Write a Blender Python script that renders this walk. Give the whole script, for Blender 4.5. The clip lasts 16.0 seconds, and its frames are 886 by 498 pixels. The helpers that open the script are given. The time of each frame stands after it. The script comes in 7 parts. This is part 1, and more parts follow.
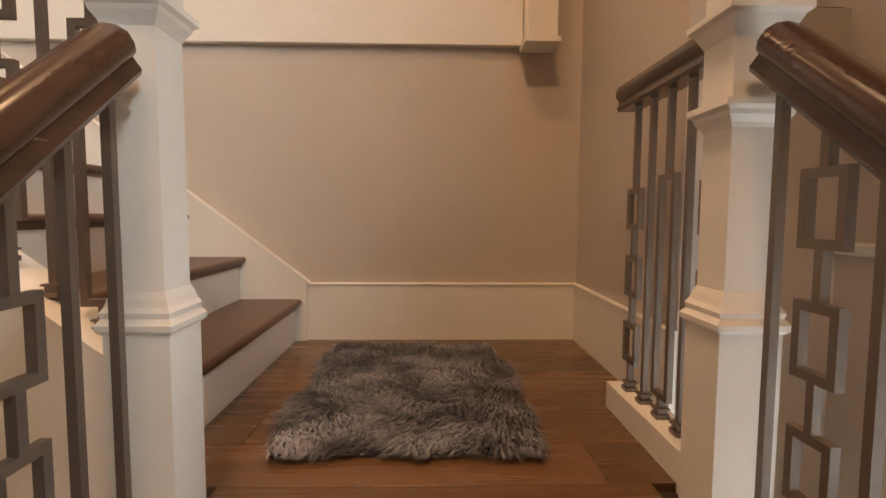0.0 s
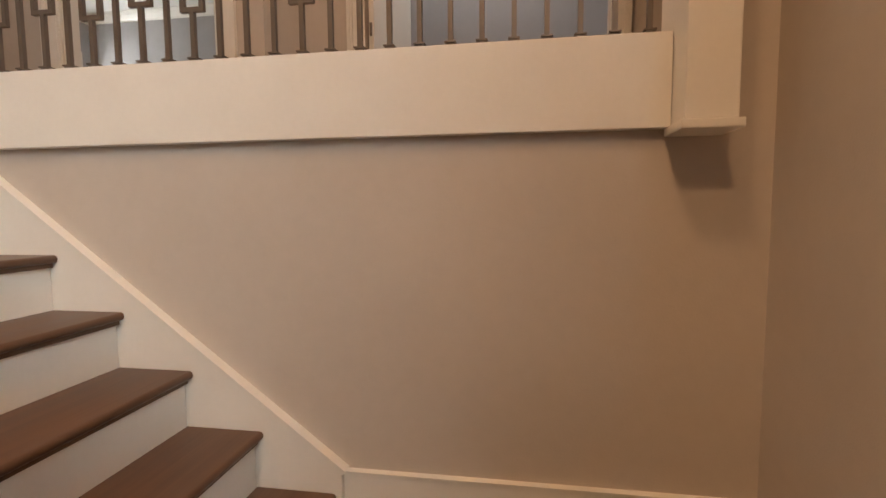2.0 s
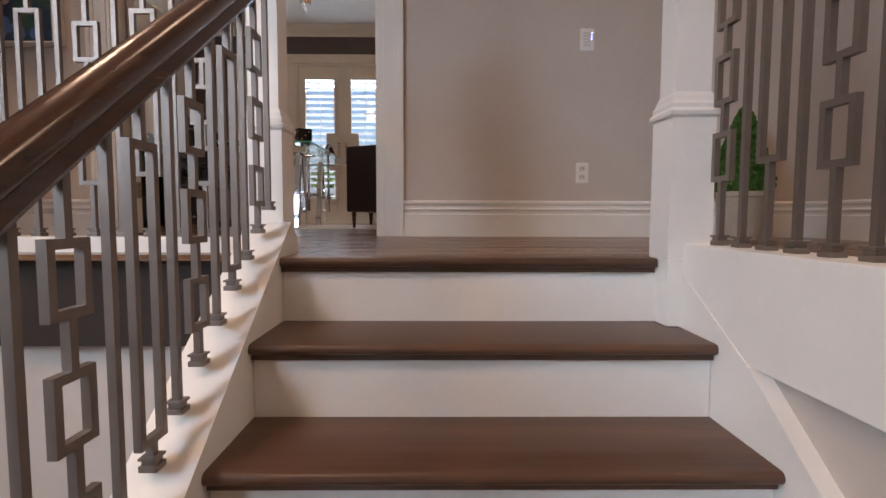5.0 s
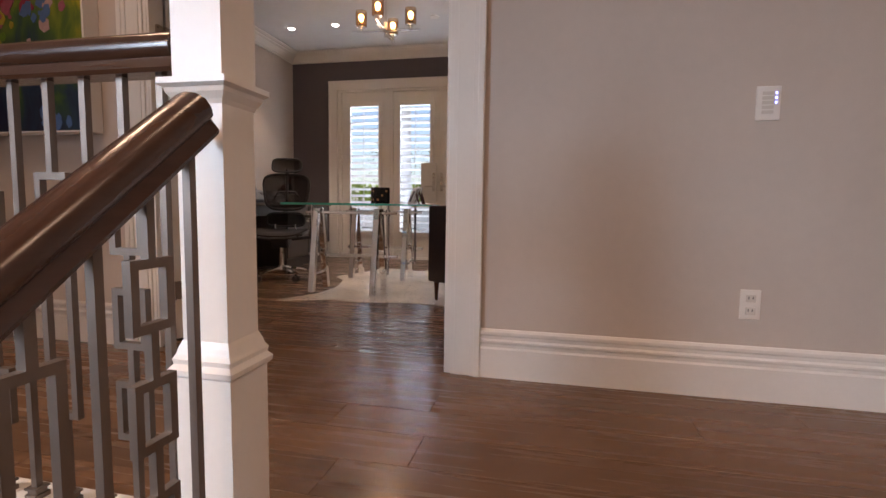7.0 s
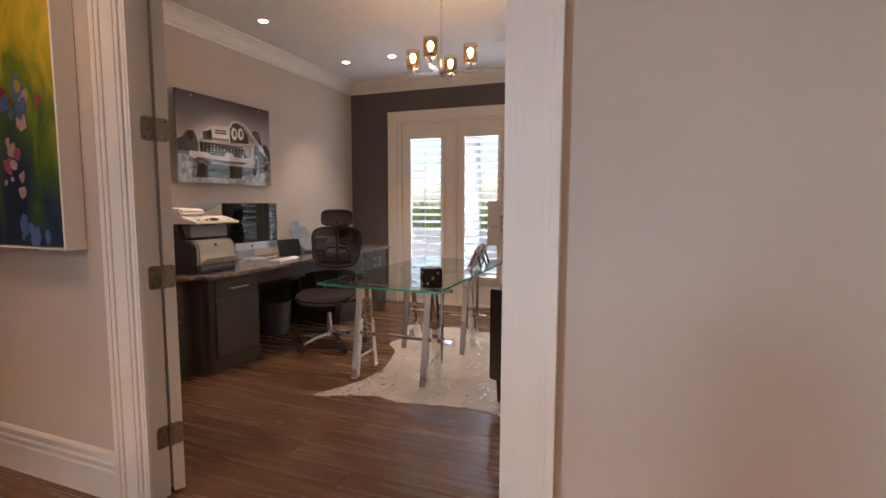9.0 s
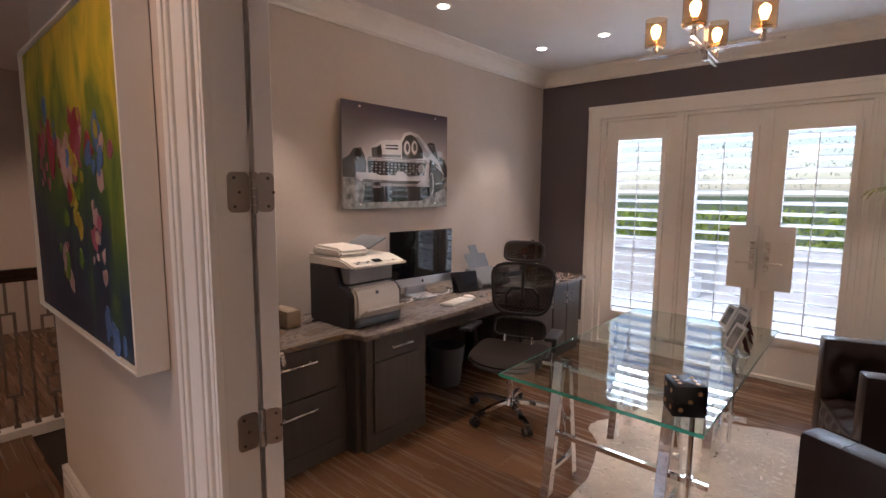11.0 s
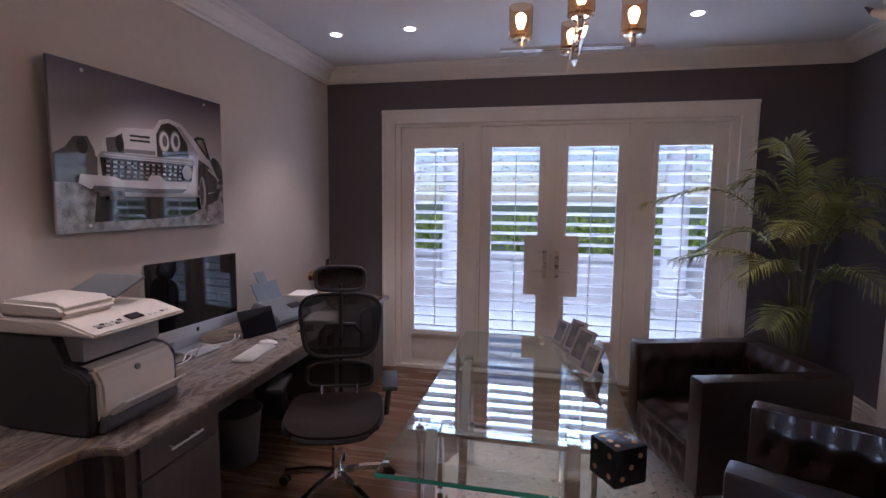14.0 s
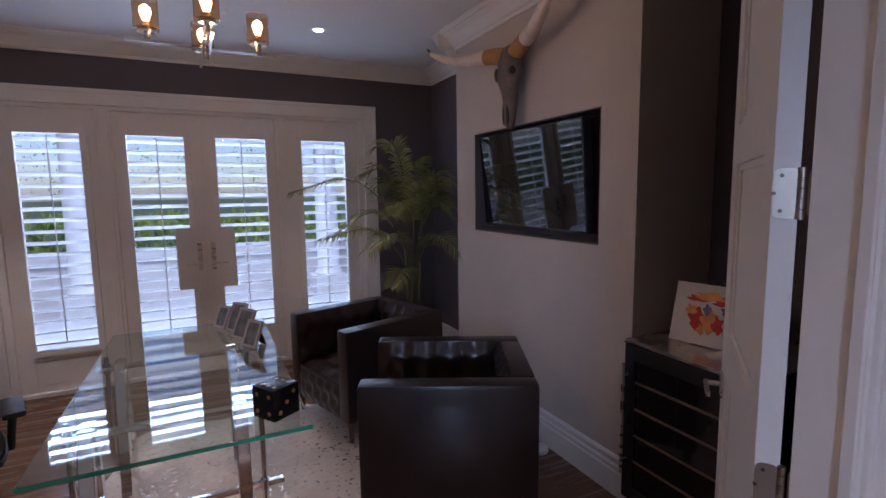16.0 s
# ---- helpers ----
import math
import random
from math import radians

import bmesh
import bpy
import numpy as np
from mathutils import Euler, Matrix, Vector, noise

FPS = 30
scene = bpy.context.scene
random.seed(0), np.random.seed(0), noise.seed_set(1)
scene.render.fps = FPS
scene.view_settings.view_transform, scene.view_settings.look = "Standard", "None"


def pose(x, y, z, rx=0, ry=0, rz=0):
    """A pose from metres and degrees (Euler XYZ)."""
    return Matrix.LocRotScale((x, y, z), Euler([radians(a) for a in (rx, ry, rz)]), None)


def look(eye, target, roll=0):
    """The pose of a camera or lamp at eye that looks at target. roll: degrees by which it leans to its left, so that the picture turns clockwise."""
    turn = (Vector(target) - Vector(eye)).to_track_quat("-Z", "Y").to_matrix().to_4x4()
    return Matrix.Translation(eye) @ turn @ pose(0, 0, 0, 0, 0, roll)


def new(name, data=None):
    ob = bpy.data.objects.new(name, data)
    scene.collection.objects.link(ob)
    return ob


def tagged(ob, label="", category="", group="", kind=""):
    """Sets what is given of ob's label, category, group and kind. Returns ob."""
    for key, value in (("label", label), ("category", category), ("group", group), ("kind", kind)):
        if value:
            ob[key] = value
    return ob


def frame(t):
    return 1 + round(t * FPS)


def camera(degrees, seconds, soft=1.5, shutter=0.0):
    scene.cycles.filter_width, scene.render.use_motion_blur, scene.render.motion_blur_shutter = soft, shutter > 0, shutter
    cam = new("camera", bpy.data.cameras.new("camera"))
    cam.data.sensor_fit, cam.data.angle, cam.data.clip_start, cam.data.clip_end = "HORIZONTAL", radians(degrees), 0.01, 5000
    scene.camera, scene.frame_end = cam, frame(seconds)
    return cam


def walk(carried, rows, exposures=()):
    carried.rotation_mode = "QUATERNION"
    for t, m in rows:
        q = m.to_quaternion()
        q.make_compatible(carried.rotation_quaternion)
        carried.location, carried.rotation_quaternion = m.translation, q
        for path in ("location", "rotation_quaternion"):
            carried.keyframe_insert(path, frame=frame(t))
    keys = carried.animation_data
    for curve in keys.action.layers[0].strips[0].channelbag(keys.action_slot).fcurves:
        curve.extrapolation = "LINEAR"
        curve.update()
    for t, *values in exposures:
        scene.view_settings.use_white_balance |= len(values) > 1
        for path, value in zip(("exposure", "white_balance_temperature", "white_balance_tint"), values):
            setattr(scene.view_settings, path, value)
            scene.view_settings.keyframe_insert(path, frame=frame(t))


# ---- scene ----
cam = camera(84.5, 16.0)
PATH = [
    (0, (-1.15, -3.729, -0.942), (0.844, -3.779, -1.088), 0.3),
    (0.5, (-0.965, -3.732, -0.813), (1.031, -3.725, -0.95), -0.4),
    (1, (-0.727, -3.773, -0.631), (1.259, -3.672, -0.839), -0.8),
    (1.5, (-0.495, -3.784, -0.462), (1.479, -3.570, -0.703), -0.21),
    (2, (-0.385, -3.734, -0.420), (1.582, -3.414, -0.588), -0.43),
    (2.5, (-0.188, -3.774, -0.322), (1.711, -3.160, -0.456), 0.33),
    (3, (0.059, -3.820, -0.140), (1.791, -2.846, -0.371), -0.96),
    (3.5, (0.221, -3.694, -0.032), (1.578, -2.238, -0.234), -1.45),
    (4, (0.313, -3.341, 0.049), (1.171, -1.542, -0.110), 0.93),
    (4.5, (0.337, -3.132, 0.080), (0.654, -1.162, -0.066), 0.66),
    (4.7, (0.340, -3.017, 0.084), (0.522, -1.030, -0.050), 0.36),
    (6.8, (0.432, -2.138, 0.698), (-0.004, -0.195, 0.506), 0.7),
    (7, (0.423, -2.052, 0.731), (-0.002, -0.105, 0.555), 0.8),
    (7.5, (0.396, -1.828, 0.859), (-0.017, 0.121, 0.687), 0.6),
    (8, (0.399, -1.674, 0.986), (-0.059, 0.266, 0.816), 0.5),
    (8.5, (0.366, -1.514, 1.115), (-0.19, 0.4, 0.944), 0.5),
    (9, (0.321, -1.344, 1.256), (-0.393, 0.515, 1.071), 0.2),
    (9.5, (0.254, -1.142, 1.369), (-0.667, 0.622, 1.175), 0.0),
    (10, (0.092, -0.878, 1.491), (-1.02, 0.768, 1.259), 0.2),
    (10.2, (0.004, -0.78, 1.542), (-1.182, 0.81, 1.29), 0.4),
    (12.3, (-0.737, -0.179, 1.573), (-2.094, 1.272, 1.346), 0.5),
    (12.5, (-0.76, -0.143, 1.628), (-2.072, 1.344, 1.369), 0.9),
    (13, (-0.845, -0.069, 1.624), (-1.964, 1.572, 1.383), 0.7),
    (13.5, (-0.95, -0.049, 1.594), (-1.768, 1.764, 1.388), 0.7),
    (14, (-1.054, -0.079, 1.585), (-1.476, 1.866, 1.386), 0.6),
    (14.5, (-1.083, -0.091, 1.579), (-1.129, 1.896, 1.365), 0.4),
    (15, (-1.041, -0.142, 1.553), (-0.781, 1.83, 1.339), 0.2),
    (15.5, (-1.053, -0.267, 1.548), (-0.491, 1.64, 1.332), -0.6),
    (16, (-1.017, -0.421, 1.561), (-0.153, 1.368, 1.33), -0.8),
]
walk(cam, [(t, look(eye, target, roll)) for t, eye, target, roll in PATH],
     [(0, 0.85, 8200, 13), (1.5, 0.72, 8100, 13), (3, 0.55, 7700, 13), (4.5, 0.42, 6200, 13), (7, 0.64, 6500, 18), (10, 0.98, 6450, 18), (12.5, 0.55, 5400, 23), (13.5, 0.35, 5350, 27), (14.5, 0.25, 5250, 25), (16, 0.18, 5250, 25)])

# ---- light ----
world = bpy.data.worlds.new("world")
scene.world = world
world.use_nodes = True
wn = world.node_tree
sky = wn.nodes.new("ShaderNodeTexSky")
sky.sky_type, sky.sun_disc = "NISHITA", False
sky.sun_elevation, sky.sun_rotation = radians(50), radians(150)
wn.links.new(sky.outputs[0], wn.nodes["Background"].inputs[0])
wn.nodes["Background"].inputs[1].default_value = 0.10
sun = new("sun", bpy.data.lights.new("sun", "SUN"))
sun.data.energy, sun.data.angle, sun.data.color = 1.9, radians(2), (1, 0.95, 0.88)
sun.matrix_world = look((0, 0, 20), (4, 9, 0))


def area(name, eye, target, w, h, watts, color):
    ob = new(name, bpy.data.lights.new(name, "AREA"))
    ob.data.shape, ob.data.size, ob.data.size_y, ob.data.energy, ob.data.color = "RECTANGLE", w, h, watts, color
    ob.matrix_world = look(eye, target)
    return ob


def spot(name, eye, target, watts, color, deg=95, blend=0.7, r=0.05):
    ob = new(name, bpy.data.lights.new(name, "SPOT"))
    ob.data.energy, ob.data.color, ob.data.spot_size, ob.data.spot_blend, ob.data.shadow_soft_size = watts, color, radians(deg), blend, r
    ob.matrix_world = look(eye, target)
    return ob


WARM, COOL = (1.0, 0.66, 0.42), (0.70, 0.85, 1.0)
# Lamp panel added out of view above the terrace to boost daylight indoors.
area("sky_fill_panel", (-1.02, 6.6, 3.6), (-1.02, 2.2, 0.6), 4.5, 2.2, 430, COOL)
# Cool area lamp added in the open stairwell; no window is built behind it.
stair_fill = area("stair_daylight_fill", (-3.2, -5.2, 1.9), (0.5, -1.2, -0.1), 1.2, 1.8, 18, COOL)
stair_fill.data.spread = radians(62)
# Unseen added spots that fill hall and stair with warm light; no fixtures built.
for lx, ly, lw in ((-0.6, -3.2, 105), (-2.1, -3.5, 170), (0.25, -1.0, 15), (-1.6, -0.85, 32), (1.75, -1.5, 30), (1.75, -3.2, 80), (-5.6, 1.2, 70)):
    spot("hall_fill", (lx, ly, 2.74), (lx, ly, 0), lw, WARM, 140, 0.6, 0.2)
for lx, ly in ((-2.60, 3.33), (-2.04, 3.31), (-0.185, 3.37), (-2.60, 2.06), (-2.60, 0.95)):
    spot("office_downlight", (lx, ly, 2.755), (lx - 0.01, ly, 0), 34, (1.0, 0.80, 0.62), 70, 0.5, 0.03)
bulb = new("chandelier_light", bpy.data.lights.new("chandelier_light", "POINT"))
bulb.data.energy, bulb.data.color, bulb.data.shadow_soft_size = 8, (1.0, 0.62, 0.36), 0.1
bulb.location = (-0.975, 1.98, 2.02)
area("bedroom_window_light", (6.3, 3.55, 1.4), (5, 0, 0.8), 0.8, 1.5, 60, COOL)
# Added fill spot for the bedroom; its ceiling has no such fixture.
spot("bedroom_fill", (4.6, 1.0, 2.74), (4.6, 1.0, 0), 90, (1.0, 0.85, 0.7), 140, 0.6)
area("lower_door_daylight", (-0.9, -6.1, -1.9), (-0.3, -4.0, -2.3), 1.2, 1.5, 45, COOL)
# Extra cool spot added to brighten the room across the hall.
spot("room_fill", (3.9, -3.4, 2.74), (3.9, -3.4, 0), 40, (0.85, 0.9, 1.0), 140, 0.6)

# ---- materials ----


def mat(name, color, rough=0.5, metal=0.0, var=0.12, scale=6.0, bump=0.0, bump_scale=80.0, coat=0.0, stretch=(1, 1, 1), rnd=0.0, spec=0.5):
    m = bpy.data.materials.new(name)
    m.use_nodes = True
    nt = m.node_tree
    b = nt.nodes["Principled BSDF"]
    b.inputs["Roughness"].default_value, b.inputs["Metallic"].default_value = rough, metal
    b.inputs["Coat Weight"].default_value = coat
    b.inputs["Specular IOR Level"].default_value = spec
    tc = nt.nodes.new("ShaderNodeTexCoord")
    mp = nt.nodes.new("ShaderNodeMapping")
    mp.inputs["Scale"].default_value = stretch
    nt.links.new(tc.outputs["Object"], mp.inputs[0])
    n1 = nt.nodes.new("ShaderNodeTexNoise")
    n1.inputs["Scale"].default_value, n1.inputs["Detail"].default_value = scale, 6
    n2 = nt.nodes.new("ShaderNodeTexNoise")
    n2.inputs["Scale"].default_value, n2.inputs["Detail"].default_value = scale * 9, 4
    nt.links.new(mp.outputs[0], n1.inputs[0])
    nt.links.new(mp.outputs[0], n2.inputs[0])
    add = nt.nodes.new("ShaderNodeMath")
    add.operation = "MULTIPLY_ADD"
    add.inputs[1].default_value = 0.45
    nt.links.new(n2.outputs[0], add.inputs[0])
    nt.links.new(n1.outputs[0], add.inputs[2])
    rng = nt.nodes.new("ShaderNodeMapRange")
    rng.inputs[1].default_value, rng.inputs[2].default_value = 0.45, 1.0
    rng.inputs[3].default_value, rng.inputs[4].default_value = 1 - var, 1 + var
    nt.links.new(add.outputs[0], rng.inputs[0])
    val = rng.outputs[0]
    if rnd:
        oi = nt.nodes.new("ShaderNodeObjectInfo")
        r2 = nt.nodes.new("ShaderNodeMapRange")
        r2.inputs[3].default_value, r2.inputs[4].default_value = 1 - rnd, 1 + rnd
        nt.links.new(oi.outputs["Random"], r2.inputs[0])
        mm = nt.nodes.new("ShaderNodeMath")
        mm.operation = "MULTIPLY"
        nt.links.new(val, mm.inputs[0])
        nt.links.new(r2.outputs[0], mm.inputs[1])
        val = mm.outputs[0]
    mul = nt.nodes.new("ShaderNodeVectorMath")
    mul.operation = "SCALE"
    mul.inputs[0].default_value = color[:3]
    nt.links.new(val, mul.inputs["Scale"])
    nt.links.new(mul.outputs[0], b.inputs["Base Color"])
    rr = nt.nodes.new("ShaderNodeMapRange")
    rr.inputs[3].default_value, rr.inputs[4].default_value = max(0.02, rough * 0.8), min(1, rough * 1.2)
    nt.links.new(n1.outputs[0], rr.inputs[0])
    nt.links.new(rr.outputs[0], b.inputs["Roughness"])
    if bump:
        n3 = nt.nodes.new("ShaderNodeTexNoise")
        n3.inputs["Scale"].default_value, n3.inputs["Detail"].default_value = bump_scale, 3
        nt.links.new(mp.outputs[0], n3.inputs[0])
        bp = nt.nodes.new("ShaderNodeBump")
        bp.inputs["Strength"].default_value, bp.inputs["Distance"].default_value = bump, 0.004
        nt.links.new(n3.outputs[0], bp.inputs["Height"])
        nt.links.new(bp.outputs[0], b.inputs["Normal"])
    return m


def wood(name, dark, light, rough=0.35, along=0, rnd=0.25, grain=14.0, coat=0.0):
    """Long-grained wood; along: the axis of the grain."""
    m = bpy.data.materials.new(name)
    m.use_nodes = True
    nt = m.node_tree
    b = nt.nodes["Principled BSDF"]
    b.inputs["Coat Weight"].default_value, b.inputs["Coat Roughness"].default_value = coat, 0.2
    tc = nt.nodes.new("ShaderNodeTexCoord")
    oi = nt.nodes.new("ShaderNodeObjectInfo")
    sh = nt.nodes.new("ShaderNodeVectorMath")
    sh.operation = "MULTIPLY_ADD"
    sh.inputs[1].default_value = (7.0, 5.0, 3.0)
    nt.links.new(oi.outputs["Random"], sh.inputs[0])
    nt.links.new(tc.outputs["Object"], sh.inputs[2])
    mp = nt.nodes.new("ShaderNodeMapping")
    st = [grain, grain, grain]
    st[along] = grain * 0.045
    mp.inputs["Scale"].default_value = st
    nt.links.new(sh.outputs[0], mp.inputs[0])
    n1 = nt.nodes.new("ShaderNodeTexNoise")
    n1.inputs["Scale"].default_value, n1.inputs["Detail"].default_value, n1.inputs["Distortion"].default_value = 1.0, 7, 0.5
    nt.links.new(mp.outputs[0], n1.inputs[0])
    n2 = nt.nodes.new("ShaderNodeTexNoise")
    n2.inputs["Scale"].default_value, n2.inputs["Detail"].default_value = 6.0, 4
    nt.links.new(mp.outputs[0], n2.inputs[0])
    mix = nt.nodes.new("ShaderNodeMath")
    mix.operation = "MULTIPLY_ADD"
    mix.inputs[1].default_value = 0.4
    nt.links.new(n2.outputs[0], mix.inputs[0])
    nt.links.new(n1.outputs[0], mix.inputs[2])
    cr = nt.nodes.new("ShaderNodeValToRGB")
    cr.color_ramp.elements[0].position, cr.color_ramp.elements[0].color = 0.28, (*dark, 1)
    cr.color_ramp.elements[1].position, cr.color_ramp.elements[1].color = 0.95, (*light, 1)
    nt.links.new(mix.outputs[0], cr.inputs[0])
    r2 = nt.nodes.new("ShaderNodeMapRange")
    r2.inputs[3].default_value, r2.inputs[4].default_value = 1 - rnd, 1 + rnd
    nt.links.new(oi.outputs["Random"], r2.inputs[0])
    mul = nt.nodes.new("ShaderNodeVectorMath")
    mul.operation = "SCALE"
    nt.links.new(cr.outputs[0], mul.inputs[0])
    nt.links.new(r2.outputs[0], mul.inputs["Scale"])
    nt.links.new(mul.outputs[0], b.inputs["Base Color"])
    rr = nt.nodes.new("ShaderNodeMapRange")
    rr.inputs[3].default_value, rr.inputs[4].default_value = rough * 0.75, rough * 1.3
    nt.links.new(n1.outputs[0], rr.inputs[0])
    nt.links.new(rr.outputs[0], b.inputs["Roughness"])
    bp = nt.nodes.new("ShaderNodeBump")
    bp.inputs["Strength"].default_value, bp.inputs["Distance"].default_value = 0.08, 0.002
    nt.links.new(n2.outputs[0], bp.inputs["Height"])
    nt.links.new(bp.outputs[0], b.inputs["Normal"])
    return m


def glow(name, color, strength):
    m = bpy.data.materials.new(name)
    m.use_nodes = True
    nt = m.node_tree
    nt.nodes.remove(nt.nodes["Principled BSDF"])
    e = nt.nodes.new("ShaderNodeEmission")
    e.inputs[0].default_value, e.inputs[1].default_value = (*color, 1), strength
    nt.links.new(e.outputs[0], nt.nodes["Material Output"].inputs[0])
    return m


def glass(name, color=(1, 1, 1), rough=0.0, ior=1.45):
    m = bpy.data.materials.new(name)
    m.use_nodes = True
    b = m.node_tree.nodes["Principled BSDF"]
    b.inputs["Base Color"].default_value = (*color, 1)
    b.inputs["Transmission Weight"].default_value, b.inputs["Roughness"].default_value, b.inputs["IOR"].default_value = 1, rough, ior
    return m


PAINT = mat("white_paint", (0.80, 0.77, 0.72), 0.35, var=0.03, bump=0.05)
WALL = mat("greige_wall", (0.55, 0.485, 0.43), 0.75, var=0.05, scale=2.5, bump=0.12, bump_scale=160)
DARKWALL = mat("dark_plum_grey_wall", (0.115, 0.098, 0.108), 0.7, var=0.06, scale=2.5, bump=0.12, bump_scale=160)
CEIL = mat("ceiling_paint", (0.74, 0.73, 0.71), 0.8, var=0.03, bump=0.08, bump_scale=160)
FLOORX = wood("oak_plank", (0.128, 0.065, 0.032), (0.168, 0.087, 0.043), 0.26, 0, 0.22, 30)
FLOORY = wood("oak_plank_landing", (0.118, 0.060, 0.029), (0.160, 0.083, 0.041), 0.26, 1, 0.22, 30)
TREADX = wood("oak_tread", (0.048, 0.023, 0.014), (0.135, 0.070, 0.042), 0.33, 0, 0.15)
RAIL = wood("dark_stained_rail", (0.030, 0.014, 0.009), (0.075, 0.036, 0.022), 0.24, 0, 0.05, 20, 0.4)
RAILY = wood("dark_stained_rail_y", (0.030, 0.014, 0.009), (0.075, 0.036, 0.022), 0.24, 1, 0.05, 20, 0.4)
IRON = mat("pewter_iron", (0.20, 0.165, 0.14), 0.42, 0.6, var=0.10, bump=0.08)
STEEL = mat("brushed_nickel", (0.62, 0.58, 0.53), 0.28, 1.0, var=0.06, stretch=(1, 1, 8))
CHROME = mat("chrome", (0.85, 0.85, 0.86), 0.06, 1.0, var=0.02)
SUB = mat("dark_subfloor", (0.03, 0.02, 0.015), 0.9)

# ---- mesh helpers ----


def box(bm, lo, hi, bev=0.0, m=None):
    geo = bmesh.ops.create_cube(bm, size=1)["verts"]
    lo, hi = Vector(lo), Vector(hi)
    for v in geo:
        v.co = Vector([lo[i] + (v.co[i] + 0.5) * (hi[i] - lo[i]) for i in range(3)])
    if bev > 0:
        es = list({e for v in geo for e in v.link_edges})
        r = bmesh.ops.bevel(bm, geom=es, offset=bev, segments=2, affect="EDGES", profile=0.6)
        geo = list({v for f in r["faces"] for v in f.verts} | {v for v in geo if v.is_valid})
    if m is not None:
        bmesh.ops.transform(bm, matrix=m, verts=geo)
    return geo


def cyl(bm, a, b, r, r2=None, seg=16, cap=True):
    a, b = Vector(a), Vector(b)
    d = b - a
    m = Matrix.Translation((a + b) / 2) @ d.to_track_quat("Z", "Y").to_matrix().to_4x4()
    return bmesh.ops.create_cone(bm, cap_ends=cap, segments=seg, radius1=r, radius2=r if r2 is None else r2, depth=d.length, matrix=m)["verts"]


def ball(bm, c, r, seg=14):
    m = Matrix.Translation(c) @ (Matrix.Diagonal((*r, 1)) if isinstance(r, tuple) else Matrix.Scale(r, 4))
    return bmesh.ops.create_uvsphere(bm, u_segments=seg, v_segments=max(6, seg * 2 // 3), radius=1, matrix=m)["verts"]


def sweep(bm, profile, path, closed=False, cap=True):
    """Sweeps a closed (u, v) profile along a list of points; v stays near up, u to the side."""
    rings, n = [], len(path)
    for i, p in enumerate(path):
        p = Vector(p)
        if closed:
            d0, d1 = p - Vector(path[i - 1]), Vector(path[(i + 1) % n]) - p
        else:
            d0 = p - Vector(path[i - 1]) if i else Vector(path[1]) - p
            d1 = Vector(path[i + 1]) - p if i < n - 1 else d0
        d0.normalize()
        d1.normalize()
        t = (d0 + d1).normalized()
        side = t.cross(Vector((0, 0, 1)))
        side = Vector((1, 0, 0)) if side.length < 1e-4 else side.normalized()
        up = side.cross(t).normalized()
        k = 1 / max(0.35, t.dot(d1))
        s2 = side
        rings.append([bm.verts.new(p + s2 * u * (k if abs(d0.z) < 0.9 and abs(d0.z - d1.z) < 0.05 else 1) + up * v) for u, v in profile])
    m = len(profile)
    for i in range(n if closed else n - 1):
        a, b = rings[i], rings[(i + 1) % n]
        for j in range(m):
            bm.faces.new((a[j], a[(j + 1) % m], b[(j + 1) % m], b[j]))
    if cap and not closed:
        bm.faces.new(rings[0][::-1])
        bm.faces.new(rings[-1])
    bmesh.ops.recalc_face_normals(bm, faces=bm.faces)


def prism(bm, outline, axis, lo, hi):
    """An outline of (a, b) pairs in the plane across the axis, drawn out from lo to hi."""
    def at(a, b, c):
        return {"x": (c, a, b), "y": (a, c, b), "z": (a, b, c)}[axis]
    r0, r1 = [bm.verts.new(at(a, b, lo)) for a, b in outline], [bm.verts.new(at(a, b, hi)) for a, b in outline]
    n = len(outline)
    fs = [bm.faces.new(r0), bm.faces.new(r1[::-1])]
    for i in range(n):
        fs.append(bm.faces.new((r0[i], r1[i], r1[(i + 1) % n], r0[(i + 1) % n])))
    bmesh.ops.recalc_face_normals(bm, faces=fs)
    return r0 + r1


def lathe(bm, profile, c=(0, 0, 0), seg=20):
    rings = []
    for r, z in profile:
        rings.append([bm.verts.new((c[0] + r * math.cos(2 * math.pi * i / seg), c[1] + r * math.sin(2 * math.pi * i / seg), c[2] + z)) for i in range(seg)])
    for a, b in zip(rings, rings[1:]):
        for i in range(seg):
            bm.faces.new((a[i], a[(i + 1) % seg], b[(i + 1) % seg], b[i]))
    bm.faces.new(rings[0][::-1])
    bm.faces.new(rings[-1])


def bend(radius, n=6, a0=0, a1=90):
    return [(radius * math.cos(radians(a0 + (a1 - a0) * i / n)), radius * math.sin(radians(a0 + (a1 - a0) * i / n))) for i in range(n + 1)]


def mesh_of(name, bm, material, smooth=False):
    me = bpy.data.meshes.new(name)
    if smooth:
        for f in bm.faces:
            f.smooth = True
    bm.to_mesh(me)
    bm.free()
    for mt in material if isinstance(material, (list, tuple)) else [material]:
        me.materials.append(mt)
    if smooth:
        me.set_sharp_from_angle(angle=radians(40))
    return me


def part(name, bm, material, parent=None, label="", smooth=False):
    ob = new(name, mesh_of(name, bm, material, smooth))
    if parent:
        ob.parent = parent
    return tagged(ob, label)


def boxes(name, material, items, parent=None, label="", bev=0.0, smooth=False):
    bm = bmesh.new()
    for lo, hi in items:
        box(bm, lo, hi, bev)
    return part(name, bm, material, parent, label, smooth)


def thing(name, m, label, category, group="", kind=""):
    ob = new(name)
    ob.empty_display_size = 0.1
    ob.matrix_world = m
    return tagged(ob, label, category, group, kind)


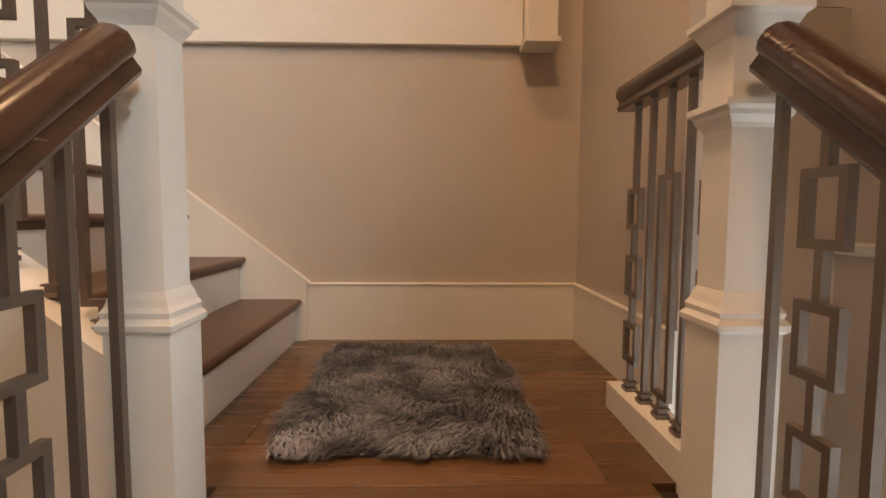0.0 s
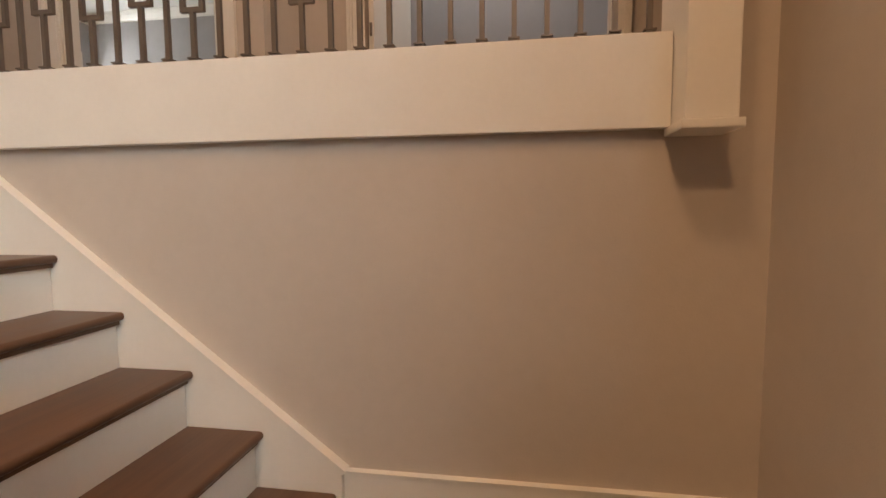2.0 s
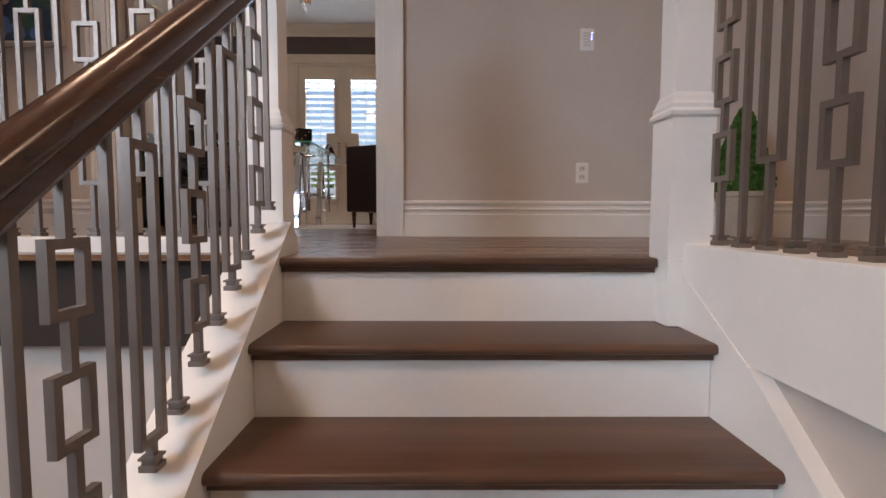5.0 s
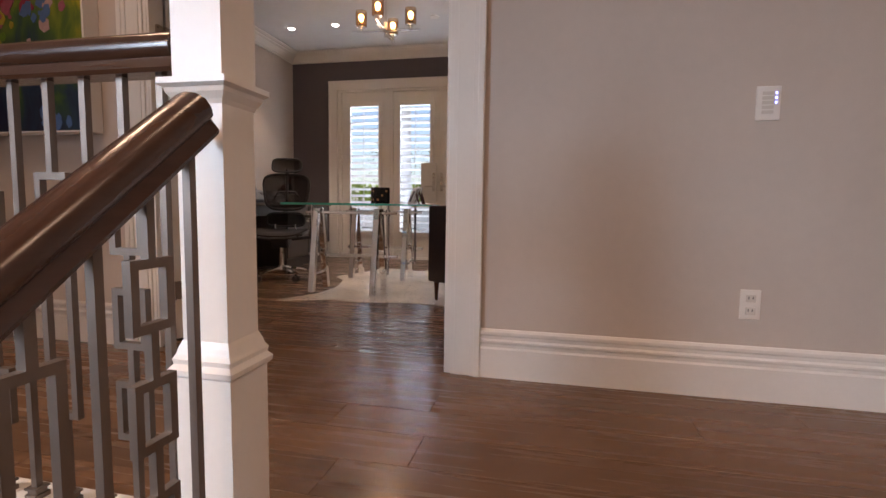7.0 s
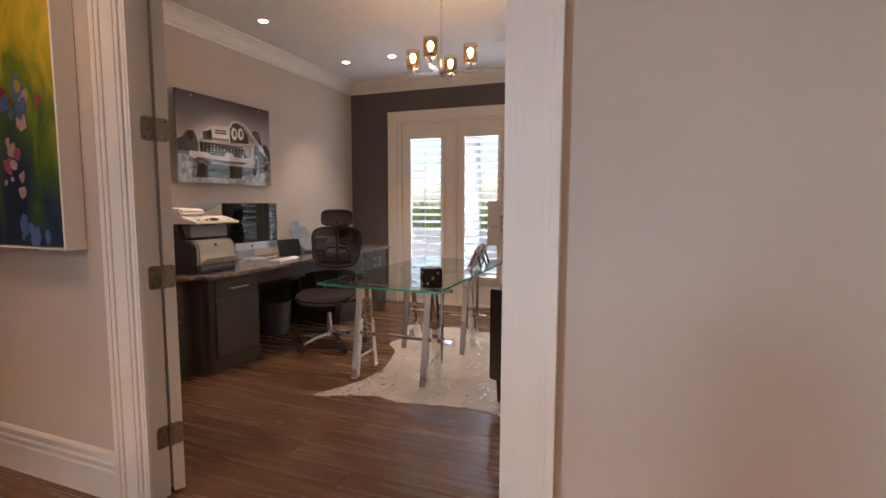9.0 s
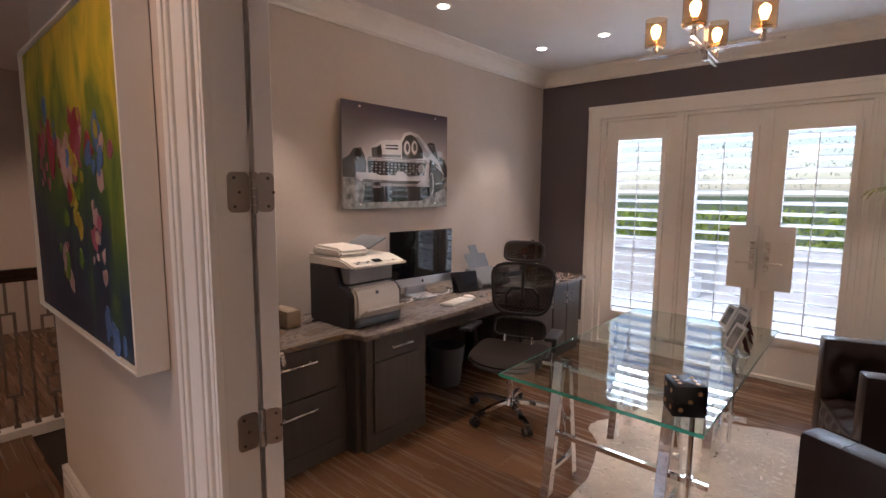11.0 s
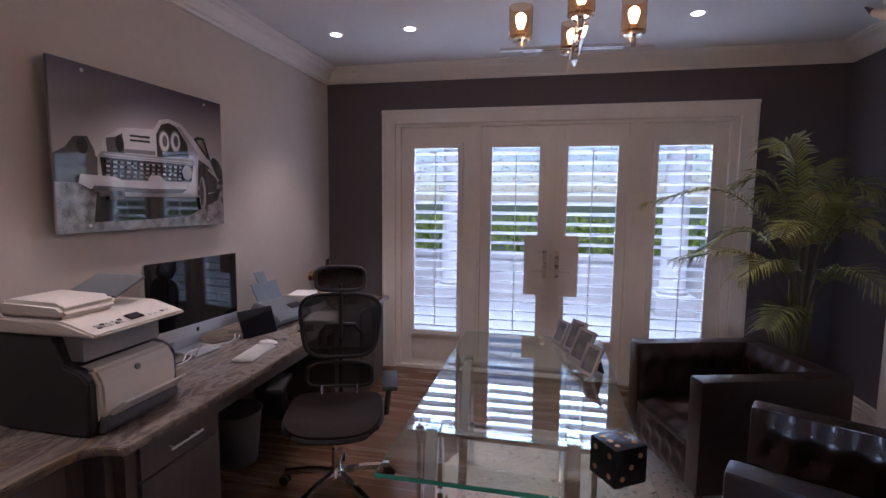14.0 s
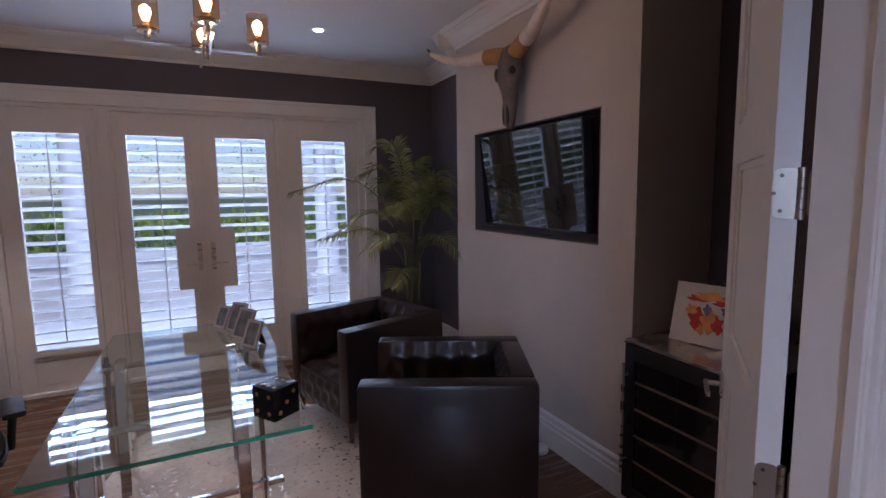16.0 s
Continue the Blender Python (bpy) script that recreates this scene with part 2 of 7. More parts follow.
def structure(ob, label="", category=""):
    return tagged(ob, label, category, kind="structure")


# ---- the shell: floors, walls, ceilings ----
RISE, RUN, Y0 = 0.19, 0.243, -1.45
XL, XR = -0.11, 1.03            # ends of the upper flight's treads
XW = 1.066                      # the wall along the upper flight
LAND = -8 * RISE                # the landing's level
LOW = LAND - 8 * RISE           # the lower floor
XE = -0.23                      # the landing's front edge
YB, OX0, OX1 = 4.27, -1.505, 0.016  # office back wall, doorway sides
WT = 0.100                       # wall with the doorway
OXL = -3.12                     # office wall behind the desk
CH = 2.77                       # ceiling
DOORH = 2.44


def wall(name, items, material=WALL, label="smooth greige painted plaster wall", bev=0.0):
    return structure(boxes(name, material, items, None, "", bev), label, "wall")


# floors
sub = structure(boxes("floor", SUB, [((-7.2, -1.3, -0.30), (0.93, 0.0, -0.02)), ((1.08, -6.0, -0.20), (2.5, 0.0, -0.02)), ((0.93, -1.3, -0.3), (1.08, 0, -0.02)),
                                    ((OXL - 0.1, 0.0, -0.30), (2.0, YB + 0.3, -0.02)), ((2.5, -6.0, -0.30), (7.05, 3.5, -0.02)), ((-0.2, Y0 + 0.07, -0.3), (0.93, -1.3, -0.02)),
                                    ((-7.2, 0.0, -0.3), (OXL - 0.1, 3.5, -0.02))]),
                "dark stained wide oak plank floor with fine grain", "floor")
structure(boxes("floor_lower", mat("lower_floor", (0.11, 0.055, 0.03), 0.4), [((-7.2, -7.0, LOW - 0.1), (2.5, 0.0, LOW))]), "dark wooden floor of the storey below", "floor")
landing = structure(boxes("floor_landing", SUB, [((XE + 0.03, -4.40, LAND - 0.25), (1.03, -3.13, LAND - 0.02))]), "dark oak floor of the stair landing", "floor")

# walls of the stair and hall
wall("wall_stair_east", [((XW, -4.6, LOW), (1.17, -1.3, -0.03))])
wall("wall_stair_south", [((0.14, -4.56, LOW), (XW, -4.40, CH))])
wall("wall_stair_south_upper", [((XW + 0.0005, -4.56, -0.03), (1.17, -4.256, CH))])
wall("wall_hall_north", [((OX1, 0, 0), (2.5, WT, CH)), ((-3.22, 0, 0), (OX0, WT, CH)), ((OX0, 0, DOORH), (OX1, WT, CH))])
wall("wall_bedroom", [((2.5, -0.72, 0), (2.62, WT, CH)), ((2.5, -1.85, 2.3), (2.62, -0.72, CH)), ((2.5, -2.16, 0), (2.62, -1.85, CH)), ((2.62, -2.16, 0), (3.2, -2.05, CH)),
                      ((3.08, -2.62, 0), (3.2, -2.16, CH)), ((3.08, -4.3, 2.3), (3.2, -2.62, CH)), ((3.08, -6, 0), (3.2, -4.3, CH))])
wall("wall_hall_south", [((1.17, -6.1, 0), (3.2, -6.0, CH))])
wall("wall_far_west", [((-7.3, -7.0, LOW), (-7.2, 3.6, CH))])
wall("wall_void_south", [((-7.2, -5.75, LOW), (-1.35, -5.6, CH)), ((-1.35, -5.75, -1.37), (1.17, -5.6, CH)), ((-0.45, -5.75, LOW), (1.17, -5.6, -1.37))])
wall("wall_void_hall", [((-7.2, -1.245, LOW), (-0.26, -1.17, -0.26))])
wall("wall_void_north", [((-7.2, -0.2, LOW), (2.5, 0.0, -0.3))])
wall("wall_west_room", [((-7.2, 3.5, 0), (OXL - 0.1, 3.6, CH))])
wall("wall_return_west", [((-3.22, WT, 0), (OXL, YB + 0.12, CH))], WALL)
wall("wall_lower_east", [((1.05, -7.0, LOW), (1.17, -4.56, -0.02))])

# office walls
wall("wall_office_north", [((OXL, YB, 0), (-2.45, YB + 0.2, CH)), ((0.40, YB, 0), (2.0, YB + 0.2, CH)), ((-2.45, YB, 2.27), (0.40, YB + 0.2, CH))], DARKWALL, "dark plum-grey painted accent wall round the french doors")
wall("wall_office_east", [((1.14, 3.06, 0), (1.26, YB, CH)), ((1.34, WT, 0), (1.46, 1.27, CH))], DARKWALL, "dark plum-grey painted wall of the alcove")
wall("wall_office_south", [((OX1 + 0.131, WT, 0), (1.34, WT + 0.012, CH))], DARKWALL, "dark plum-grey painted wall beside the doorway")
CX = 0.80
TV = (1.49, 2.78, 1.275, 1.98)
wall("chimney_breast", [((CX, 1.25, 0), (1.46, TV[0], CH)), ((CX, TV[1], 0), (1.46, 3.06, CH)), ((CX, TV[0], 0), (1.46, TV[1], TV[2])), ((CX, TV[0], TV[3]), (1.46, TV[1], CH)), ((CX + 0.16, TV[0], TV[2]), (1.46, TV[1], TV[3]))],
     WALL, "greige painted chimney breast with a television niche")
structure(boxes("ceiling", CEIL, [((-7.3, -7.0, CH), (3.2, 0.0, CH + 0.1)), ((3.2, -6.1, CH), (7.1, 3.5, CH + 0.1)), ((-7.3, 0.0, CH), (3.2, YB + 0.2, CH + 0.1))]), "flat white painted ceiling", "ceiling")

# bedroom shell
BEDWALL = mat("grey_bedroom_wall", (0.42, 0.40, 0.40), 0.8, var=0.05)
wall("wall_bedroom_east", [((6.95, -6.0, 0), (7.05, 3.5, CH))], BEDWALL, "soft grey painted bedroom wall")
wall("wall_bedroom_north", [((2.5, 3.4, 0), (5.9, 3.5, CH)), ((6.7, 3.4, 0), (6.95, 3.5, CH)), ((5.9, 3.4, 0), (6.7, 3.5, 0.6)), ((5.9, 3.4, 2.1), (6.7, 3.5, CH))], BEDWALL, "soft grey painted bedroom wall with a window")
wall("wall_bedroom_west", [((2.5, WT, 0), (2.62, 3.4, CH))], BEDWALL)
wall("wall_bath", [((4.6, -6.0, 0), (4.7, -2.16, CH))], BEDWALL, "grey painted wall of the room across the hall")
wall("wall_bedroom_south", [((3.2, -2.16, 0), (6.95, -2.06, CH))], BEDWALL)


# ---- mouldings ----
def base_profile(h=0.21, d=0.022):
    return [(0, 0), (d, 0), (d, h * 0.60), (d * 0.62, h * 0.635), (d * 0.62, h * 0.70), (d * 1.05, h * 0.735), (d * 1.05, h * 0.77), (d * 0.55, h * 0.80), (d * 0.55, h * 0.865), (d * 0.95, h * 0.90), (d * 0.95, h * 0.955), (d * 0.5, h), (0, h)]


def run_trim(name, profile, a, b, into, material=PAINT, label="white painted moulded baseboard", flip=False):
    """A moulding from a to b (level); its profile stands out towards the direction into."""
    bm = bmesh.new()
    a, b, into = Vector(a), Vector(b), Vector(into)
    rings = [[bm.verts.new(p + into * u + Vector((0, 0, v))) for u, v in profile] for p in (a, b)]
    n = len(profile)
    for j in range(n):
        bm.faces.new((rings[0][j], rings[0][(j + 1) % n], rings[1][(j + 1) % n], rings[1][j]))
    bm.faces.new(rings[0])
    bm.faces.new(rings[1][::-1])
    bmesh.ops.recalc_face_normals(bm, faces=bm.faces)
    return structure(part(name, bm, material), label, "trim")


BP = base_profile()
for a, b, into in (((OX1 + 0.13, 0, 0), (2.5, 0, 0), (0, -1, 0)), ((-3.22, 0, 0), (OX0 - 0.13, 0, 0), (0, -1, 0)), ((-3.22, WT, 0), (-3.22, -0.022, 0), (-1, 0, 0)),
                   ((2.5, -0.022, 0), (2.5, -0.58, 0), (-1, 0, 0)), ((2.5, -1.99, 0), (2.5, -2.16, 0), (-1, 0, 0)), ((2.478, -2.16, 0), (3.08, -2.16, 0), (0, -1, 0)), ((3.08, -2.182, 0), (3.08, -2.5, 0), (-1, 0, 0)),
                   ((3.08, -4.4, 0), (3.08, -6, 0), (-1, 0, 0)),
                   ((OXL, YB, 0), (-2.56, YB, 0), (0, -1, 0)), ((0.52, YB, 0), (1.14, YB, 0), (0, -1, 0)), ((1.14, YB - 0.022, 0), (1.14, 3.06, 0), (-1, 0, 0)), ((CX, 3.06, 0), (CX, 1.25, 0), (-1, 0, 0)),
                   ((CX - 0.022, 1.25, 0), (1.34, 1.25, 0), (0, -1, 0)), ((OXL, 3.7, 0), (OXL, YB - 0.022, 0), (1, 0, 0))):
    run_trim("baseboard", BP, a, b, into)
CP = [(0, 0), (0, -0.125), (0.014, -0.125), (0.018, -0.105), (0.030, -0.098), (0.048, -0.078), (0.078, -0.044), (0.104, -0.030), (0.110, -0.022), (0.128, -0.020), (0.140, -0.012), (0.150, -0.010), (0.150, 0)]
for a, b, into in (((OXL, WT, CH), (OXL, YB, CH), (1, 0, 0)), ((OXL, YB, CH), (1.14, YB, CH), (0, -1, 0)), ((CX, 3.21, CH), (CX, 1.10, CH), (-1, 0, 0)), ((1.14, YB, CH), (1.14, 3.06, CH), (-1, 0, 0)), ((CX - 0.15, 3.06, CH), (1.14, 3.06, CH), (0, 1, 0)),
                   ((OXL, WT, CH), (1.34, WT, CH), (0, 1, 0)), ((6.95, -2.06, CH), (6.95, 3.4, CH), (-1, 0, 0)), ((2.62, 3.4, CH), (6.95, 3.4, CH), (0, -1, 0))):
    run_trim("crown_moulding", CP, a, b, into, PAINT, "white painted crown moulding at the ceiling")


def casing(name, x0, x1, y, top, into, axis="x", w=0.13, d=0.03):
    """A moulded door casing round an opening from x0 to x1 up to top; into: the side that it stands out to, as +1 or -1."""
    bm = bmesh.new()

    def strip(a0, a1, z0, z1, dd):
        lo, hi = (a0, min(y, y + into * dd), z0), (a1, max(y, y + into * dd), z1)
        if axis == "y":
            lo, hi = (min(y, y + into * dd), a0, z0), (max(y, y + into * dd), a1, z1)
        box(bm, lo, hi, 0.003)
    for s, e in ((x0, -1), (x1, 1)):
        cuts = ((0.0, 0.018, d * 0.45), (0.018, 0.085, d * 0.6), (0.085, 0.105, d * 0.85), (0.105, w, d))
        for a, b, dd in cuts:
            strip(min(s + e * a, s + e * b), max(s + e * a, s + e * b), 0, top + (a + b) / 2, dd)
    for a, b, dd in ((0.0, 0.018, d * 0.45), (0.018, 0.085, d * 0.6), (0.085, 0.105, d * 0.85), (0.105, w, d)):
        strip(x0 - b, x1 + b, top + a, top + b, dd - 0.001)
    return structure(part(name, bm, PAINT), "white painted moulded door casing", "trim")


casing("trim_office_door", OX0, OX1, 0.0, DOORH, -1)
casing("trim_office_door_inside", OX0, OX1, WT, DOORH, 1)
casing("trim_bedroom_door", -1.85, -0.72, 2.5, 2.3, -1, "y")
casing("trim_bath_door", -4.3, -2.62, 3.08, 2.3, -1, "y")
structure(boxes("door_jamb", PAINT, [((OX0, -0.004, 0), (OX0 + 0.018, WT + 0.004, DOORH)), ((OX1 - 0.018, -0.004, 0), (OX1, WT + 0.004, DOORH)), ((OX0 + 0.018, -0.004, DOORH - 0.018), (OX1 - 0.018, WT + 0.004, DOORH)),
                                     ((OX0 + 0.018, -0.002, 0), (OX0 + 0.03, 0.018, DOORH - 0.018)), ((OX1 - 0.03, -0.002, 0), (OX1 - 0.018, 0.018, DOORH - 0.018)),
                                     ((2.496, -1.85, 0), (2.624, -1.832, 2.3)), ((2.496, -0.738, 0), (2.624, -0.72, 2.3))], None, "", 0.002), "white painted door jamb with a stop", "trim")

# ---- stairs ----


def nosed_tread(x0, x1, y_nose, depth, z, name="tread", axis="x"):
    """A tread with a rounded nosing that overhangs by 3 cm; axis: the way its nosing runs."""
    bm = bmesh.new()
    t = 0.027
    out = [(0.012 - 0.012 * math.sin(radians(a)), -t / 2 + t / 2 * math.cos(radians(a))) for a in (0, 30, 60, 90, 120, 150, 180)]
    out = [(y_nose + u, z + v) for u, v in out] + [(y_nose + 0.02, z - t), (y_nose + 0.02, z - t - 0.016), (y_nose + 0.032, z - t - 0.016), (y_nose + 0.032, z - t), (y_nose + depth, z - t), (y_nose + depth, z)]
    if axis == "x":
        prism(bm, out, "x", x0, x1)
    else:
        prism(bm, out, "y", x0, x1)
    return bm


stair = thing("staircase", pose(0, 0, 0), "oak and white painted staircase up from the landing", "staircase", kind="structure")
for i in range(8):
    z, yn = -i * RISE, Y0 - i * RUN
    if i:
        part("tread", nosed_tread(XL, XR, yn, RUN + 0.03, z), TREADX, stair, "dark stained oak tread with rounded nosing", True)
    else:
        part("tread", nosed_tread(XL, 0.985, yn, 0.10, z), TREADX, stair, "dark stained oak nosing of the top step", True)
    bm = bmesh.new()
    box(bm, (XL + 0.002, yn + 0.03, z - RISE), (XR - 0.002, yn + 0.048, z - 0.034))
    part("riser", bm, PAINT, stair, "white painted riser")
bm = bmesh.new()
prism(bm, [(Y0 - 7 * RUN - 0.02, LAND - 0.2), (Y0 + 0.07, -0.22), (Y0 + 0.07, 0.03), (-1.80, -0.206), (-3.177, -1.263), (Y0 - 7 * RUN - 0.02, -1.263)], "x", XR + 0.0008, XW)
part("skirt_board", bm, PAINT, stair, "white painted sloping skirt board")
bm = bmesh.new()
prism(bm, [(-1.80, -0.207), (-1.815, -0.207), (-3.185, -1.252), (-3.177, -1.264)], "x", XR - 0.004, XW)
drop_block = bmesh.new()
box(drop_block, (0.989, -1.501, -0.188), (1.0415, -1.385, -0.001), 0.002)
part("newel_drop", drop_block, PAINT, stair, "white painted foot of the top newel")
part("skirt_cap", bm, PAINT, stair, "thin white bead along the skirt board")
# left stringer with its curb
bm = bmesh.new()
sl = RISE / RUN


def nose_z(y):
    return -(Y0 - y) * sl


prism(bm, [(Y0 + 0.19, nose_z(Y0 + 0.19) - 0.5), (Y0 + 0.19, 0.05), (Y0 + 0.12, nose_z(Y0) + 0.10), (-3.15, nose_z(-3.15) + 0.10), (-3.15, LAND - 0.1), (-3.0, LAND - 0.1)], "x", -0.245, XL)
part("stringer", bm, PAINT, stair, "white painted closed stringer")
bm = bmesh.new()
prism(bm, [(-1.27, LOW), (-1.27, -0.3), (-3.14, nose_z(-3.14) - 0.1), (-3.14, LOW)], "x", -0.235, -0.13)
part("stair_panel", bm, PAINT, stair, "white painted panel below the flight")

lower = thing("staircase", pose(0, 0, 0), "oak and white painted lower flight up to the landing", "staircase", kind="structure")
YA, YC = -4.205, -3.28
for i in range(8):
    z, xn = LAND - i * RISE, XE - i * RUN
    bm = nosed_tread(YA, YC, xn, RUN + 0.03 if i else 0.08, z, axis="y")
    part("tread", bm, FLOORY, lower, "dark stained oak tread with rounded nosing", True)
    bm = bmesh.new()
    box(bm, (xn + 0.03, YA + 0.002, z - RISE), (xn + 0.048, YC - 0.002, z - 0.034))
    part("riser", bm, PAINT, lower, "white painted riser")
for y0, y1 in ((YC, -3.14), (-4.345, YA)):
    bm = bmesh.new()
    lx = XE - 7.6 * RUN
    prism(bm, [(-0.33, LAND - 0.3), (-0.33, LAND + 0.13 - 0.1 * sl), (lx, LAND + 0.13 - (XE - lx) * sl), (lx, LOW), (-0.9, LOW)], "y", y0, y1)
    part("stringer", bm, PAINT, lower, "white painted closed stringer")

# landing skirting
for a, b, into in (((XW, -3.172, LAND), (XW, -4.40, LAND), (-1, 0, 0)), ((XW - 0.02, -4.40, LAND), (0.14, -4.40, LAND), (0, 1, 0))):
    run_trim("baseboard", [(0, 0), (0.015, 0), (0.015, 0.25), (0.02, 0.252), (0.02, 0.259), (0.006, 0.262), (0, 0.262)], a, b, into, PAINT, "tall plain white skirting round the landing")
# hall fascia over the stair
structure(boxes("trim_fascia", PAINT, [((1.034, -4.128, -0.208), (1.165, -1.50, 0.045))], None, "", 0.003), "white painted deep fascia under the hall balustrade", "trim")
structure(boxes("trim_end_block", PAINT, [((0.925, -4.255, -0.205), (1.168, -4.130, 1.2)), ((0.912, -4.266, -0.230), (1.064, -4.118, -0.206))], None, "", 0.004), "white painted post block at the fascia's end", "trim")


# ---- newels, balusters, rails ----
def newel_post(x, y, z, top=1.2, label="white painted square newel post with moulded collars", cap=True, collar=0.92, b=0.061, drop=0.0, upper=0.0):
    ob = thing("newel_post", pose(x, y, z), label, "newel post", "stair newels")
    bm = bmesh.new()
    s = b - 0.012
    m0 = 0.395 - drop

    def ring(prof):
        loops = [[bm.verts.new((r * sx, r * sy, zz)) for sx, sy in ((-1, -1), (1, -1), (1, 1), (-1, 1))] for r, zz in prof]
        for p, q in zip(loops, loops[1:]):
            for i in range(4):
                bm.faces.new((p[i], p[(i + 1) % 4], q[(i + 1) % 4], q[i]))
        bm.faces.new(loops[0][::-1])
        bm.faces.new(loops[-1])
    ring([(b, 0), (b, m0)])
    part("base_block", bm, PAINT, ob)
    bm = bmesh.new()
    ring([(b + 0.002, m0), (b + 0.008, m0 + 0.006), (b + 0.009, m0 + 0.016), (b + 0.004, m0 + 0.022), (b + 0.001, m0 + 0.026), (b + 0.003, m0 + 0.036), (b - 0.002, m0 + 0.044), (b - 0.004, m0 + 0.050), (b - 0.006, m0 + 0.058), (s + 0.001, m0 + 0.070)])
    part("base_moulding", bm, PAINT, ob)
    bm = bmesh.new()
    ring([(s, m0 + 0.068), (s, collar + 0.01)])
    part("shaft", bm, PAINT, ob)
    bm = bmesh.new()
    ring([(s + 0.001, collar - 0.008), (s + 0.004, collar), (s + 0.012, collar + 0.012), (s + 0.014, collar + 0.020), (s + 0.022, collar + 0.026), (s + 0.022, collar + 0.037)])
    part("collar", bm, PAINT, ob)
    bm = bmesh.new()
    ring([(s + 0.003, collar + 0.037), (s + 0.003, top - 0.05)])
    part("head_block", bm, PAINT, ob)
    if upper:
        bm = bmesh.new()
        ring([(s + 0.004, upper - 0.008), (s + 0.008, upper), (s + 0.014, upper + 0.012), (s + 0.018, upper + 0.020), (s + 0.026, upper + 0.026), (s + 0.026, upper + 0.037)])
        part("upper_collar", bm, PAINT, ob)
    if cap:
        bm = bmesh.new()
        ring([(s + 0.008, top - 0.05), (s + 0.014, top - 0.04), (s + 0.014, top - 0.025), (s + 0.022, top - 0.022), (s + 0.03, top - 0.008), (s + 0.03, top)])
        part("cap", bm, PAINT, ob)
        bm = bmesh.new()
        ring([(s + 0.028, top), (s + 0.03, top + 0.006), (s + 0.028, top + 0.02), (s + 0.015, top + 0.028), (0.02, top + 0.034)])
        part("finial", bm, RAIL, ob, "dark wooden cap on the post")
    return ob


newel_post(-0.289, -3.242, LAND, 1.2, collar=0.885, b=0.055, drop=0.02)
newel_post(-0.289, -4.276, LAND, 1.2, collar=0.733, b=0.055, drop=0.02, upper=0.885)
newel_post(-0.215, -1.205, 0.0, 1.24)
newel_post(1.05, -1.44, 0.0, 1.24)

RAILPROF = [(-0.026, 0), (0.026, 0), (0.030, 0.008), (0.026, 0.02), (0.024, 0.028), (0.032, 0.036), (0.035, 0.05), (0.031, 0.066), (0.018, 0.076), (0, 0.079), (-0.018, 0.076), (-0.031, 0.066), (-0.035, 0.05), (-0.032, 0.036), (-0.024, 0.028), (-0.026, 0.02), (-0.030, 0.008)]
BW = 0.0074


def baluster_mesh(kind, h, turn, low=False, lift=0.0):
    """One iron baluster of height h; kind: plain, chain or long; turn: 0 for frames that face y, 90 for x."""
    bm = bmesh.new()
    fr = []
    if kind == "chain":
        fr = [(0.17, 0.30), (0.37, 0.50), (0.57, 0.70)] if not low else [(0.08 + lift, 0.195 + lift), (0.27 + lift, 0.385 + lift), (0.46 + lift, 0.575 + lift)]
    elif kind == "long":
        fr = [(0.05, 0.60)] if low else [(0.20, 0.74)]
    w = 0.034
    xs = [-w - BW, -w + BW, -BW, BW, w - BW, w + BW]
    zs = sorted({0.0, h} | {v for a, b in fr for v in (a, a + 2 * BW, b - 2 * BW, b)})
    solid = set()
    for k in range(len(zs) - 1):
        mid = (zs[k] + zs[k + 1]) / 2
        inside = [(a, b) for a, b in fr if a < mid < b]
        if not inside:
            solid.add((2, k))
        elif mid < inside[0][0] + 2 * BW or mid > inside[0][1] - 2 * BW:
            solid.update((i, k) for i in range(5))
        else:
            solid.update(((0, k), (4, k)))
    made = {}

    def corner(i, k, side):
        if (i, k, side) not in made:
            made[(i, k, side)] = bm.verts.new((xs[i], side * BW, zs[k]))
        return made[(i, k, side)]
    for i, k in sorted(solid):
        for side in (-1, 1):
            bm.faces.new([corner(i + a, k + c, side) for a, c in ((0, 0), (1, 0), (1, 1), (0, 1))])
        for di, dk, p, q in ((-1, 0, (0, 0), (0, 1)), (1, 0, (1, 0), (1, 1)), (0, -1, (0, 0), (1, 0)), (0, 1, (0, 1), (1, 1))):
            if (i + di, k + dk) not in solid:
                bm.faces.new((corner(i + p[0], k + p[1], -1), corner(i + q[0], k + q[1], -1), corner(i + q[0], k + q[1], 1), corner(i + p[0], k + p[1], 1)))
    bmesh.ops.recalc_face_normals(bm, faces=bm.faces)
    if turn:
        bmesh.ops.rotate(bm, verts=bm.verts, cent=(0, 0, 0), matrix=Matrix.Rotation(radians(turn), 3, "Z"))
    return mesh_of("baluster", bm, IRON)


def shoe_mesh():
    bm = bmesh.new()
    box(bm, (-0.017, -0.017, 0), (0.017, 0.017, 0.012), 0.002)
    box(bm, (-0.013, -0.013, 0.012), (0.013, 0.013, 0.022), 0.002)
    box(bm, (-0.017, -0.017, 0.022), (0.017, 0.017, 0.027), 0.001)
    return mesh_of("shoe", bm, IRON)


SHOE = shoe_mesh()


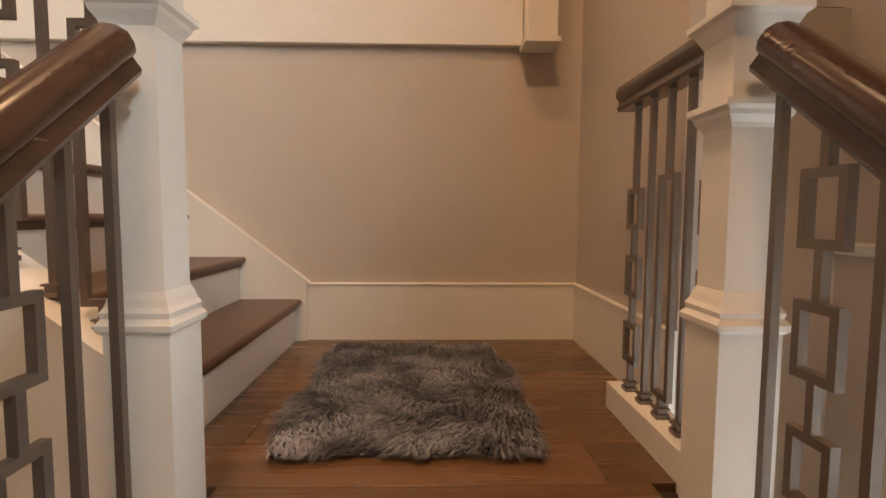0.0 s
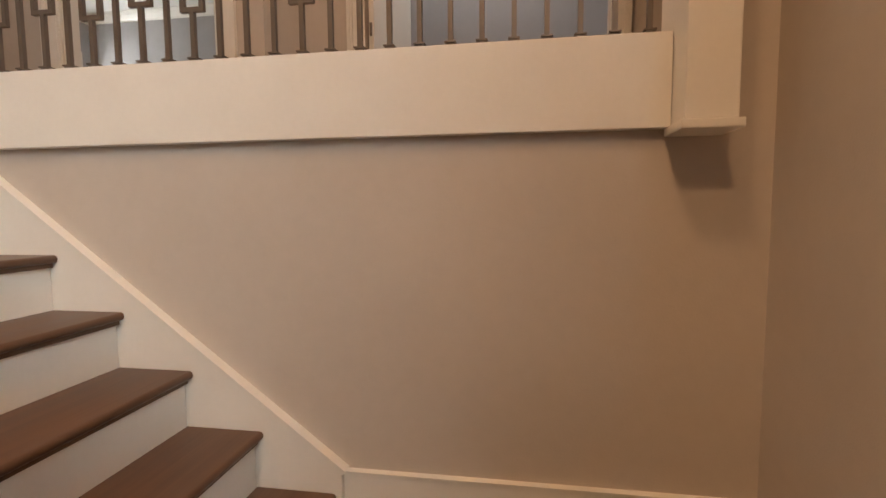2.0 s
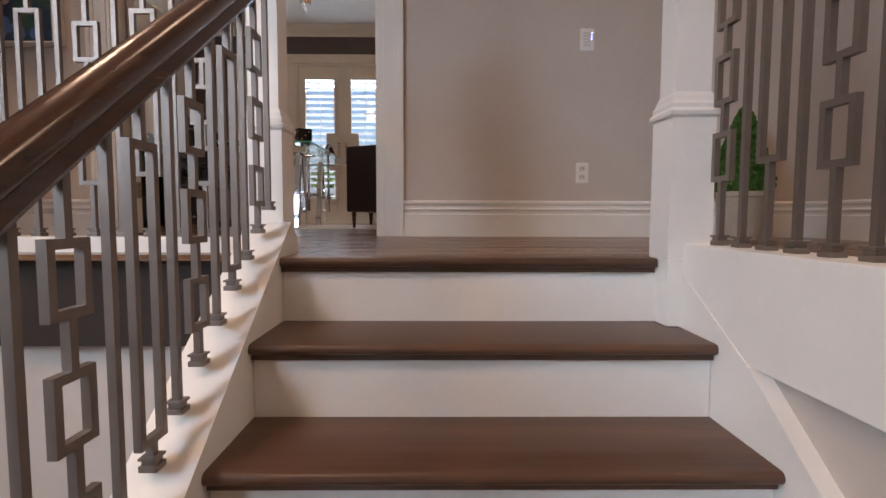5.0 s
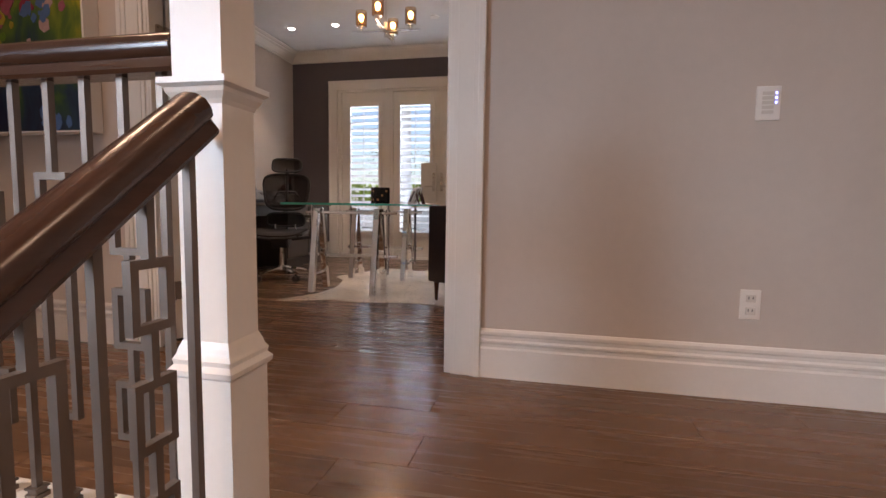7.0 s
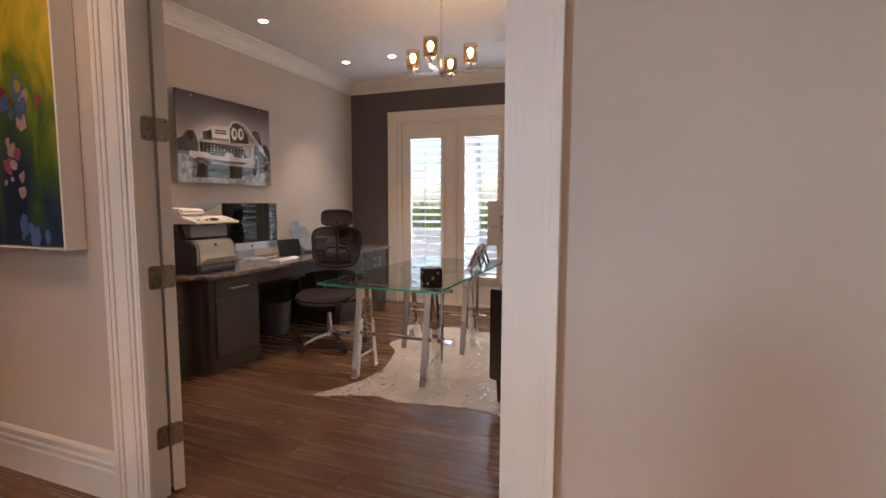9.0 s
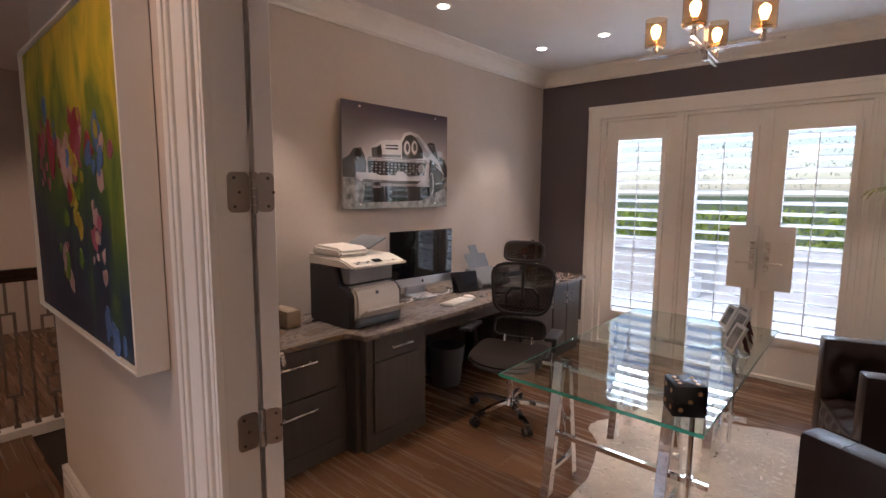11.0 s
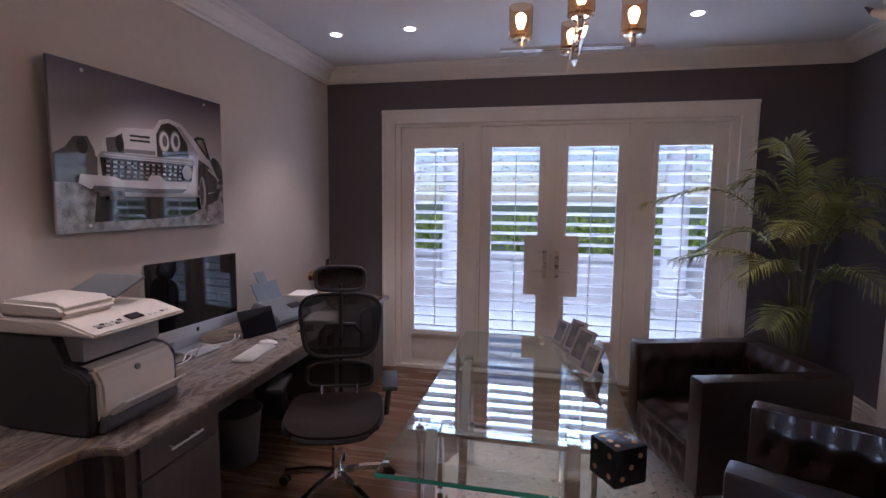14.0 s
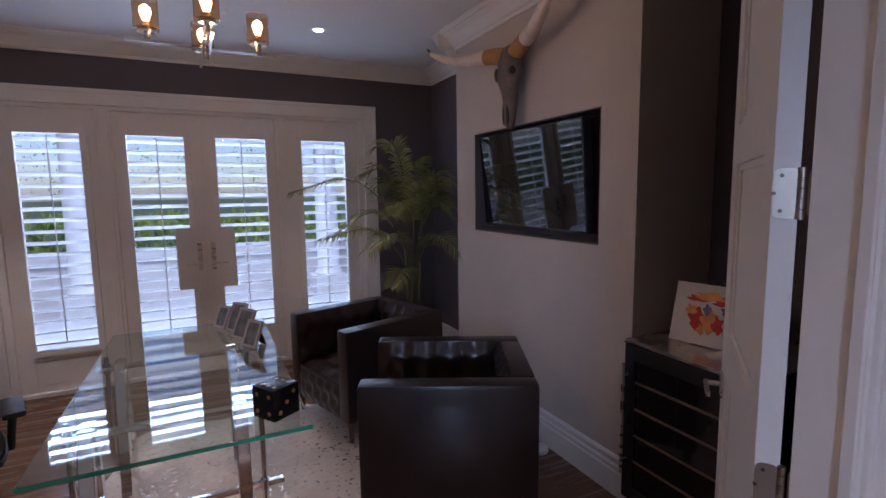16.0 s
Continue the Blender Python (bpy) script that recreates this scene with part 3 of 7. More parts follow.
def railing(a, b, h, n, turn, label, first=0, pattern=("plain", "chain", "plain", "long"), rail_mat=RAIL, rail_a=None, rail_b=None, low=False, lift=0.0):
    """A balustrade whose balusters stand on the line a to b; the rail's underside is h above it."""
    a, b = Vector(a), Vector(b)
    ob = thing("railing", Matrix.Translation(a), label, "railing")
    slope = (b - a).z
    cache = {}
    for i in range(n):
        k = pattern[(i + first) % len(pattern)]
        if k not in cache:
            cache[k] = baluster_mesh(k, h + 0.01, turn, low or abs(slope) > 0.1, lift)
        p = (b - a) * ((i + 0.5) / n)
        o = new("baluster", cache[k])
        o.parent, o.location = ob, p
        s = new("shoe", SHOE)
        s.parent = o
    bm = bmesh.new()
    ra = (Vector(rail_a) if rail_a else a + Vector((0, 0, h))) - a
    rb = (Vector(rail_b) if rail_b else b + Vector((0, 0, h))) - a
    sweep(bm, RAILPROF, [ra, rb])
    part("handrail", bm, rail_mat, ob, "dark stained wooden handrail", True)
    return ob


LBL = "pewter iron balusters with rectangles under a dark wooden handrail"
railing((1.10, -4.128, 0.045), (1.10, -1.51, 0.045), 0.90, 28, 90, LBL, 2, rail_mat=RAILY)
railing((-0.29, -1.205, 0.05), (-4.3, -1.205, 0.05), 0.93, 43, 0, LBL, 0)
railing((-0.18, -3.13, nose_z(-3.13) + 0.10), (-0.18, -1.28, nose_z(-1.28) + 0.04), 0.68, 20, 90, LBL, 3, rail_mat=RAILY)
railing((-0.344, -3.242, LAND + 0.13 - 0.114 * sl), (-0.344 - 1.7, -3.242, LAND + 0.13 - 1.814 * sl), 0.755, 18, 0, LBL, 0, ("plain", "plain", "chain", "plain", "long"), lift=0.05)
railing((-0.344, -4.276, LAND + 0.13 - 0.114 * sl), (-0.344 - 1.7, -4.276, LAND + 0.13 - 1.814 * sl), 0.772, 18, 0, LBL, 0, lift=0.14)
railing((0.25, -4.30, LAND + 0.075), (-0.22, -4.30, LAND + 0.075), 0.80, 5, 0, LBL, 1, low=True, rail_a=(0.285, -4.30, LAND + 0.875))
structure(boxes("trim_curb", PAINT, [((-0.24, -4.345, LAND - 0.2), (0.28, -4.26, LAND + 0.075)), ((-4.3, -1.26, -0.3), (-0.283, -1.15, 0.05))], None, "", 0.003), "white painted curb under the balustrade", "trim")
railing((-4.3, -1.205, 0.05), (-4.3, 3.4, 0.05), 0.93, 46, 90, LBL, 0, rail_mat=RAILY)
structure(boxes("trim_curb_west", PAINT, [((-4.35, -1.15, -0.3), (-4.25, 3.4, 0.05))], None, "", 0.003), "white painted curb under the balustrade", "trim")

# ---- more materials ----
BLACK = mat("black_plastic", (0.018, 0.018, 0.02), 0.4, var=0.1, bump=0.1)
LEATHER = mat("espresso_leather", (0.020, 0.011, 0.010), 0.31, var=0.35, scale=5, bump=0.25, bump_scale=160, coat=0.25)
MESH = mat("chair_mesh_fabric", (0.020, 0.013, 0.011), 0.75, var=0.2, bump=0.12, bump_scale=600, spec=0.2)
CAB = wood("grey_brown_cabinet", (0.060, 0.052, 0.048), (0.105, 0.092, 0.085), 0.4, 2, 0.06, 18)
OFFWHITE = mat("printer_white", (0.66, 0.62, 0.56), 0.45, var=0.04)
ALU = mat("aluminium", (0.72, 0.72, 0.73), 0.35, 0.9, var=0.03)
SCREEN = mat("glossy_screen", (0.008, 0.008, 0.010), 0.04, var=0.0, coat=0.5)
PAPER = mat("paper", (0.75, 0.73, 0.70), 0.8, var=0.05)
GREYPL = mat("grey_plastic", (0.13, 0.14, 0.155), 0.45, var=0.08)
LEAF = mat("palm_leaf", (0.21, 0.22, 0.06), 0.45, var=0.5, scale=3)
STEM = mat("palm_stem", (0.10, 0.09, 0.035), 0.6, var=0.3)
POT = mat("dark_pot", (0.05, 0.035, 0.03), 0.5, var=0.2)
GOLD = mat("copper_pips", (0.45, 0.25, 0.10), 0.35, 0.8)
BONE = mat("bone", (0.15, 0.115, 0.095), 0.36, var=0.4, scale=9, bump=0.4, bump_scale=40)
HORN = mat("horn", (0.72, 0.60, 0.50), 0.35, var=0.2, scale=4)
# Real dark tips; the same near-black also paints shade in the skull's openings.
HORNTIP_SHADE = mat("horn_tip", (0.03, 0.025, 0.02), 0.3)
PANE = glass("clear_pane")
GREENGLASS = glass("green_edge_glass", (0.86, 0.97, 0.93), 0.0, 1.5)
EDGE = mat("green_glass_edge", (0.10, 0.62, 0.47), 0.12, var=0.15, scale=3, coat=0.5)
EDGE.node_tree.nodes["Principled BSDF"].inputs["Transmission Weight"].default_value = 0.25
AMBER = glass("smoked_amber_glass", (0.88, 0.66, 0.45), 0.02, 1.3)
BULB = glow("warm_bulb", (1.0, 0.62, 0.28), 22.0)
DOWN = glow("downlight_lens", (1.0, 0.93, 0.82), 14.0)
LED = glow("blue_led", (0.25, 0.3, 1.0), 4.0)
LAMPSHADE = glow("lit_lampshade", (1.0, 0.72, 0.32), 2.2)
SLAT = mat("white_louvre", (0.80, 0.79, 0.77), 0.4, var=0.03)
PANE.node_tree.nodes["Principled BSDF"].inputs["Roughness"].default_value = 0.0


def marble(name):
    m = bpy.data.materials.new(name)
    m.use_nodes = True
    nt = m.node_tree
    b = nt.nodes["Principled BSDF"]
    b.inputs["Roughness"].default_value = 0.22
    tc = nt.nodes.new("ShaderNodeTexCoord")
    mp = nt.nodes.new("ShaderNodeMapping")
    mp.inputs["Scale"].default_value, mp.inputs["Rotation"].default_value = (3.2, 1.5, 2.4), (0, 0, 0.5)
    nt.links.new(tc.outputs["Object"], mp.inputs[0])
    n = nt.nodes.new("ShaderNodeTexNoise")
    n.inputs["Scale"].default_value, n.inputs["Detail"].default_value, n.inputs["Distortion"].default_value, n.inputs["Roughness"].default_value = 1.3, 9, 2.2, 0.65
    nt.links.new(mp.outputs[0], n.inputs[0])
    cr = nt.nodes.new("ShaderNodeValToRGB")
    e = cr.color_ramp.elements
    e[0].position, e[0].color = 0.30, (0.055, 0.045, 0.042, 1)
    e[1].position, e[1].color = 0.72, (0.34, 0.30, 0.27, 1)
    for p, c in ((0.44, (0.15, 0.125, 0.115, 1)), (0.50, (0.27, 0.225, 0.195, 1)), (0.56, (0.13, 0.11, 0.10, 1)), (0.63, (0.24, 0.17, 0.10, 1))):
        k = e.new(p)
        k.color = c
    nt.links.new(n.outputs[0], cr.inputs[0])
    nt.links.new(cr.outputs[0], b.inputs["Base Color"])
    return m


MARBLE = marble("brown_veined_marble")


def put(ob, m):
    ob.matrix_world = m
    return ob


# ---- office: french doors with shutters ----
def french(name, x0, x1, gx0, gx1, label, rod, plate=0):
    """One glazed leaf; gx0, gx1: the sides of its glass; plate: the side on which the handle board stands, -1, 0 or 1."""
    z0, z1, gz0, gz1, y0, y1 = 0.03, 2.24, 0.37, 2.05, YB + 0.03, YB + 0.075
    ob = thing(name, pose((x0 + x1) / 2, YB + 0.05, 0.0), label, "french door", "french door leaves", "structure")
    inv = Matrix.Translation((-(x0 + x1) / 2, -YB - 0.05, 0))

    def add(nm, items, mt, lab="", bev=0.003, parent=ob):
        bm = bmesh.new()
        for lo, hi in items:
            box(bm, lo, hi, bev)
        bmesh.ops.transform(bm, matrix=inv, verts=bm.verts)
        return part(nm, bm, mt, parent, lab)
    add("stile", [((x0, y0, z0), (gx0 - 0.03, y1, z1))], PAINT)
    add("stile", [((gx1 + 0.03, y0, z0), (x1, y1, z1))], PAINT)
    add("top_rail", [((gx0 - 0.03, y0, gz1 + 0.03), (gx1 + 0.03, y1, z1))], PAINT)
    add("bottom_rail", [((gx0 - 0.03, y0, z0), (gx1 + 0.03, y1, gz0 - 0.03)), ((gx0 - 0.02, y0 - 0.008, z0 + 0.06), (gx1 + 0.02, y0, gz0 - 0.09))], PAINT)
    f0, f1 = y0 - 0.03, y0 + 0.012
    fr = add("shutter_frame", [((gx0 - 0.045, f0, gz0 - 0.05), (gx0, f1, gz1 + 0.05)), ((gx1, f0, gz0 - 0.05), (gx1 + 0.045, f1, gz1 + 0.05)),
                               ((gx0, f0, gz1), (gx1, f1, gz1 + 0.05)), ((gx0, f0, gz0 - 0.05), (gx1, f1, gz0))], PAINT, "white shutter frame")
    p = add("pane", [((gx0 - 0.028, y1 - 0.022, gz0 - 0.028), (gx1 + 0.028, y1 - 0.016, gz1 + 0.028))], PANE, "clear glass pane", 0)
    p.visible_shadow = False
    n = 19
    bm = bmesh.new()
    w = (gx1 - gx0) / 2 - 0.002
    prism(bm, [(-0.040, -0.001), (-0.03, -0.004), (0, -0.0055), (0.03, -0.004), (0.040, 0.001), (0.03, 0.004), (0, 0.0055), (-0.03, 0.004)], "x", -w, w)
    me = mesh_of("louvre", bm, SLAT)
    for i in range(n):
        o = new("louvre", me)
        o.parent = ob
        o.matrix_basis = inv @ pose((gx0 + gx1) / 2, y0 + 0.0, gz0 + (i + 0.5) * (gz1 - gz0) / n, -24 + random.uniform(-2, 2), 0, 0)
    add("tilt_rod", [((gx0 + rod * (gx1 - gx0) - 0.004, y0 - 0.046, gz0 + 0.05), (gx0 + rod * (gx1 - gx0) + 0.004, y0 - 0.039, gz1 - 0.03))], SLAT, "", 0.001)
    if plate:
        px0, px1 = (gx1 - 0.11, x1 - 0.02) if plate > 0 else (x0 + 0.02, gx0 + 0.11)
        add("handle_board", [((px0, y0 - 0.06, 0.76), (px1, y0 - 0.03, 1.29)), ((px0 + 0.035, y0 - 0.066, 0.86), (px1 - 0.035, y0 - 0.06, 1.16))], PAINT, "white boxed cut-out round the handle")
        hx = (x1 - 0.05) if plate > 0 else (x0 + 0.05)
        h = add("handle", [((hx - 0.018, y0 - 0.076, 0.92), (hx + 0.018, y0 - 0.066, 1.16))], STEEL, "brushed nickel lever handle", 0.002)
        bm = bmesh.new()
        cyl(bm, (hx, y0 - 0.07, 0.985), (hx, y0 - 0.115, 0.985), 0.009, seg=10)
        box(bm, (min(hx, hx - plate * 0.11), y0 - 0.122, 0.976), (max(hx, hx - plate * 0.11), y0 - 0.108, 0.994), 0.004)
        bmesh.ops.transform(bm, matrix=inv, verts=bm.verts)
        part("lever", bm, STEEL, h)
    return ob


FL = "white french door with open louvred shutters in daylight"
french("window_1", -2.40, -1.76, -2.272, -1.868, "white fixed sidelight with open louvred shutters in daylight", 0.50)
french("door_1", -1.66, -1.035, -1.562, -1.153, FL, 0.52, 1)
french("door_2", -1.03, -0.42, -0.91, -0.505, FL, 0.5, -1)
french("window_2", -0.31, 0.34, -0.19, 0.214, "white fixed sidelight with open louvred shutters in daylight", 0.5)
structure(boxes("trim_french_doors", PAINT, [
    ((-2.565, YB - 0.03, 0), (-2.45, YB, 2.385)), ((0.40, YB - 0.03, 0), (0.515, YB, 2.385)), ((-2.45, YB - 0.03, 2.27), (0.40, YB, 2.385)),
    ((-2.575, YB - 0.04, 2.36), (0.525, YB - 0.002, 2.392)), ((-2.572, YB - 0.038, 0), (-2.545, YB - 0.002, 2.36)), ((0.495, YB - 0.038, 0), (0.522, YB - 0.002, 2.36)),
    ((-2.45, YB - 0.002, 0.03), (-2.40, YB + 0.16, 2.27)), ((0.34, YB - 0.002, 0.03), (0.40, YB + 0.16, 2.27)), ((-1.76, YB - 0.002, 0.03), (-1.66, YB + 0.16, 2.24)), ((-0.42, YB - 0.002, 0.03), (-0.31, YB + 0.16, 2.24)),
    ((-2.40, YB - 0.002, 2.24), (0.34, YB + 0.16, 2.27)), ((-1.735, YB - 0.02, 0.0), (-1.685, YB - 0.002, 2.24)), ((-0.39, YB - 0.02, 0.0), (-0.34, YB - 0.002, 2.24)), ((-2.45, YB - 0.012, 0), (0.40, YB + 0.2, 0.03)),
    ((-1.05, YB + 0.02, 0.03), (-1.015, YB + 0.03, 2.24))], None, "", 0.003), "white painted casing, posts and sill of the french doors", "trim")

# ---- outside ----
GRASS = mat("lawn", (0.07, 0.10, 0.03), 0.9, var=0.4, scale=1.0)
PATIO = mat("pale_paving", (0.33, 0.32, 0.31), 0.8, var=0.15, scale=2, bump=0.2)
HEDGE = mat("hedge_leaf", (0.22, 0.30, 0.04), 0.6, var=0.5, scale=2)
STONE = mat("white_stone", (0.50, 0.49, 0.48), 0.7, var=0.08, bump=0.2)
structure(boxes("ground", GRASS, [((-400, 12, LOW - 0.4), (400, 800, LOW - 0.3))]), "mown lawn running far away", "ground")
structure(boxes("pavement", PATIO, [((-9, YB + 0.21, -0.25), (9, 8.2, -0.05))]), "pale paved terrace outside the french doors", "pavement")
ledge = tagged(boxes("terrace_wall", STONE, [((-9, 8.2, -2.5), (9, 8.5, 0.62)), ((-9, 8.15, 0.62), (9, 8.55, 0.70))], None, "", 0.01), "low white stone terrace wall with a coping", "wall")
for cx in (-2.55, 0.75):
    ob = thing("porch_column", pose(cx, 7.6, -0.05), "round white stone porch column on a square plinth", "column", "porch columns")
    bm = bmesh.new()
    lathe(bm, [(0.21, 0.3), (0.22, 0.34), (0.18, 0.40), (0.175, 1.6), (0.155, 3.4)], seg=28)
    part("shaft", bm, STONE, ob, "", True)
    part("plinth", (lambda b: (box(b, (-0.26, -0.26, 0), (0.26, 0.26, 0.3), 0.01), b)[1])(bmesh.new()), STONE, ob)
    part("capital", (lambda b: (box(b, (-0.22, -0.22, 3.4), (0.22, 0.22, 3.55), 0.02), b)[1])(bmesh.new()), STONE, ob)
structure(boxes("porch_beam", STONE, [((-9, 7.38, 3.5), (9, 7.82, 3.8))], None, "", 0.02), "white stone beam across the porch columns", "beam")


def leaf_mass(name, x0, x1, y, z0, z1, n, material, label):
    bm = bmesh.new()
    for _ in range(n):
        c = Vector((random.uniform(x0, x1), y + random.gauss(0, 0.35), z0 + (z1 - z0) * random.random() ** 0.8))
        s = random.uniform(0.05, 0.13)
        m = Matrix.Translation(c) @ Euler((random.uniform(0, 6), random.uniform(0, 6), random.uniform(0, 6))).to_matrix().to_4x4()
        q = [(-s, 0, 0), (0, -s * 0.45, 0.01), (s, 0, 0), (0, s * 0.45, 0.01)]
        bm.faces.new([bm.verts.new(m @ Vector(v)) for v in q])
    return tagged(part(name, bm, material), label, "hedge", kind="stuff")


leaf_mass("hedge", -8, 8, 9.6, 0.0, 1.25, 5200, HEDGE, "sunlit yellow-green hedge behind the terrace wall")
leaf_mass("far_trees", -16, 16, 40, 0.6, 6.0, 2600, mat("far_leaf", (0.16, 0.21, 0.14), 0.7, var=0.4), "loose grey-green trees beyond the garden")

# ---- office: desk along the wall ----
AF, BF = -2.62, -2.49
DZ = 0.74


def front(parent, lo, hi, handle=None, name="drawer", vertical=False):
    """A door or drawer front on a face that looks to +x, with its bar handle at (y0, y1, z)."""
    bm = bmesh.new()
    box(bm, lo, hi, 0.003)
    o = part(name, bm, CAB, parent)
    if handle:
        a, b = Vector(handle[0]), Vector(handle[1])
        bm = bmesh.new()
        cyl(bm, a + Vector((0.028, 0, 0)), b + Vector((0.028, 0, 0)), 0.0055, seg=10)
        for k in (0.12, 0.88):
            p = a.lerp(b, k)
            cyl(bm, p, p + Vector((0.028, 0, 0)), 0.004, seg=8)
        part("handle", bm, STEEL, o, "slim brushed nickel bar handle", True)
    return o


def cabinet(y0, y1, x, label, fronts, kind="drawers"):
    ob = thing("desk_cabinet", pose(OXL, y0, 0), label, "cabinet", "built-in desk units")
    inv = Matrix.Translation((-OXL, -y0, 0))
    bm = bmesh.new()
    box(bm, (OXL + 0.004, y0 + 0.001, 0.09), (x, y1 - 0.001, DZ - 0.032))
    bmesh.ops.transform(bm, matrix=inv, verts=bm.verts)
    part("carcass", bm, CAB, ob)
    bm = bmesh.new()
    box(bm, (OXL + 0.004, y0 + 0.001, 0), (x + 0.008, y1 - 0.001, 0.10), 0.003)
    bmesh.ops.transform(bm, matrix=inv, verts=bm.verts)
    part("plinth", bm, CAB, ob)
    for nm, a0, a1, b0, b1, hd in fronts:
        lo, hi = (x - OXL, a0 - y0, b0), (x + 0.019 - OXL, a1 - y0, b1)
        h = None
        if hd == "h":
            c, w = (a0 + a1) / 2 - y0, min(0.3, (a1 - a0) * 0.42) / 2
            h = ((hi[0], c - w, b1 - 0.075), (hi[0], c + w, b1 - 0.075))
        elif hd:
            yy = (a1 - 0.05 if hd == "r" else a0 + 0.05) - y0
            h = ((hi[0], yy, b1 - 0.18), (hi[0], yy, b1 - 0.06))
        front(ob, lo, hi, h, nm)
    return ob


CL = "grey-brown stained drawer cabinet under the marble worktop"
cabinet(0.16, 0.62, AF, CL, [("drawer", 0.17, 0.61, 0.40, 0.695, "h"), ("drawer", 0.17, 0.61, 0.11, 0.39, "h")])
cabinet(0.62, 1.24, AF, CL, [("drawer", 0.63, 1.16, 0.43, 0.695, "h"), ("drawer", 0.63, 1.16, 0.11, 0.42, "h")])
cabinet(1.28, 1.78, BF, "grey-brown stained desk pedestal with a drawer over a door", [("drawer", 1.33, 1.74, 0.555, 0.695, "h"), ("door", 1.33, 1.74, 0.11, 0.545, "")])
cabinet(2.95, 3.45, BF, CL, [("door", 2.96, 3.44, 0.11, 0.695, "r")])
cabinet(3.45, 3.98, BF, CL, [("door", 3.46, 3.71, 0.11, 0.695, "r"), ("door", 3.72, 3.97, 0.11, 0.695, "l")])
ob = thing("desk_apron", pose(OXL, 1.78, 0), "grey-brown stained apron and back panel of the knee space", "desk")
part("apron", (lambda b: (box(b, (0.58, 0.002, 0.60), (0.60, 1.168, 0.708), 0.002), b)[1])(bmesh.new()), CAB, ob)
part("back_panel", (lambda b: (box(b, (0.006, 0.002, 0.0), (0.026, 1.168, 0.708)), b)[1])(bmesh.new()), CAB, ob)
part("end_post", (lambda b: (box(b, (0.0, -0.538, 0.0), (0.585, -0.502, 0.708), 0.004), b)[1])(bmesh.new()), CAB, ob, "rounded corner post of the desk")
bm = bmesh.new()
edge = [(OXL + 0.002, 0.145), (AF + 0.05, 0.145), (AF + 0.05, 1.12), (AF + 0.06, 1.17), (AF + 0.09, 1.205), (AF + 0.13, 1.22), (BF + 0.055, 1.222), (BF + 0.065, 1.235), (BF + 0.065, 4.0), (OXL + 0.002, 4.0)]
prism(bm, edge, "z", DZ - 0.030, DZ)
bmesh.ops.bevel(bm, geom=[e for e in bm.edges if abs(e.verts[0].co.z - e.verts[1].co.z) < 1e-5], offset=0.004, segments=2, affect="EDGES")
tagged(part("worktop", bm, MARBLE), "brown veined polished marble worktop on the desk cabinets", "worktop")

# printer
pr = thing("printer", pose(-2.79, 1.455, DZ, 0, 0, 90), "cream and charcoal multifunction office printer on the worktop", "printer")


def hull(outline, axis, lo, hi, bev=0.008):
    bm = bmesh.new()
    prism(bm, outline, axis, lo, hi)
    if bev:
        bmesh.ops.bevel(bm, geom=bm.edges[:], offset=bev, segments=2, affect="EDGES")
    return bm


# local: x is along the wall, -y is its front
part("side_body", hull([(0.21, 0.0), (-0.18, 0.0), (-0.20, 0.03), (-0.20, 0.20), (-0.16, 0.235), (-0.10, 0.25), (-0.06, 0.36), (0.21, 0.36)], "x", -0.205, 0.205), mat("charcoal_plastic", (0.035, 0.035, 0.040), 0.4, var=0.1), pr, "charcoal side housing", True)
part("front_cover", hull([(-0.10, 0.035), (-0.208, 0.035), (-0.225, 0.10), (-0.222, 0.19), (-0.19, 0.238), (-0.10, 0.246)], "x", -0.175, 0.175, 0.012), OFFWHITE, pr, "cream curved front cover", True)
part("tray_door", hull([(-0.218, 0.075), (-0.225, 0.085), (-0.29, 0.125), (-0.293, 0.118), (-0.235, 0.065)], "x", -0.15, 0.15, 0.003), OFFWHITE, pr, "half open paper tray flap", True)
part("paper_tray", hull([(-0.10, 0.004), (-0.215, 0.004), (-0.235, 0.03), (-0.232, 0.066), (-0.10, 0.066)], "x", -0.17, 0.17, 0.005), GREYPL, pr, "", True)
part("scanner_unit", hull([(0.21, 0.36), (-0.20, 0.362), (-0.245, 0.362), (-0.248, 0.374), (-0.14, 0.405), (-0.10, 0.415), (0.21, 0.415)], "x", -0.21, 0.21, 0.008), OFFWHITE, pr, "cream scanner lid and control edge", True)
part("document_feeder", hull([(0.19, 0.415), (-0.10, 0.415), (-0.11, 0.45), (-0.08, 0.472), (0.16, 0.478), (0.19, 0.46)], "x", -0.20, 0.02, 0.014), OFFWHITE, pr, "", True)
part("feeder_tray", (lambda b: (box(b, (0.0, -0.09, -0.006), (0.16, 0.15, 0.006), 0.004, pose(0.03, 0.0, 0.455, 0, -22, 0)), b)[1])(bmesh.new()), GREYPL, pr, "tilted charcoal document tray", True)
part("display", (lambda b: (box(b, (-0.03, -0.02, 0), (0.03, 0.02, 0.006), 0.002, pose(0.0, -0.20, 0.392, 16, 0, 0)), b)[1])(bmesh.new()), SCREEN, pr, "small dark display")
for k in range(14):
    o = part("key", (lambda b: (box(b, (-0.007, -0.005, 0), (0.007, 0.005, 0.004), 0.001, pose((-0.16 + 0.024 * (k % 5)) if k < 10 else (0.06 + 0.03 * (k - 10)), -0.215 + 0.018 * (k // 5 % 2), 0.388 + 0.005 * (k // 5 % 2), 16, 0, 0)), b)[1])(bmesh.new()), GREYPL if k % 3 == 0 else ALU, pr)
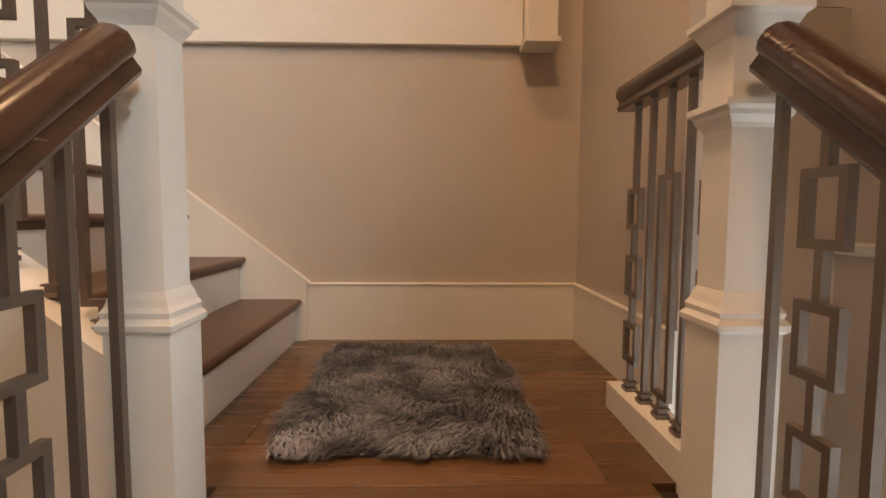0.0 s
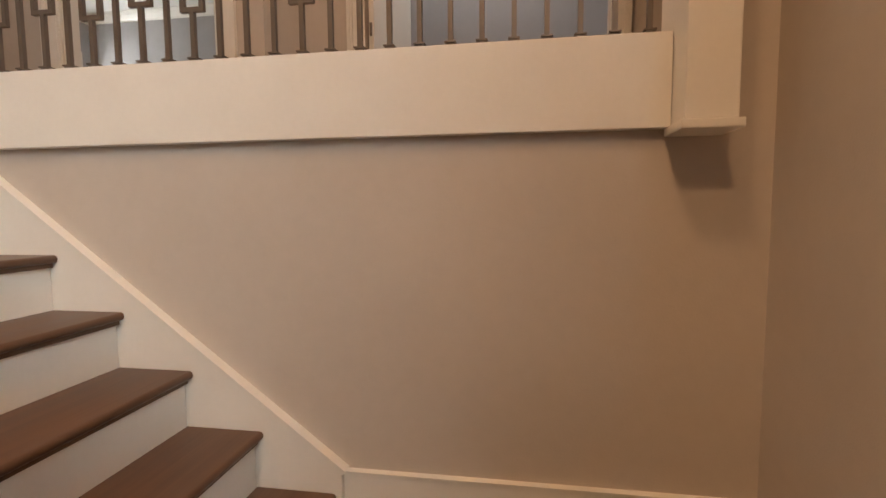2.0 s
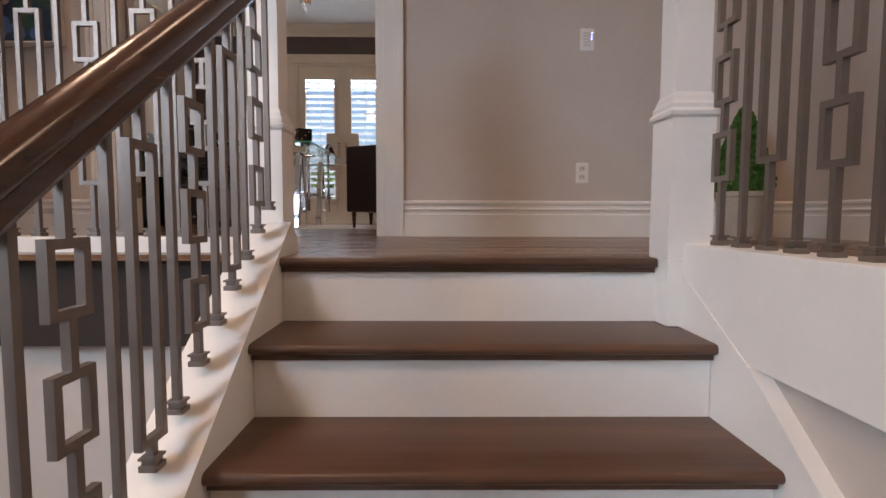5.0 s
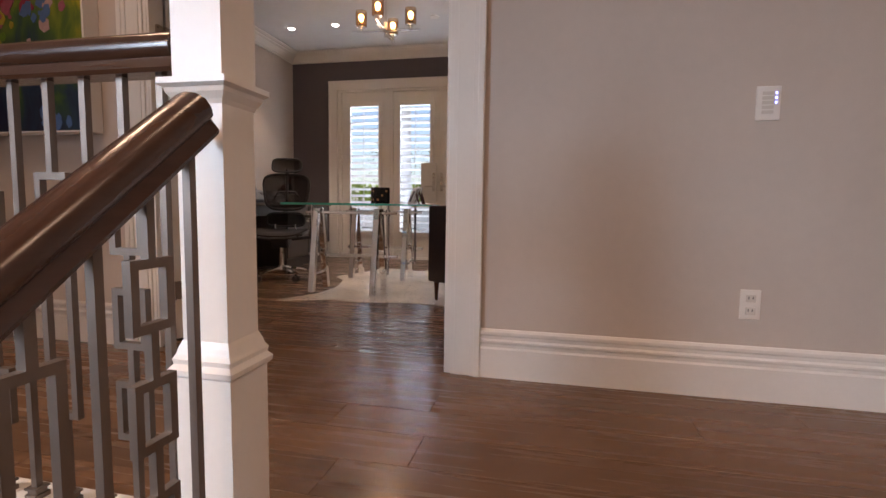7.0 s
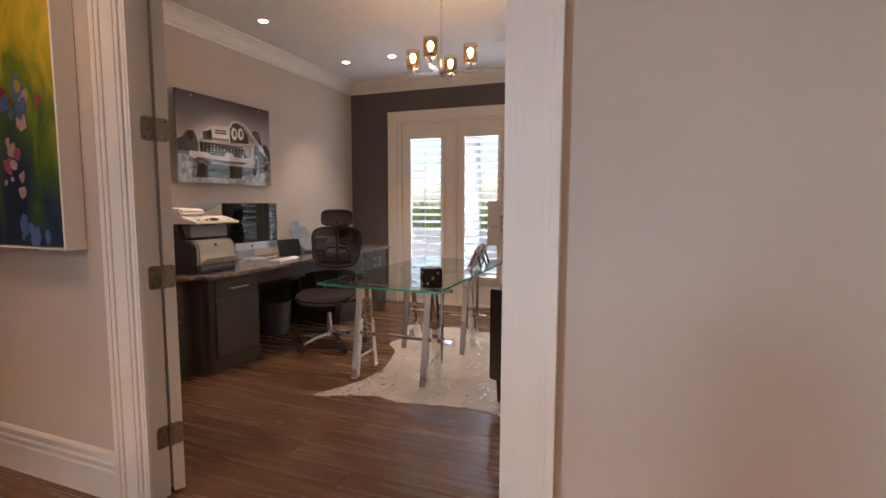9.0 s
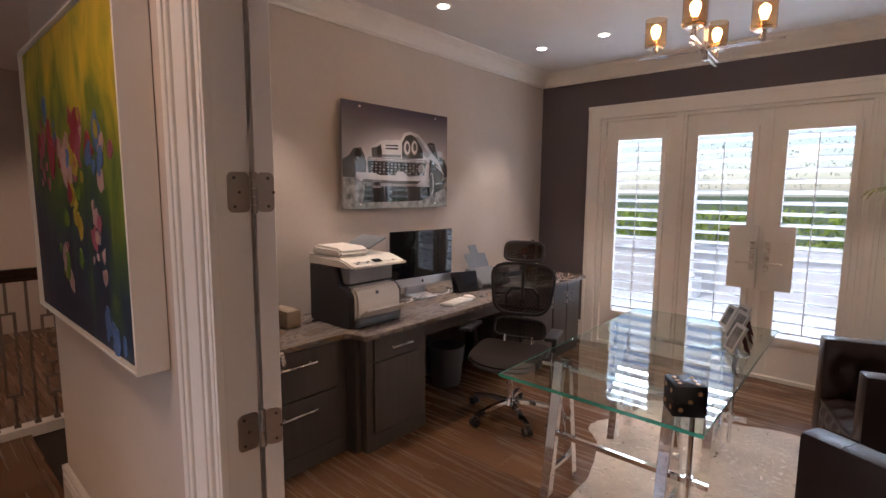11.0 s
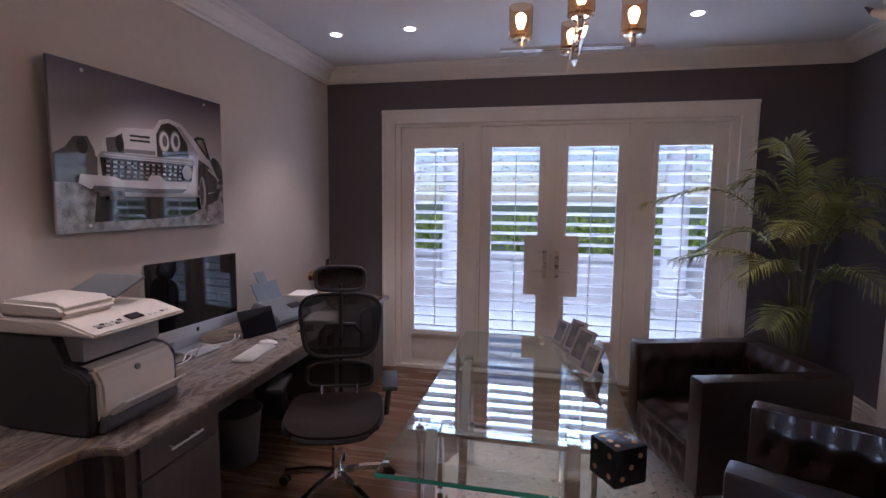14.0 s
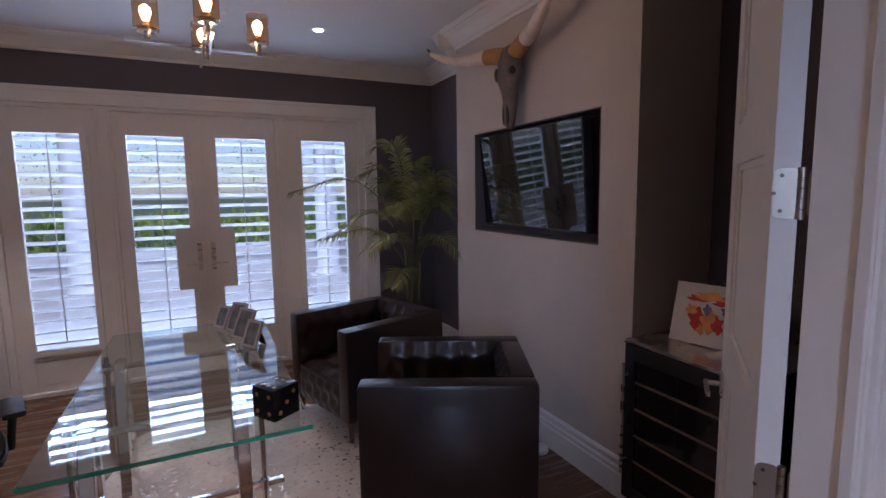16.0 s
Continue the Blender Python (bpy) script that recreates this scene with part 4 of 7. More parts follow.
part("output_slot", (lambda b: (box(b, (-0.17, -0.15, 0.262), (0.17, -0.055, 0.35), 0.004), b)[1])(bmesh.new()), mat("slot_grey", (0.30, 0.31, 0.32), 0.6), pr, "grey output recess")
part("badge", (lambda b: (cyl(b, (-0.02, -0.222, 0.205), (-0.02, -0.2275, 0.207), 0.011, seg=16), b)[1])(bmesh.new()), GREYPL, pr, "small round emblem")

# monitor
mo = thing("computer", pose(-2.95, 2.22, DZ, 0, 0, 84), "slim all-in-one computer with a silver chin on the worktop", "computer")
part("screen_glass", (lambda b: (box(b, (-0.31, -0.012, 0.155), (0.31, -0.004, 0.515), 0.003), b)[1])(bmesh.new()), SCREEN, mo, "black glossy screen that reflects the shutters")
part("chin", (lambda b: (box(b, (-0.31, -0.012, 0.09), (0.31, -0.003, 0.1545), 0.003), b)[1])(bmesh.new()), ALU, mo, "silver aluminium chin")
part("back_shell", hull([(-0.003, 0.09), (-0.003, 0.515), (0.01, 0.51), (0.045, 0.30), (0.01, 0.095)], "x", -0.308, 0.308, 0.003), ALU, mo, "", True)
part("stand", hull([(0.02, 0.22), (0.05, 0.22), (0.10, 0.03), (0.10, 0.0), (-0.09, 0.0), (-0.09, 0.007), (0.075, 0.01)], "x", -0.095, 0.095, 0.002), ALU, mo)
part("emblem", (lambda b: (ball(b, (0, -0.0125, 0.122), (0.011, 0.0015, 0.013), 12), b)[1])(bmesh.new()), BLACK, mo)
kb = thing("keyboard", pose(-2.60, 2.23, DZ, 0, 0, 97), "thin white keyboard lying on the marble", "keyboard")
part("base", (lambda b: (box(b, (-0.14, -0.058, 0), (0.14, 0.058, 0.012), 0.004), b)[1])(bmesh.new()), ALU, kb)
KEYM = mesh_of("key", (lambda b: (box(b, (-0.0078, -0.0078, 0), (0.0078, 0.0078, 0.004), 0.001), b)[1])(bmesh.new()), PAPER)
for r in range(5):
    for c in range(14):
        o = new("key", KEYM)
        o.parent, o.location = kb, (-0.125 + c * 0.0192, -0.042 + r * 0.021, 0.012)
mu = thing("mouse", pose(-2.64, 2.43, DZ, 0, 0, 95), "flat white computer mouse", "mouse")
part("shell", (lambda b: (ball(b, (0, 0, 0.004), (0.03, 0.056, 0.017), 16), bmesh.ops.bisect_plane(b, geom=b.verts[:] + b.edges[:] + b.faces[:], plane_co=(0, 0, 0), plane_no=(0, 0, -1), clear_outer=True), b)[2])(bmesh.new()), PAPER, mu, "", True)
ta = thing("tablet", pose(-2.77, 2.56, DZ, 0, 0, 68), "black tablet leaning on its stand", "tablet")
part("tablet_body", (lambda b: (box(b, (-0.12, -0.005, 0), (0.12, 0.005, 0.17), 0.004, pose(0, 0, 0.004, -22)), b)[1])(bmesh.new()), SCREEN, ta)
part("stand", (lambda b: (box(b, (-0.05, 0.02, 0), (0.05, 0.10, 0.006), 0.002), box(b, (-0.03, 0.055, 0), (0.03, 0.062, 0.12), 0.002, pose(0, 0.02, 0.0, 12)), b)[2])(bmesh.new()), BLACK, ta)
sc = thing("document_scanner", pose(-2.88, 2.93, DZ, 0, 0, 80), "grey sheet-fed document scanner with a raised feeder", "scanner")
part("body", hull([(0.10, 0.0), (-0.12, 0.0), (-0.15, 0.03), (-0.14, 0.06), (-0.02, 0.135), (0.06, 0.15), (0.10, 0.10)], "x", -0.155, 0.155, 0.008), GREYPL, sc, "", True)
part("feeder", (lambda b: (box(b, (-0.12, -0.005, 0), (0.12, 0.005, 0.15), 0.004, pose(0, 0.05, 0.13, -28)), box(b, (-0.045, -0.004, 0.14), (0.045, 0.004, 0.23), 0.004, pose(0, 0.052, 0.13, -28)), b)[2])(bmesh.new()), mat("scanner_tray", (0.13, 0.15, 0.18), 0.4), sc, "blue-grey feeder tray")
part("panel", (lambda b: (box(b, (0.03, -0.03, 0), (0.13, 0.02, 0.004), 0.001, pose(0, -0.075, 0.104, 30)), b)[1])(bmesh.new()), BLACK, sc)
for i, (px, py, w, d, z, h, r, mt) in enumerate(((-2.86, 3.27, 0.24, 0.30, 0, 0.05, 4, PAPER), (-2.87, 3.26, 0.22, 0.28, 0.05, 0.04, -6, GREYPL), (-2.86, 3.25, 0.16, 0.22, 0.09, 0.05, 9, PAPER), (-2.58, 2.78, 0.10, 0.15, 0, 0.014, 25, BLACK), (-2.62, 3.10, 0.21, 0.29, 0, 0.01, 12, PAPER))):
    tagged(put(boxes("document" if mt is PAPER else "notebook", mt, [((-w / 2, -d / 2, 0), (w / 2, d / 2, h))], None, "", 0.003), pose(px, py, DZ + z, 0, 0, r)),
           "white stack of papers on the worktop" if mt is PAPER else "dark notebook lying on the worktop", "paper" if mt is PAPER else "notebook")
for i, (yy, w, h) in enumerate(((0.80, 0.07, 0.27), (0.89, 0.075, 0.25))):
    o = thing("box_file", pose(-2.98, yy, DZ), "black upright box file on the worktop", "box file", "box files")
    part("case", (lambda b: (box(b, (-0.13, -w / 2, 0), (0.13, w / 2, h), 0.005), b)[1])(bmesh.new()), BLACK, o)
    part("rim", (lambda b: (box(b, (-0.12, -w / 2 + 0.012, h), (0.12, w / 2 - 0.012, h + 0.012), 0.003), b)[1])(bmesh.new()), mat("kraft", (0.30, 0.22, 0.14), 0.7), o, "brown cardboard rim")
tn = thing("paper_tray", pose(-2.97, 1.05, DZ), "small tan wrapped parcel beside the box files", "parcel")
part("wrap", (lambda b: (box(b, (-0.11, -0.05, 0), (0.11, 0.05, 0.11), 0.02), b)[1])(bmesh.new()), mat("tan_wrap", (0.32, 0.25, 0.18), 0.55, var=0.3, bump=0.5, bump_scale=25), tn, "", True)
wb = thing("waste_basket", pose(-2.86, 2.42, 0), "dark round waste basket in the knee space", "waste basket")
part("bin", (lambda b: (lathe(b, [(0.11, 0.0), (0.115, 0.005), (0.145, 0.31), (0.152, 0.315), (0.152, 0.322), (0.140, 0.318), (0.108, 0.02)], seg=24), b)[1])(bmesh.new()), GREYPL, wb, "", True)
for k in range(3):
    bm = bmesh.new()
    path = [(-2.9 + 0.05 * math.sin(j * 0.9 + k), 1.95 + 0.06 * j + 0.02 * k, DZ + 0.006 + 0.004 * (j % 2)) for j in range(10)]
    sweep(bm, [(0.003 * math.cos(a), 0.003 * math.sin(a)) for a in (0, 1.26, 2.5, 3.8, 5.0)], path)
    tagged(part("cable", bm, PAPER if k else BLACK, None, "", True), "thin cable lying on the worktop", "cable")

# ---- pheasant on the far end of the worktop ----
bm = bmesh.new()
RED, NECK, TAN = mat("russet_glaze", (0.22, 0.035, 0.012), 0.25, var=0.3, scale=20), mat("dark_green_glaze", (0.012, 0.018, 0.014), 0.2), mat("tan_feathers", (0.36, 0.22, 0.10), 0.5, var=0.5, scale=30)
ball(bm, (0, 0, 0.17), (0.06, 0.11, 0.075), 18)
cyl(bm, (0, -0.07, 0.19), (0, -0.10, 0.265), 0.048, 0.024, 14)
n0 = len(bm.faces)
cyl(bm, (0, -0.10, 0.262), (0, -0.105, 0.305), 0.025, 0.02, 14)
ball(bm, (0, -0.112, 0.318), (0.021, 0.027, 0.022), 12)
cyl(bm, (0, -0.135, 0.318), (0, -0.16, 0.31), 0.008, 0.001, 8)
bm.faces.ensure_lookup_table()
for f in bm.faces[n0:]:
    f.material_index = 1
n0 = len(bm.faces)
cyl(bm, (0, 0.07, 0.18), (0, 0.36, 0.09), 0.05, 0.008, 12)
ball(bm, (0, 0.02, 0.03), (0.07, 0.10, 0.032), 14)
cyl(bm, (0, 0, 0.03), (0, 0, 0.12), 0.02, 0.015, 8)
bm.faces.ensure_lookup_table()
for f in bm.faces[n0:]:
    f.material_index = 2
tagged(put(part("pheasant_figurine", bm, [RED, NECK, TAN], None, "", True), pose(-2.98, 3.80, DZ, 0, 0, 60)), "russet pheasant figurine with a dark head on the worktop", "figurine")

# ---- office chair ----
oc = thing("office_chair", pose(-2.145, 2.27, 0, 0, 0, 18), "black mesh ergonomic office chair with a headrest", "chair")
bm = bmesh.new()
cyl(bm, (0, 0, 0.09), (0, 0, 0.13), 0.045, 0.035, 18)
part("hub", bm, CHROME, oc, "", True)
for k in range(5):
    a = radians(72 * k + 20)
    d = Vector((math.cos(a), math.sin(a), 0))
    bm = bmesh.new()
    sweep(bm, [(-0.018, -0.012), (0.018, -0.012), (0.014, 0.012), (-0.014, 0.012)], [d * 0.03 + Vector((0, 0, 0.11)), d * 0.16 + Vector((0, 0, 0.10)), d * 0.30 + Vector((0, 0, 0.072))])
    part("base_leg", bm, CHROME, oc, "polished chrome base leg", True)
    bm = bmesh.new()
    s = Vector((-d.y, d.x, 0))
    for q in (-1, 1):
        cyl(bm, d * 0.30 + s * 0.008 * q + Vector((0, 0, 0.028)), d * 0.30 + s * 0.028 * q + Vector((0, 0, 0.028)), 0.027, seg=16)
    cyl(bm, d * 0.30 + Vector((0, 0, 0.03)), d * 0.30 + Vector((0, 0, 0.07)), 0.009, seg=8)
    part("caster", bm, BLACK, oc, "black twin caster", True)
bm = bmesh.new()
cyl(bm, (0, 0, 0.13), (0, 0, 0.24), 0.025, seg=16)
cyl(bm, (0, 0, 0.24), (0, 0, 0.38), 0.018, seg=16)
part("gas_column", bm, CHROME, oc, "", True)
part("mechanism", hull([(-0.10, 0.40), (0.14, 0.40), (0.12, 0.35), (0.03, 0.30), (-0.03, 0.30), (-0.08, 0.35)], "x", -0.075, 0.075, 0.01), BLACK, oc, "", True)


def slab(bm, nx, ny, f, t):
    """A thin curved sheet: f(u, v) gives its middle, u and v from -1 to 1."""
    top, bot = [], []
    for j in range(ny + 1):
        for i in range(nx + 1):
            u, v = -1 + 2 * i / nx, -1 + 2 * j / ny
            p, n = f(u, v)
            top.append(bm.verts.new(p + n * t / 2))
            bot.append(bm.verts.new(p - n * t / 2))
    for j in range(ny):
        for i in range(nx):
            a, b, c, d = j * (nx + 1) + i, j * (nx + 1) + i + 1, (j + 1) * (nx + 1) + i + 1, (j + 1) * (nx + 1) + i
            bm.faces.new((top[a], top[b], top[c], top[d]))
            bm.faces.new((bot[d], bot[c], bot[b], bot[a]))
    w = nx + 1
    rim = [i for i in range(w)] + [j * w + nx for j in range(1, ny + 1)] + [ny * w + i for i in range(nx - 1, -1, -1)] + [j * w for j in range(ny - 1, 0, -1)]
    for k in range(len(rim)):
        a, b = rim[k], rim[(k + 1) % len(rim)]
        bm.faces.new((top[b], top[a], bot[a], bot[b]))
    bmesh.ops.recalc_face_normals(bm, faces=bm.faces)


def sq(u, v, p=4.0):
    """Maps the square to a rounded square."""
    r = max(abs(u), abs(v))
    if r < 1e-6:
        return 0.0, 0.0
    k = r / (abs(u) ** p + abs(v) ** p) ** (1 / p)
    return u * k, v * k


def seat_f(u, v):
    a, b = sq(u, v)
    return Vector((a * 0.245, b * 0.23 - 0.03, 0.445 + 0.018 * a * a - 0.035 * max(0, -b - 0.55) ** 2 * 3 + 0.01 * b)), Vector((0, 0, 1))


bm = bmesh.new()
slab(bm, 14, 14, seat_f, 0.035)
part("seat", bm, MESH, oc, "brown-black mesh seat", True)
bm = bmesh.new()
ring = [seat_f(max(-1, min(1, 1.3 * math.cos(a))), max(-1, min(1, 1.3 * math.sin(a))))[0] for a in [2 * math.pi * i / 40 for i in range(40)]]
sweep(bm, [(0.014 * math.cos(a), 0.014 * math.sin(a) - 0.008) for a in [k * math.pi / 3 for k in range(6)]], ring, True)
part("seat_rim", bm, BLACK, oc, "", True)


def back_f(w0, w1, z0, z1, y0, lean, curve):
    def f(u, v):
        a, b = sq(u, v)
        t = (b + 1) / 2
        w = w0 + (w1 - w0) * t
        return Vector((a * w, y0 + lean * t - curve * (1 - a * a) * -1 * 0.5 + 0.02 * math.sin(t * 3.1), z0 + (z1 - z0) * t)), Vector((0, 1, 0))
    return f


def framed(nm, f, t, r, label):
    bm = bmesh.new()
    slab(bm, 12, 10, f, t)
    p = part(nm, bm, MESHBACK, oc, label, True)
    bm = bmesh.new()
    pts = []
    for i in range(44):
        a = 2 * math.pi * i / 44
        c, s = math.cos(a), math.sin(a)
        k = 1 / max(abs(c), abs(s))
        pts.append(f(c * k, s * k)[0])
    for a, b in zip(pts, pts[1:] + pts[:1]):
        cyl(bm, a, b, r, seg=8)
        ball(bm, b, r, 8)
    part("frame", bm, BLACK, p, "black rounded frame", True)


MESHBACK = mat("mesh_back", (0.018, 0.013, 0.013), 0.85, var=0.2, bump=0.15, bump_scale=700, spec=0.2)
nt = MESHBACK.node_tree
tr, mx = nt.nodes.new("ShaderNodeBsdfTransparent"), nt.nodes.new("ShaderNodeMixShader")
mx.inputs[0].default_value = 0.34
nt.links.new(nt.nodes["Principled BSDF"].outputs[0], mx.inputs[1])
nt.links.new(tr.outputs[0], mx.inputs[2])
nt.links.new(mx.outputs[0], nt.nodes["Material Output"].inputs[0])
framed("backrest", back_f(0.20, 0.245, 0.67, 1.03, 0.22, 0.06, 0.05), 0.004, 0.012, "black mesh backrest")
framed("lumbar_rest", back_f(0.19, 0.185, 0.50, 0.64, 0.20, 0.01, 0.06), 0.004, 0.009, "separate mesh lower back rest")
framed("headrest", back_f(0.145, 0.14, 1.055, 1.19, 0.27, 0.03, 0.04), 0.004, 0.011, "mesh headrest")
bm = bmesh.new()
for a, b in (((0, 0.12, 0.38), (0, 0.27, 0.42)), ((0, 0.27, 0.42), (0, 0.29, 0.85)), ((0, 0.29, 0.85), (0, 0.31, 1.08)), ((-0.12, 0.29, 0.72), (-0.12, 0.29, 0.80)), ((0.12, 0.29, 0.72), (0.12, 0.29, 0.80)),
             ((-0.12, 0.29, 0.80), (-0.08, 0.295, 0.85)), ((0.12, 0.29, 0.80), (0.08, 0.295, 0.85)), ((-0.08, 0.295, 0.85), (0.08, 0.295, 0.85)), ((-0.18, 0.28, 0.71), (0.18, 0.28, 0.71))):
    cyl(bm, a, b, 0.013, seg=10)
    ball(bm, b, 0.013, 8)
part("back_spine", bm, BLACK, oc, "curved black back support", True)
for s in (-1, 1):
    bm = bmesh.new()
    cyl(bm, (s * 0.09, 0.06, 0.38), (s * 0.27, 0.08, 0.40), 0.016, seg=10)
    cyl(bm, (s * 0.27, 0.08, 0.40), (s * 0.29, 0.04, 0.60), 0.017, seg=10)
    ball(bm, (s * 0.27, 0.08, 0.40), 0.018, 10)
    a = part("armrest", bm, BLACK, oc, "", True)
    part("arm_pad", (lambda b: (box(b, (s * 0.29 - 0.042, -0.13, 0.60), (s * 0.29 + 0.042, 0.12, 0.628), 0.012), b)[1])(bmesh.new()), BLACK, a, "padded black armrest", True)
    bm = bmesh.new()
    cyl(bm, (s * 0.10, 0.17, 0.40), (s * 0.10, 0.20, 0.52), 0.012, seg=10)
    part("back_strut", bm, CHROME, oc, "chrome back strut", True)

# ---- glass table ----
tb = thing("glass_desk", pose(-1.14, 2.13, 0), "clear glass table on chrome trestles", "table")
bm = bmesh.new()
box(bm, (-0.42, -0.85, 0.727), (0.42, 0.85, 0.742), 0.002)
for f in bm.faces:
    f.material_index = 0 if abs(f.normal.z) > 0.9 else 1
top = part("tabletop", bm, [GREENGLASS, EDGE], tb, "clear glass top with a green edge")
top.visible_shadow = False
for k, yc in enumerate((-0.41, 0.41)):
    tr_ = part("trestle_bar", (lambda b: (box(b, (-0.44, yc - 0.02, 0.655), (0.35, yc + 0.02, 0.675), 0.002), b)[1])(bmesh.new()), CHROME, tb, "polished chrome top bar")
    part("trestle_brace", (lambda b: (box(b, (-0.42, yc - 0.012, 0.30), (0.36, yc + 0.012, 0.325), 0.002), b)[1])(bmesh.new()), CHROME, tb)
    for xl in (-0.33, 0.20):
        for s in (-1, 1):
            bm = bmesh.new()
            prism(bm, [(yc + s * 0.012, 0.70), (yc + s * 0.05, 0.70), (yc + s * 0.16, 0.012), (yc + s * 0.115, 0.012)], "x", xl - 0.024, xl + 0.024)
            bmesh.ops.bevel(bm, geom=bm.edges[:], offset=0.002, segments=1, affect="EDGES")
            part("leg", bm, CHROME, tb, "polished flat chrome leg")
        part("leg_stretcher", (lambda b: (box(b, (xl - 0.01, yc - 0.12, 0.15), (xl + 0.01, yc + 0.12, 0.17), 0.001), b)[1])(bmesh.new()), CHROME, tb)
    for xl in (-0.39, 0.28):
        bm = bmesh.new()
        cyl(bm, (xl, yc, 0.16), (xl, yc, 0.726), 0.011, seg=14)
        cyl(bm, (xl, yc, 0.29), (xl, yc, 0.335), 0.018, seg=14)
        cyl(bm, (xl, yc, 0.64), (xl, yc, 0.69), 0.018, seg=14)
        part("support_rod", bm, CHROME, tb, "adjustable chrome rod", True)
DI = 0.118
die = thing("die_ornament", pose(-0.825, 1.435, 0.743, 0, 0, 33), "large black die with copper pips on the glass", "ornament")
part("cube", (lambda b: (box(b, (-DI / 2, -DI / 2, 0), (DI / 2, DI / 2, DI), 0.004), b)[1])(bmesh.new()), mat("black_lacquer", (0.012, 0.011, 0.012), 0.25, var=0.2), die, "", True)
PIP = mesh_of("pip", (lambda b: (cyl(b, (0, 0, -0.001), (0, 0, 0.0015), 0.008, seg=14), b)[1])(bmesh.new()), GOLD)
g = DI * 0.27
for pos, rot in ([((x, y, DI), (0, 0, 0)) for x in (-g, g) for y in (-g, 0, g)] + [((q, -DI / 2, DI / 2 + q), (90, 0, 0)) for q in (-g, 0, g)]
                 + [((DI / 2, q, DI / 2 - q), (0, 90, 0)) for q in (-g, g)] + [((-DI / 2, a, DI / 2 + b), (0, -90, 0)) for a in (-g, g) for b in (-g, g)] + [((0, DI / 2, DI / 2), (-90, 0, 0))]):
    o = new("pip", PIP)
    o.parent, o.matrix_basis = die, pose(*pos, *rot)


def photo_frame(x, y, rz, w, h, label):
    ob = thing("photo_frame", pose(x, y, 0.743, 0, 0, rz), label, "photo frame", "frames on the glass table")
    L = pose(0, 0, 0.003, -24)
    for nm, lo, hi, mt in (("frame", (-w / 2, -0.006, 0), (-w / 2 + 0.016, 0.006, h), ALU), ("frame", (w / 2 - 0.016, -0.006, 0), (w / 2, 0.006, h), ALU), ("frame", (-w / 2 + 0.016, -0.006, 0), (w / 2 - 0.016, 0.006, 0.016), ALU),
                           ("frame", (-w / 2 + 0.016, -0.006, h - 0.016), (w / 2 - 0.016, 0.006, h), ALU), ("photo", (-w / 2 + 0.015, -0.002, 0.015), (w / 2 - 0.015, 0.0, h - 0.015), mat("photo_print", (0.25, 0.27, 0.30), 0.2, var=0.6, scale=14)), ("backing", (-w / 2 + 0.014, 0.001, 0.014), (w / 2 - 0.014, 0.005, h - 0.014), BLACK)):
        part(nm, (lambda b: (box(b, lo, hi, 0.0, L), b)[1])(bmesh.new()), mt, ob)
    part("easel_leg", (lambda b: (box(b, (-0.025, 0.0, 0), (0.025, 0.004, h * 0.8), 0, pose(0, h * 0.62, 0, 18)), b)[1])(bmesh.new()), BLACK if w < 0.12 else mat("maroon_velvet", (0.09, 0.02, 0.02), 0.8), ob)


for x, y, r, w, h in ((-0.99, 2.84, -58, 0.11, 0.14), (-0.92, 2.70, -56, 0.13, 0.18), (-0.895, 2.52, -62, 0.15, 0.18), (-0.86, 2.33, -58, 0.12, 0.15)):
    photo_frame(x, y, r, w, h, "small silver photo frame standing on the glass")

# ---- hide rug ----
bm = bmesh.new()
rp = [(-1.585, 1.24), (-1.40, 1.30), (-1.2, 1.37), (-1.02, 1.345), (-0.80, 1.38), (-0.53, 1.42), (-0.30, 1.36), (-0.02, 1.18), (0.12, 1.22), (0.10, 1.42), (0.22, 1.75), (0.30, 2.2), (0.26, 2.6), (0.36, 2.95), (0.30, 3.18), (0.05, 3.10), (-0.35, 3.12), (-0.62, 3.28), (-1.0, 3.16), (-1.30, 3.24), (-1.52, 3.12), (-1.50, 2.95), (-1.60, 2.70), (-1.66, 2.50), (-1.52, 2.30), (-1.42, 2.0), (-1.40, 1.70), (-1.46, 1.48)]
fine = []
for i, p in enumerate(rp):
    q0, q1, q2 = Vector(p), Vector(rp[(i + 1) % len(rp)]), Vector(rp[i - 1])
    q3 = Vector(rp[(i + 2) % len(rp)])
    for k in range(6):
        t = k / 6
        v = 0.5 * ((2 * q0) + (q1 - q2) * t + (2 * q2 - 5 * q0 + 4 * q1 - q3) * t * t + (3 * q0 - q2 - 3 * q1 + q3) * t ** 3)
        fine.append((v.x + random.uniform(-0.006, 0.006), v.y + random.uniform(-0.006, 0.006)))
prism(bm, fine, "z", 0.001, 0.006)
HIDE = mat("cream_hide", (0.56, 0.50, 0.43), 0.55, var=0.22, scale=3, bump=0.4, bump_scale=120)
nt = HIDE.node_tree
tc = nt.nodes.new("ShaderNodeTexCoord")
nz = nt.nodes.new("ShaderNodeTexNoise")
nz.inputs["Scale"].default_value, nz.inputs["Detail"].default_value, nz.inputs["Roughness"].default_value = 38, 4, 0.7
nt.links.new(tc.outputs["Object"], nz.inputs[0])
th = nt.nodes.new("ShaderNodeMapRange")
th.inputs[1].default_value, th.inputs[2].default_value = 0.58, 0.61
nt.links.new(nz.outputs[0], th.inputs[0])
nt.links.new(th.outputs[0], nt.nodes["Principled BSDF"].inputs["Metallic"])
rg = nt.nodes.new("ShaderNodeMapRange")
